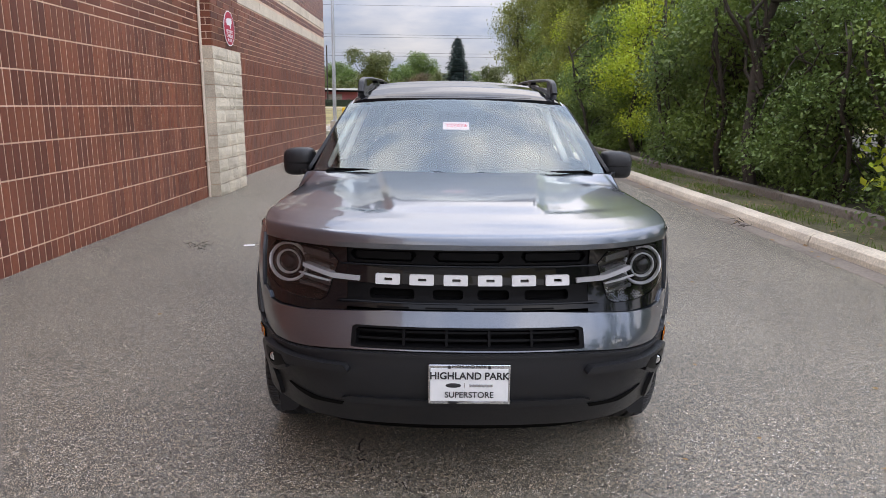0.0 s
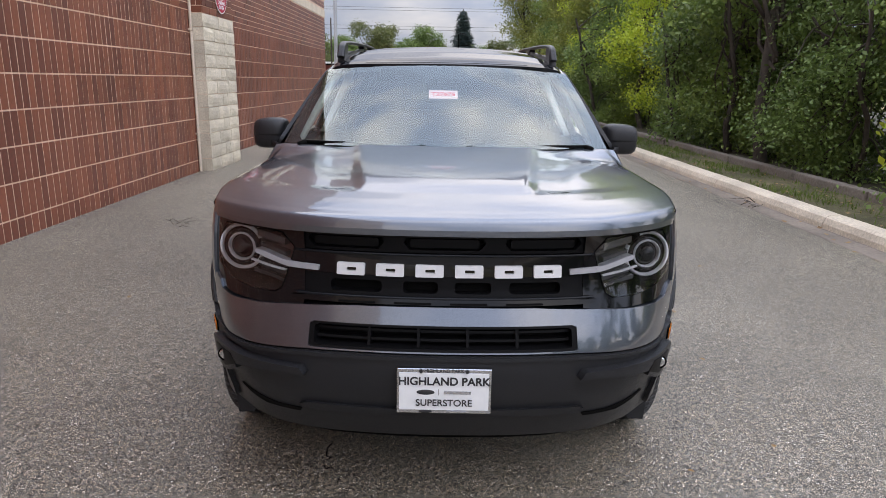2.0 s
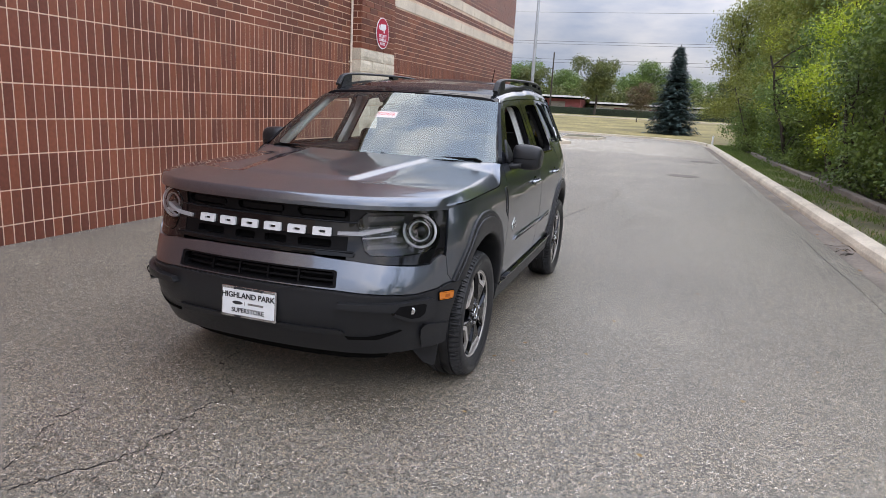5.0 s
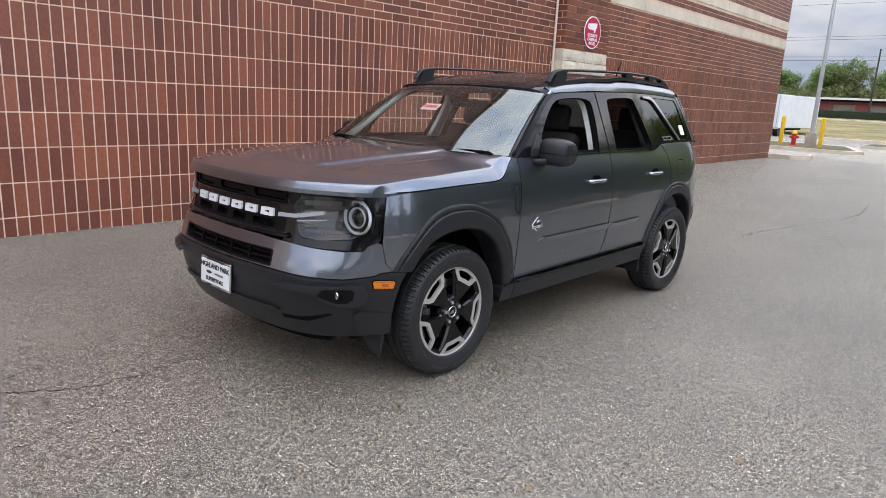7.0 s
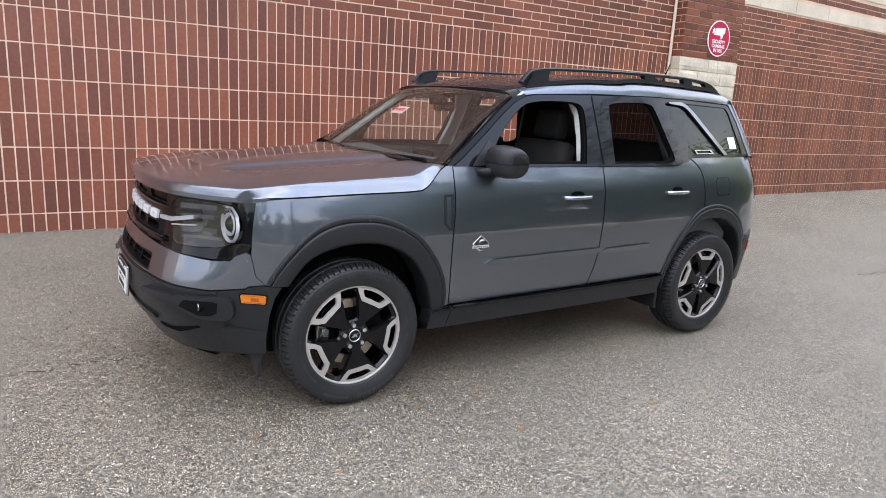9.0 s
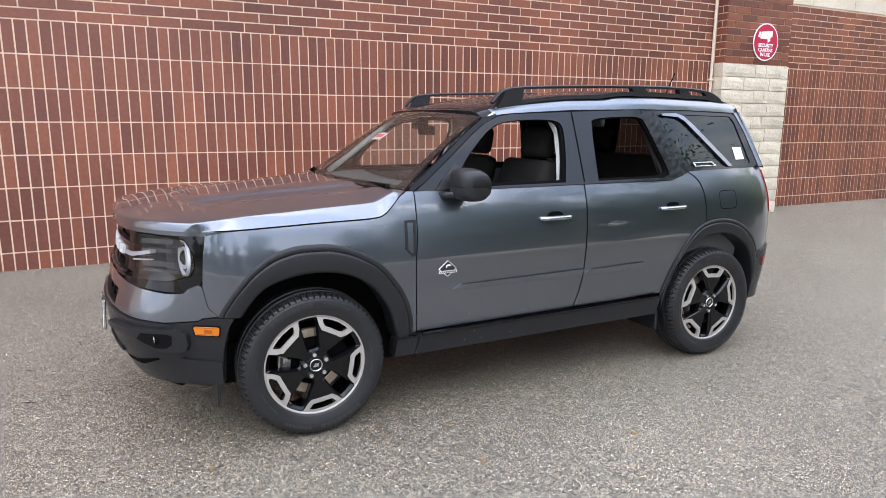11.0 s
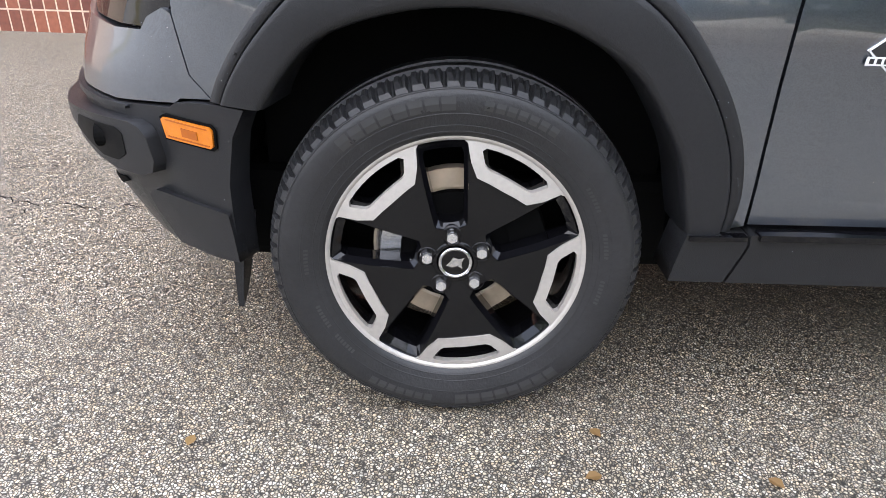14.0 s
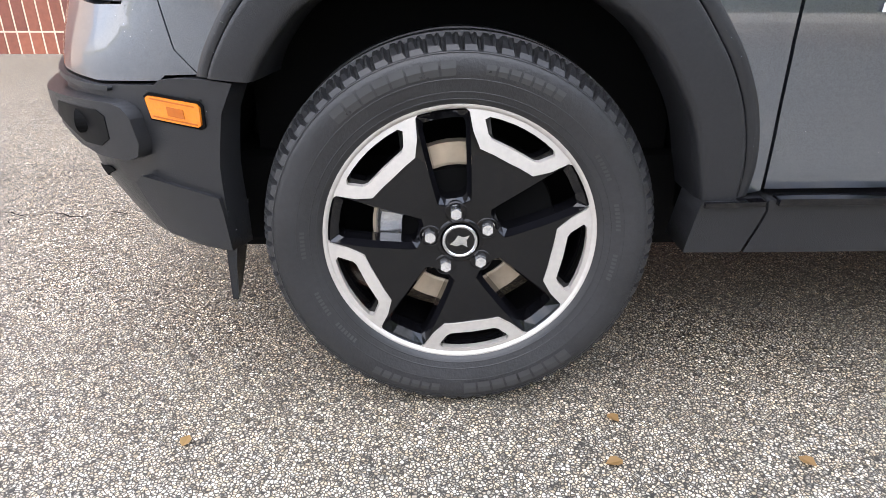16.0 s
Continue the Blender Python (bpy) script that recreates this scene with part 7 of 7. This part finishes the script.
xx = np.array([kerb_x(v) for v in yy]) + np.where(rng.uniform(size=n) < 0.2, rng.uniform(-0.3, 0.0, n), rng.uniform(0.25, 1.6, n))
zz = np.where(xx < np.array([kerb_x(v) for v in yy]) + 0.1, 0.012, 0.165)
a = rng.uniform(0, 6.28, n)
L = rng.uniform(0.03, 0.075, n)
d = np.stack([np.cos(a), np.sin(a), rng.uniform(-0.2, 0.3, n)], 1) * L[:, None]
s_ = np.stack([-np.sin(a), np.cos(a), rng.uniform(-0.2, 0.2, n)], 1) * L[:, None] * 0.35
c = np.stack([xx, yy, zz], 1)
v = np.stack([c, c + d * 0.5 + s_, c + d, c + d * 0.5 - s_], 1)
fl = new("leaf_litter", raw_mesh("leaf_litter", v.reshape(-1, 3), np.arange(4 * n).reshape(n, 4), M_leaf_dry))
tagged(fl, "brown and yellow leaves along the kerb", "leaves", kind="stuff")


def fallen_leaf(x, y, turn, s):
    bm = bmesh.new()
    vs = [bm.verts.new((s * a, s * b, 0.004 + s * c)) for a, b, c in ((0, 0, 0), (0.25, 0.3, 0.10), (0.55, 0.36, 0.16), (1.0, 0.0, 0.06), (0.55, -0.34, 0.12), (0.25, -0.3, 0.08))]
    bm.faces.new((vs[0], vs[1], vs[2], vs[3]))
    bm.faces.new((vs[0], vs[3], vs[4], vs[5]))
    ob = part("fallen_leaf", bm, M_leaf_dry, None, m=pose(x, y, 0, 0, 0, turn))
    tagged(ob, "small curled yellow-brown leaf on the asphalt", "leaf", "leaves on the asphalt")


rng = np.random.default_rng(3)
for x, y in ((0.944, 0.298), (1.076, 0.296), (1.07, 0.62), (1.03, -0.52), (1.45, -0.30), (1.5, 0.6), (1.9, -0.6), (2.4, 0.3), (1.6, 1.4), (2.9, 1.0), (2.2, 2.6), (0.4, -2.2), (-1.2, -1.4), (3.2, -1.0), (1.2, -1.9), (2.7, 3.9), (3.4, 5.2), (-2.2, 1.5), (3.0, 7.4), (1.8, 5.6)):
    fallen_leaf(x, y, rng.uniform(0, 360), rng.uniform(0.028, 0.045))
n = 2600
yy = rng.uniform(-3, 9, n)
xx = WALL_X + 0.02 + np.abs(rng.normal(size=n)) * 0.16
sz = rng.uniform(0.004, 0.013, n)
c = np.stack([xx, yy, sz * 0.4], 1)
oct_ = np.array([(1, 0, 0), (0, 1, 0), (-1, 0, 0), (0, -1, 0)], float)
v = np.concatenate([c[:, None] + oct_[None] * sz[:, None, None] * rng.uniform(0.6, 1.2, (n, 4, 1)), c[:, None] + np.array([[(0.1, 0, 0.7), (0, 0.1, 0.75), (-0.1, 0, 0.7), (0, -0.1, 0.65)]]) * sz[:, None, None]], 1)
k8 = np.arange(n)[:, None] * 8
quads = np.concatenate([k8 + np.array([[i, (i + 1) % 4, 4 + (i + 1) % 4, 4 + i]]) for i in range(4)] + [k8 + np.array([[4, 5, 6, 7]])])
grit = new("grit", raw_mesh("grit", v.reshape(-1, 3), quads, M_border))
tagged(grit, "loose grit along the foot of the brick wall", "gravel", kind="stuff")
litter = part("paper_scrap", box(-0.06, 0.06, -0.035, 0.035, 0.0, 0.004), M_white, None, m=pose(-2.23, 4.03, 0.001, 0, 0, 15))
tagged(litter, "flat white paper scrap on the asphalt", "litter")


def twig(x, y, z, s, seed, label):
    rng = np.random.default_rng(seed)
    bm = bmesh.new()
    for i in range(7):
        p = Vector((rng.normal() * 0.10 * s, rng.normal() * 0.16 * s, 0.015))
        limb(bm, p, p + Vector((rng.normal() * 0.16 * s, rng.normal() * 0.25 * s, abs(rng.normal()) * 0.06 * s)), 0.006 * s, 0.002, rng, 3, 0.3)
    ob = part("twigs", bm, M_bark, None, m=pose(x, y, z))
    tagged(ob, label, "twigs")


twig(-2.75, 3.85, 0, 0.55, 4, "few thin dry twigs on the asphalt")
twig(4.08, 5.6, 0, 0.9, 6, "small heap of dry twigs against the kerb")

# cracks and iron covers in the asphalt
M_crack = surf("dark_crack", (0.018, 0.016, 0.015), 0.95, var=0.1)
M_iron = surf("rusty_iron", (0.17, 0.148, 0.125), 0.7, metal=0.4, var=0.25, scale=5, bump=0.4)


def crack(pts, w, seed):
    rng = np.random.default_rng(seed)
    line = spline(pts, 10)
    bm = bmesh.new()
    prev = None
    for i, (x, y) in enumerate(line):
        x, y = x + rng.normal() * 0.014, y + rng.normal() * 0.014
        k = w * rng.uniform(0.3, 1.2) * (0.3 if i in (0, len(line) - 1) else 1)
        cur = (bm.verts.new((x - k, y + k * 0.4, 0.003)), bm.verts.new((x + k, y - k * 0.4, 0.003)))
        if prev:
            bm.faces.new((prev[0], prev[1], cur[1], cur[0]))
        prev = cur
    part("crack", bm, M_crack, road)


crack([(-0.9, -2.6), (-0.435, -1.967), (-0.30, -1.78), (-0.15, -1.48), (-0.18, -1.05), (-0.143, -0.84), (-0.41, -0.6), (-0.5, -0.3)], 0.0035, 1)
crack([(-0.15, -1.48), (0.02, -1.55), (0.25, -1.9), (0.3, -2.4)], 0.003, 2)
crack([(-0.435, -1.967), (-0.66, -1.5), (-0.75, -1.2), (-1.2, -1.1), (-1.76, -0.95)], 0.003, 3)
crack([(0.42, 5.9), (0.482, 6.483), (0.607, 7.2), (0.695, 7.75), (0.85, 8.4), (0.95, 9.6), (0.8, 11.0)], 0.008, 4)
crack([(0.7, 7.7), (1.1, 7.3), (1.5, 6.2)], 0.006, 5)
crack([(-2.2, 24.5), (0.5, 24.8), (2.4, 24.2), (3.9, 24.6)], 0.05, 6)
crack([(3.72, -4), (3.74, 2), (3.66, 9), (3.6, 16), (3.5, 28)], 0.005, 7)
for x, y, r in ((2.2, 15.6, 0.42), (-0.7, 36.5, 0.4), (3.0, 22.6, 0.5)):
    cover = part("manhole_cover", add_cyl(bmesh.new(), (0, 0, -0.02), (0, 0, 0.006), r, r, 32), M_iron, None, m=pose(x, y, 0))
    tagged(cover, "round rusty iron cover in the asphalt", "manhole cover", "covers in the asphalt")

# ---- pier fittings ----
M_sign_red = surf("crimson_sign_paint", (0.42, 0.012, 0.045), 0.4, var=0.05, grain=0.04)
M_pipe = surf("pale_painted_pipe", (0.62, 0.52, 0.42), 0.6, var=0.1, grain=0.1)
sign = part("security_sign", add_cyl(bmesh.new(), (0, 0, 0), (0.008, 0, 0), 0.295, 0.295, 48), M_white, None, m=pose(PIL_X + 0.001, 8.87, 2.83))
tagged(sign, "round crimson and white security sign on the pier", "sign")
part("sign_field", add_cyl(bmesh.new(), (0.008, 0, 0), (0.010, 0, 0), 0.275, 0.275, 48), M_sign_red, sign)
cambm = bmesh.new()
for pts in (((-0.15, 0.05), (-0.11, 0.16), (0.14, 0.18), (0.14, 0.09), (0.03, 0.05)), ((-0.20, 0.08), (-0.155, 0.065), (-0.125, 0.145), (-0.17, 0.16)), ((0.02, 0.06), (0.10, 0.085), (0.09, 0.02), (0.04, -0.01))):
    f = [cambm.verts.new((0.0115, y, z)) for y, z in pts]
    cambm.faces.new(f)
part("camera_symbol", cambm, M_white, sign)
for i, tx in enumerate(("SECURITY", "CAMERAS", "IN USE")):
    lettering(tx, 0.078, M_white, sign, pose(0.0115, 0.0, -0.055 - 0.072 * i, 90, 0, 90), "sign_lettering", 0.002)
pipe = part("conduit", add_cyl(bmesh.new(), (WALL_X + 0.03, PIL_Y0 - 0.06, 0.0), (WALL_X + 0.03, PIL_Y0 - 0.06, WALL_TOP), 0.022, 0.022, 12), M_pipe)
tagged(pipe, "thin pale pipe running up the brick wall", "pipe")
for z in (0.6, 2.2, 3.8, 5.4, 7.0):
    part("clip", box(WALL_X - 0.005, WALL_X + 0.056, PIL_Y0 - 0.10, PIL_Y0 - 0.02, z, z + 0.03, 0.003), M_pipe, pipe)

# ---- far end of the lot ----
M_yellow = surf("yellow_bollard_paint", (0.80, 0.50, 0.02), 0.45, var=0.08, grain=0.08)
M_hyd = surf("red_hydrant_paint", (0.50, 0.03, 0.035), 0.45, var=0.1, grain=0.08)
M_steel = surf("galvanised_steel", (0.45, 0.47, 0.49), 0.45, metal=0.6, var=0.1, grain=0.08)
M_conc = surf("concrete", (0.42, 0.38, 0.32), 0.9, var=0.15, grain=0.15, bump=0.3)
M_roadf = surf("far_road_concrete", (0.38, 0.38, 0.38), 0.9, var=0.1, grain=0.1)
M_redwall = surf("dark_red_wall", (0.20, 0.055, 0.055), 0.8, var=0.12, grain=0.1)
M_white_wall = surf("off_white_wall", (0.62, 0.61, 0.58), 0.8, var=0.08, grain=0.06)
M_trailer = surf("white_trailer_panel", (0.70, 0.72, 0.74), 0.4, var=0.08, grain=0.05)
M_hedge = leaf_mat("dark_hedge", (0.012, 0.022, 0.010), (0.035, 0.055, 0.020))
for nm, lab, pts in (("island", "kerbed grass island with bollards and hydrant", [(-14, 29.0), (-3.4, 28.3), (-2.9, 29.3), (-4.2, 33.4), (-14, 34.0)]), ("island", "low kerbed grass island at the lot's end", [(-4.4, 36.0), (-2.4, 36.2), (-2.2, 39.5), (-3.8, 40.7), (-4.6, 39)]), ("island", "kerbed concrete pad at the wall's corner", [(-6.0, 22.03), (-3.65, 22.03), (-3.15, 22.5), (-3.5, 24.2), (-6.0, 24.4)])):
    t = part(nm, bmesh.new(), M_kerb)
    bm = bmesh.new()
    f = bm.faces.new([bm.verts.new((x, y, -0.05)) for x, y in pts])
    r = bmesh.ops.extrude_face_region(bm, geom=[f])
    bmesh.ops.translate(bm, verts=[g for g in r["geom"] if isinstance(g, bmesh.types.BMVert)], vec=(0, 0, 0.19))
    bmesh.ops.recalc_face_normals(bm, faces=bm.faces)
    t.data = mesh_of(nm, bm, M_kerb)
    tagged(t, lab, "traffic island", kind="structure")
    cx, cy = sum(p[0] for p in pts) / len(pts), sum(p[1] for p in pts) / len(pts)
    bm = bmesh.new()
    bm.faces.new([bm.verts.new((cx + (x - cx) * 0.93, cy + (y - cy) * 0.90, 0.146)) for x, y in pts])
    part("island_grass", bm, M_soil if pts[0][1] > 25 else M_conc, t)


def bollard(x, y):
    b = part("bollard", add_cyl(bmesh.new(), (0, 0, 0), (0, 0, 1.26), 0.085, 0.085, 20), M_yellow, None, m=pose(x, y, 0.12))
    part("bollard_cap", add_cyl(bmesh.new(), (0, 0, 1.26), (0, 0, 1.30), 0.085, 0.05, 20), M_yellow, b)
    tagged(b, "bright yellow painted steel bollard on the island", "bollard", "yellow bollards")


bollard(-6.5, 30.4)
bollard(-4.85, 30.4)
hyd = part("hydrant", add_cyl(add_cyl(bmesh.new(), (0, 0, 0), (0, 0, 0.52), 0.10, 0.10, 16), (0, 0, 0.0), (0, 0, 0.05), 0.15, 0.15, 16), M_hyd, None, m=pose(-5.95, 30.4, 0.13))
tagged(hyd, "red fire hydrant with a yellow top", "fire hydrant")
part("hydrant_bonnet", add_cyl(add_cyl(bmesh.new(), (0, 0, 0.50), (0, 0, 0.56), 0.13, 0.13, 16), (0, 0, 0.56), (0, 0, 0.68), 0.11, 0.04, 16), M_yellow, hyd)
part("hydrant_outlet", add_cyl(bmesh.new(), (-0.19, 0, 0.38), (0.19, 0, 0.38), 0.055, 0.055, 12), M_hyd, hyd)
part("hydrant_outlet", add_cyl(bmesh.new(), (0, -0.19, 0.36), (0, 0, 0.36), 0.075, 0.075, 12), M_hyd, hyd)
lamp_post = part("street_lamp", add_cyl(bmesh.new(), (0, 0, 0.6), (0, 0, 9.2), 0.095, 0.065, 16), M_steel, None, m=pose(-5.38, 30.9, 0.1))
tagged(lamp_post, "tall galvanised lamp post on a concrete base", "lamp post")
part("lamp_base", add_cyl(bmesh.new(), (0, 0, -0.1), (0, 0, 0.62), 0.25, 0.23, 24), M_conc, lamp_post)
part("base_plate", box(-0.17, 0.17, -0.17, 0.17, 0.62, 0.66, 0.005), M_steel, lamp_post)
part("lamp_head", box(-0.25, 0.25, -0.6, 0.1, 9.15, 9.3, 0.03), M_steel, lamp_post)
post = part("marker_post", add_cyl(bmesh.new(), (0, 0, 0), (0.03, 0, 0.62), 0.05, 0.05, 12), M_white, None, m=pose(3.95, 38.6, 0.0))
tagged(post, "short leaning white marker post beside the kerb", "post")
end_kerb = part("end_kerb", sweep(bmesh.new(), [(3.7, 38.0, 0), (3.55, 40.0, 0), (2.9, 42.8, 0), (0.5, 45.2, 0), (-6, 46.2, 0), (-30, 46.6, 0)], [(-0.1, -0.1), (-0.09, 0.13), (0.09, 0.14), (0.1, -0.1)]), M_kerb)
tagged(end_kerb, "pale concrete kerb at the lot's far end", "kerb", kind="structure")

tr = empty("trailer", (-12.6, 45.0, 0), label="white box trailer parked beyond the building", category="trailer")
part("box_body", box(-1.5, 1.5, 0, 9, 0.55, 2.75, 0.03), M_trailer, tr)
part("rear_frame", box(-1.52, 1.52, -0.03, 0.04, 0.5, 0.62), M_steel, tr)
part("door_bar", add_cyl(bmesh.new(), (1.15, -0.04, 0.6), (1.15, -0.04, 2.7), 0.025, 0.025, 8), M_steel, tr)
part("door_bar", add_cyl(bmesh.new(), (1.38, -0.04, 0.6), (1.38, -0.04, 2.7), 0.025, 0.025, 8), M_steel, tr)
for x in (-1.2, 1.2):
    for yv in (0.9, 1.9):
        part("trailer_wheel", add_cyl(bmesh.new(), (x - 0.15, yv, 0.36), (x + 0.15, yv, 0.36), 0.36, 0.36, 20), M_tyre, tr)
part("chassis", box(-0.5, 0.5, 0.1, 8.8, 0.35, 0.56), M_matte, tr)

far_road = part("far_road", strip(lambda v: -200, lambda v: 200, [88, 95, 102], 1.13, 1.13), M_roadf)
tagged(far_road, "pale grey concrete road beyond the grass", "road", kind="structure")
fk = part("far_kerb", box(-200, 200, 86.6, 87.4, 0.9, 1.16, 0.02), M_kerb)
tagged(fk, "pale concrete kerb along the far road", "kerb", kind="structure")
hb = leaves("hedge", np.random.default_rng(2), [(-30 + 2.2 * i, 108, 1.75, 1.5, 0.7, 0.75) for i in range(20)], 16000, 0.16, M_hedge, 0.25)
hedge = new("hedge", hb)
tagged(hedge, "long dark clipped hedge along the far road", "hedge")
hi = part("hedge_core", box(-31.5, 13, 107.5, 108.5, 1.0, 2.3, 0.05), M_hedge, hedge)


def far_house(name, x0, x1, y0, y1, z0, z1, wall_mat, label, openings):
    h = part(name, box(x0, x1, y0, y1, z0, z1), wall_mat)
    tagged(h, label, "building")
    part("roof", box(x0 - 0.8, x1 + 0.8, y0 - 0.8, y1 + 0.8, z1, z1 + 0.35, 0.04), M_white_wall, h)
    part("roof_edge", box(x0 - 0.84, x1 + 0.84, y0 - 0.84, y0 - 0.78, z1 - 0.25, z1 + 0.05), M_matte, h)
    for a, b in openings:
        d = part("loading_door", box(a, b, y0 - 0.06, y0 + 0.02, z0 + 0.4, z1 - 0.7, 0.01), M_border, h)
        part("door_frame", box(a - 0.12, b + 0.12, y0 - 0.03, y0 + 0.01, z0 + 0.3, z1 - 0.55), M_redwall, d)
    return h


far_house("low_building", -44, -14.8, 118, 134, 1.0, 4.0, M_redwall, "low dark red building with a pale flat roof", [(-25.2, -22.2), (-20.2, -17.4), (-31, -28), (-38, -35)])
far_house("low_building", -12.6, 6, 121, 134, 1.0, 3.2, M_white_wall, "low off-white building behind the hedge", [(-9, -7), (-3, -1)])
up_pole = part("utility_pole", add_cyl(bmesh.new(), (-18.6, 109.5, 1.0), (-18.6, 109.5, 11), 0.14, 0.10, 10), M_bark)
tagged(up_pole, "wooden utility pole by the far road", "utility pole")
for x in (-139.8, 139.8):
    pl = part("utility_pole", add_cyl(bmesh.new(), (x, 104, -0.5), (x, 104, 18), 0.2, 0.14, 10), M_bark)
    tagged(pl, "tall wooden utility pole carrying power lines", "utility pole", "utility poles")
for z in (10.0, 10.5, 12.8, 13.2, 17.5):
    bm = bmesh.new()
    pts = [(-140 + 14 * i, 104, z - 1.0 + 0.9 * ((i - 10) / 10) ** 2) for i in range(21)]
    sweep(bm, pts, [(0.018, -0.012), (0.0, 0.02), (-0.018, -0.012)])
    w = part("power_line", bm, M_matte)
    tagged(w, "thin dark overhead power line", "cable", "power lines")

# ---- masonry pieces of the long wall ----
blocks("brick", near_cells, M_tile, wall, lambda a, b: -1.4 < a < 2.6 and b < 2.3, "brick_rest", joined_mat=M_tile_far)
blocks("brick", far_cells, M_tile, wall, lambda a, b: False, "brick_rest", joined_mat=M_tile_far)
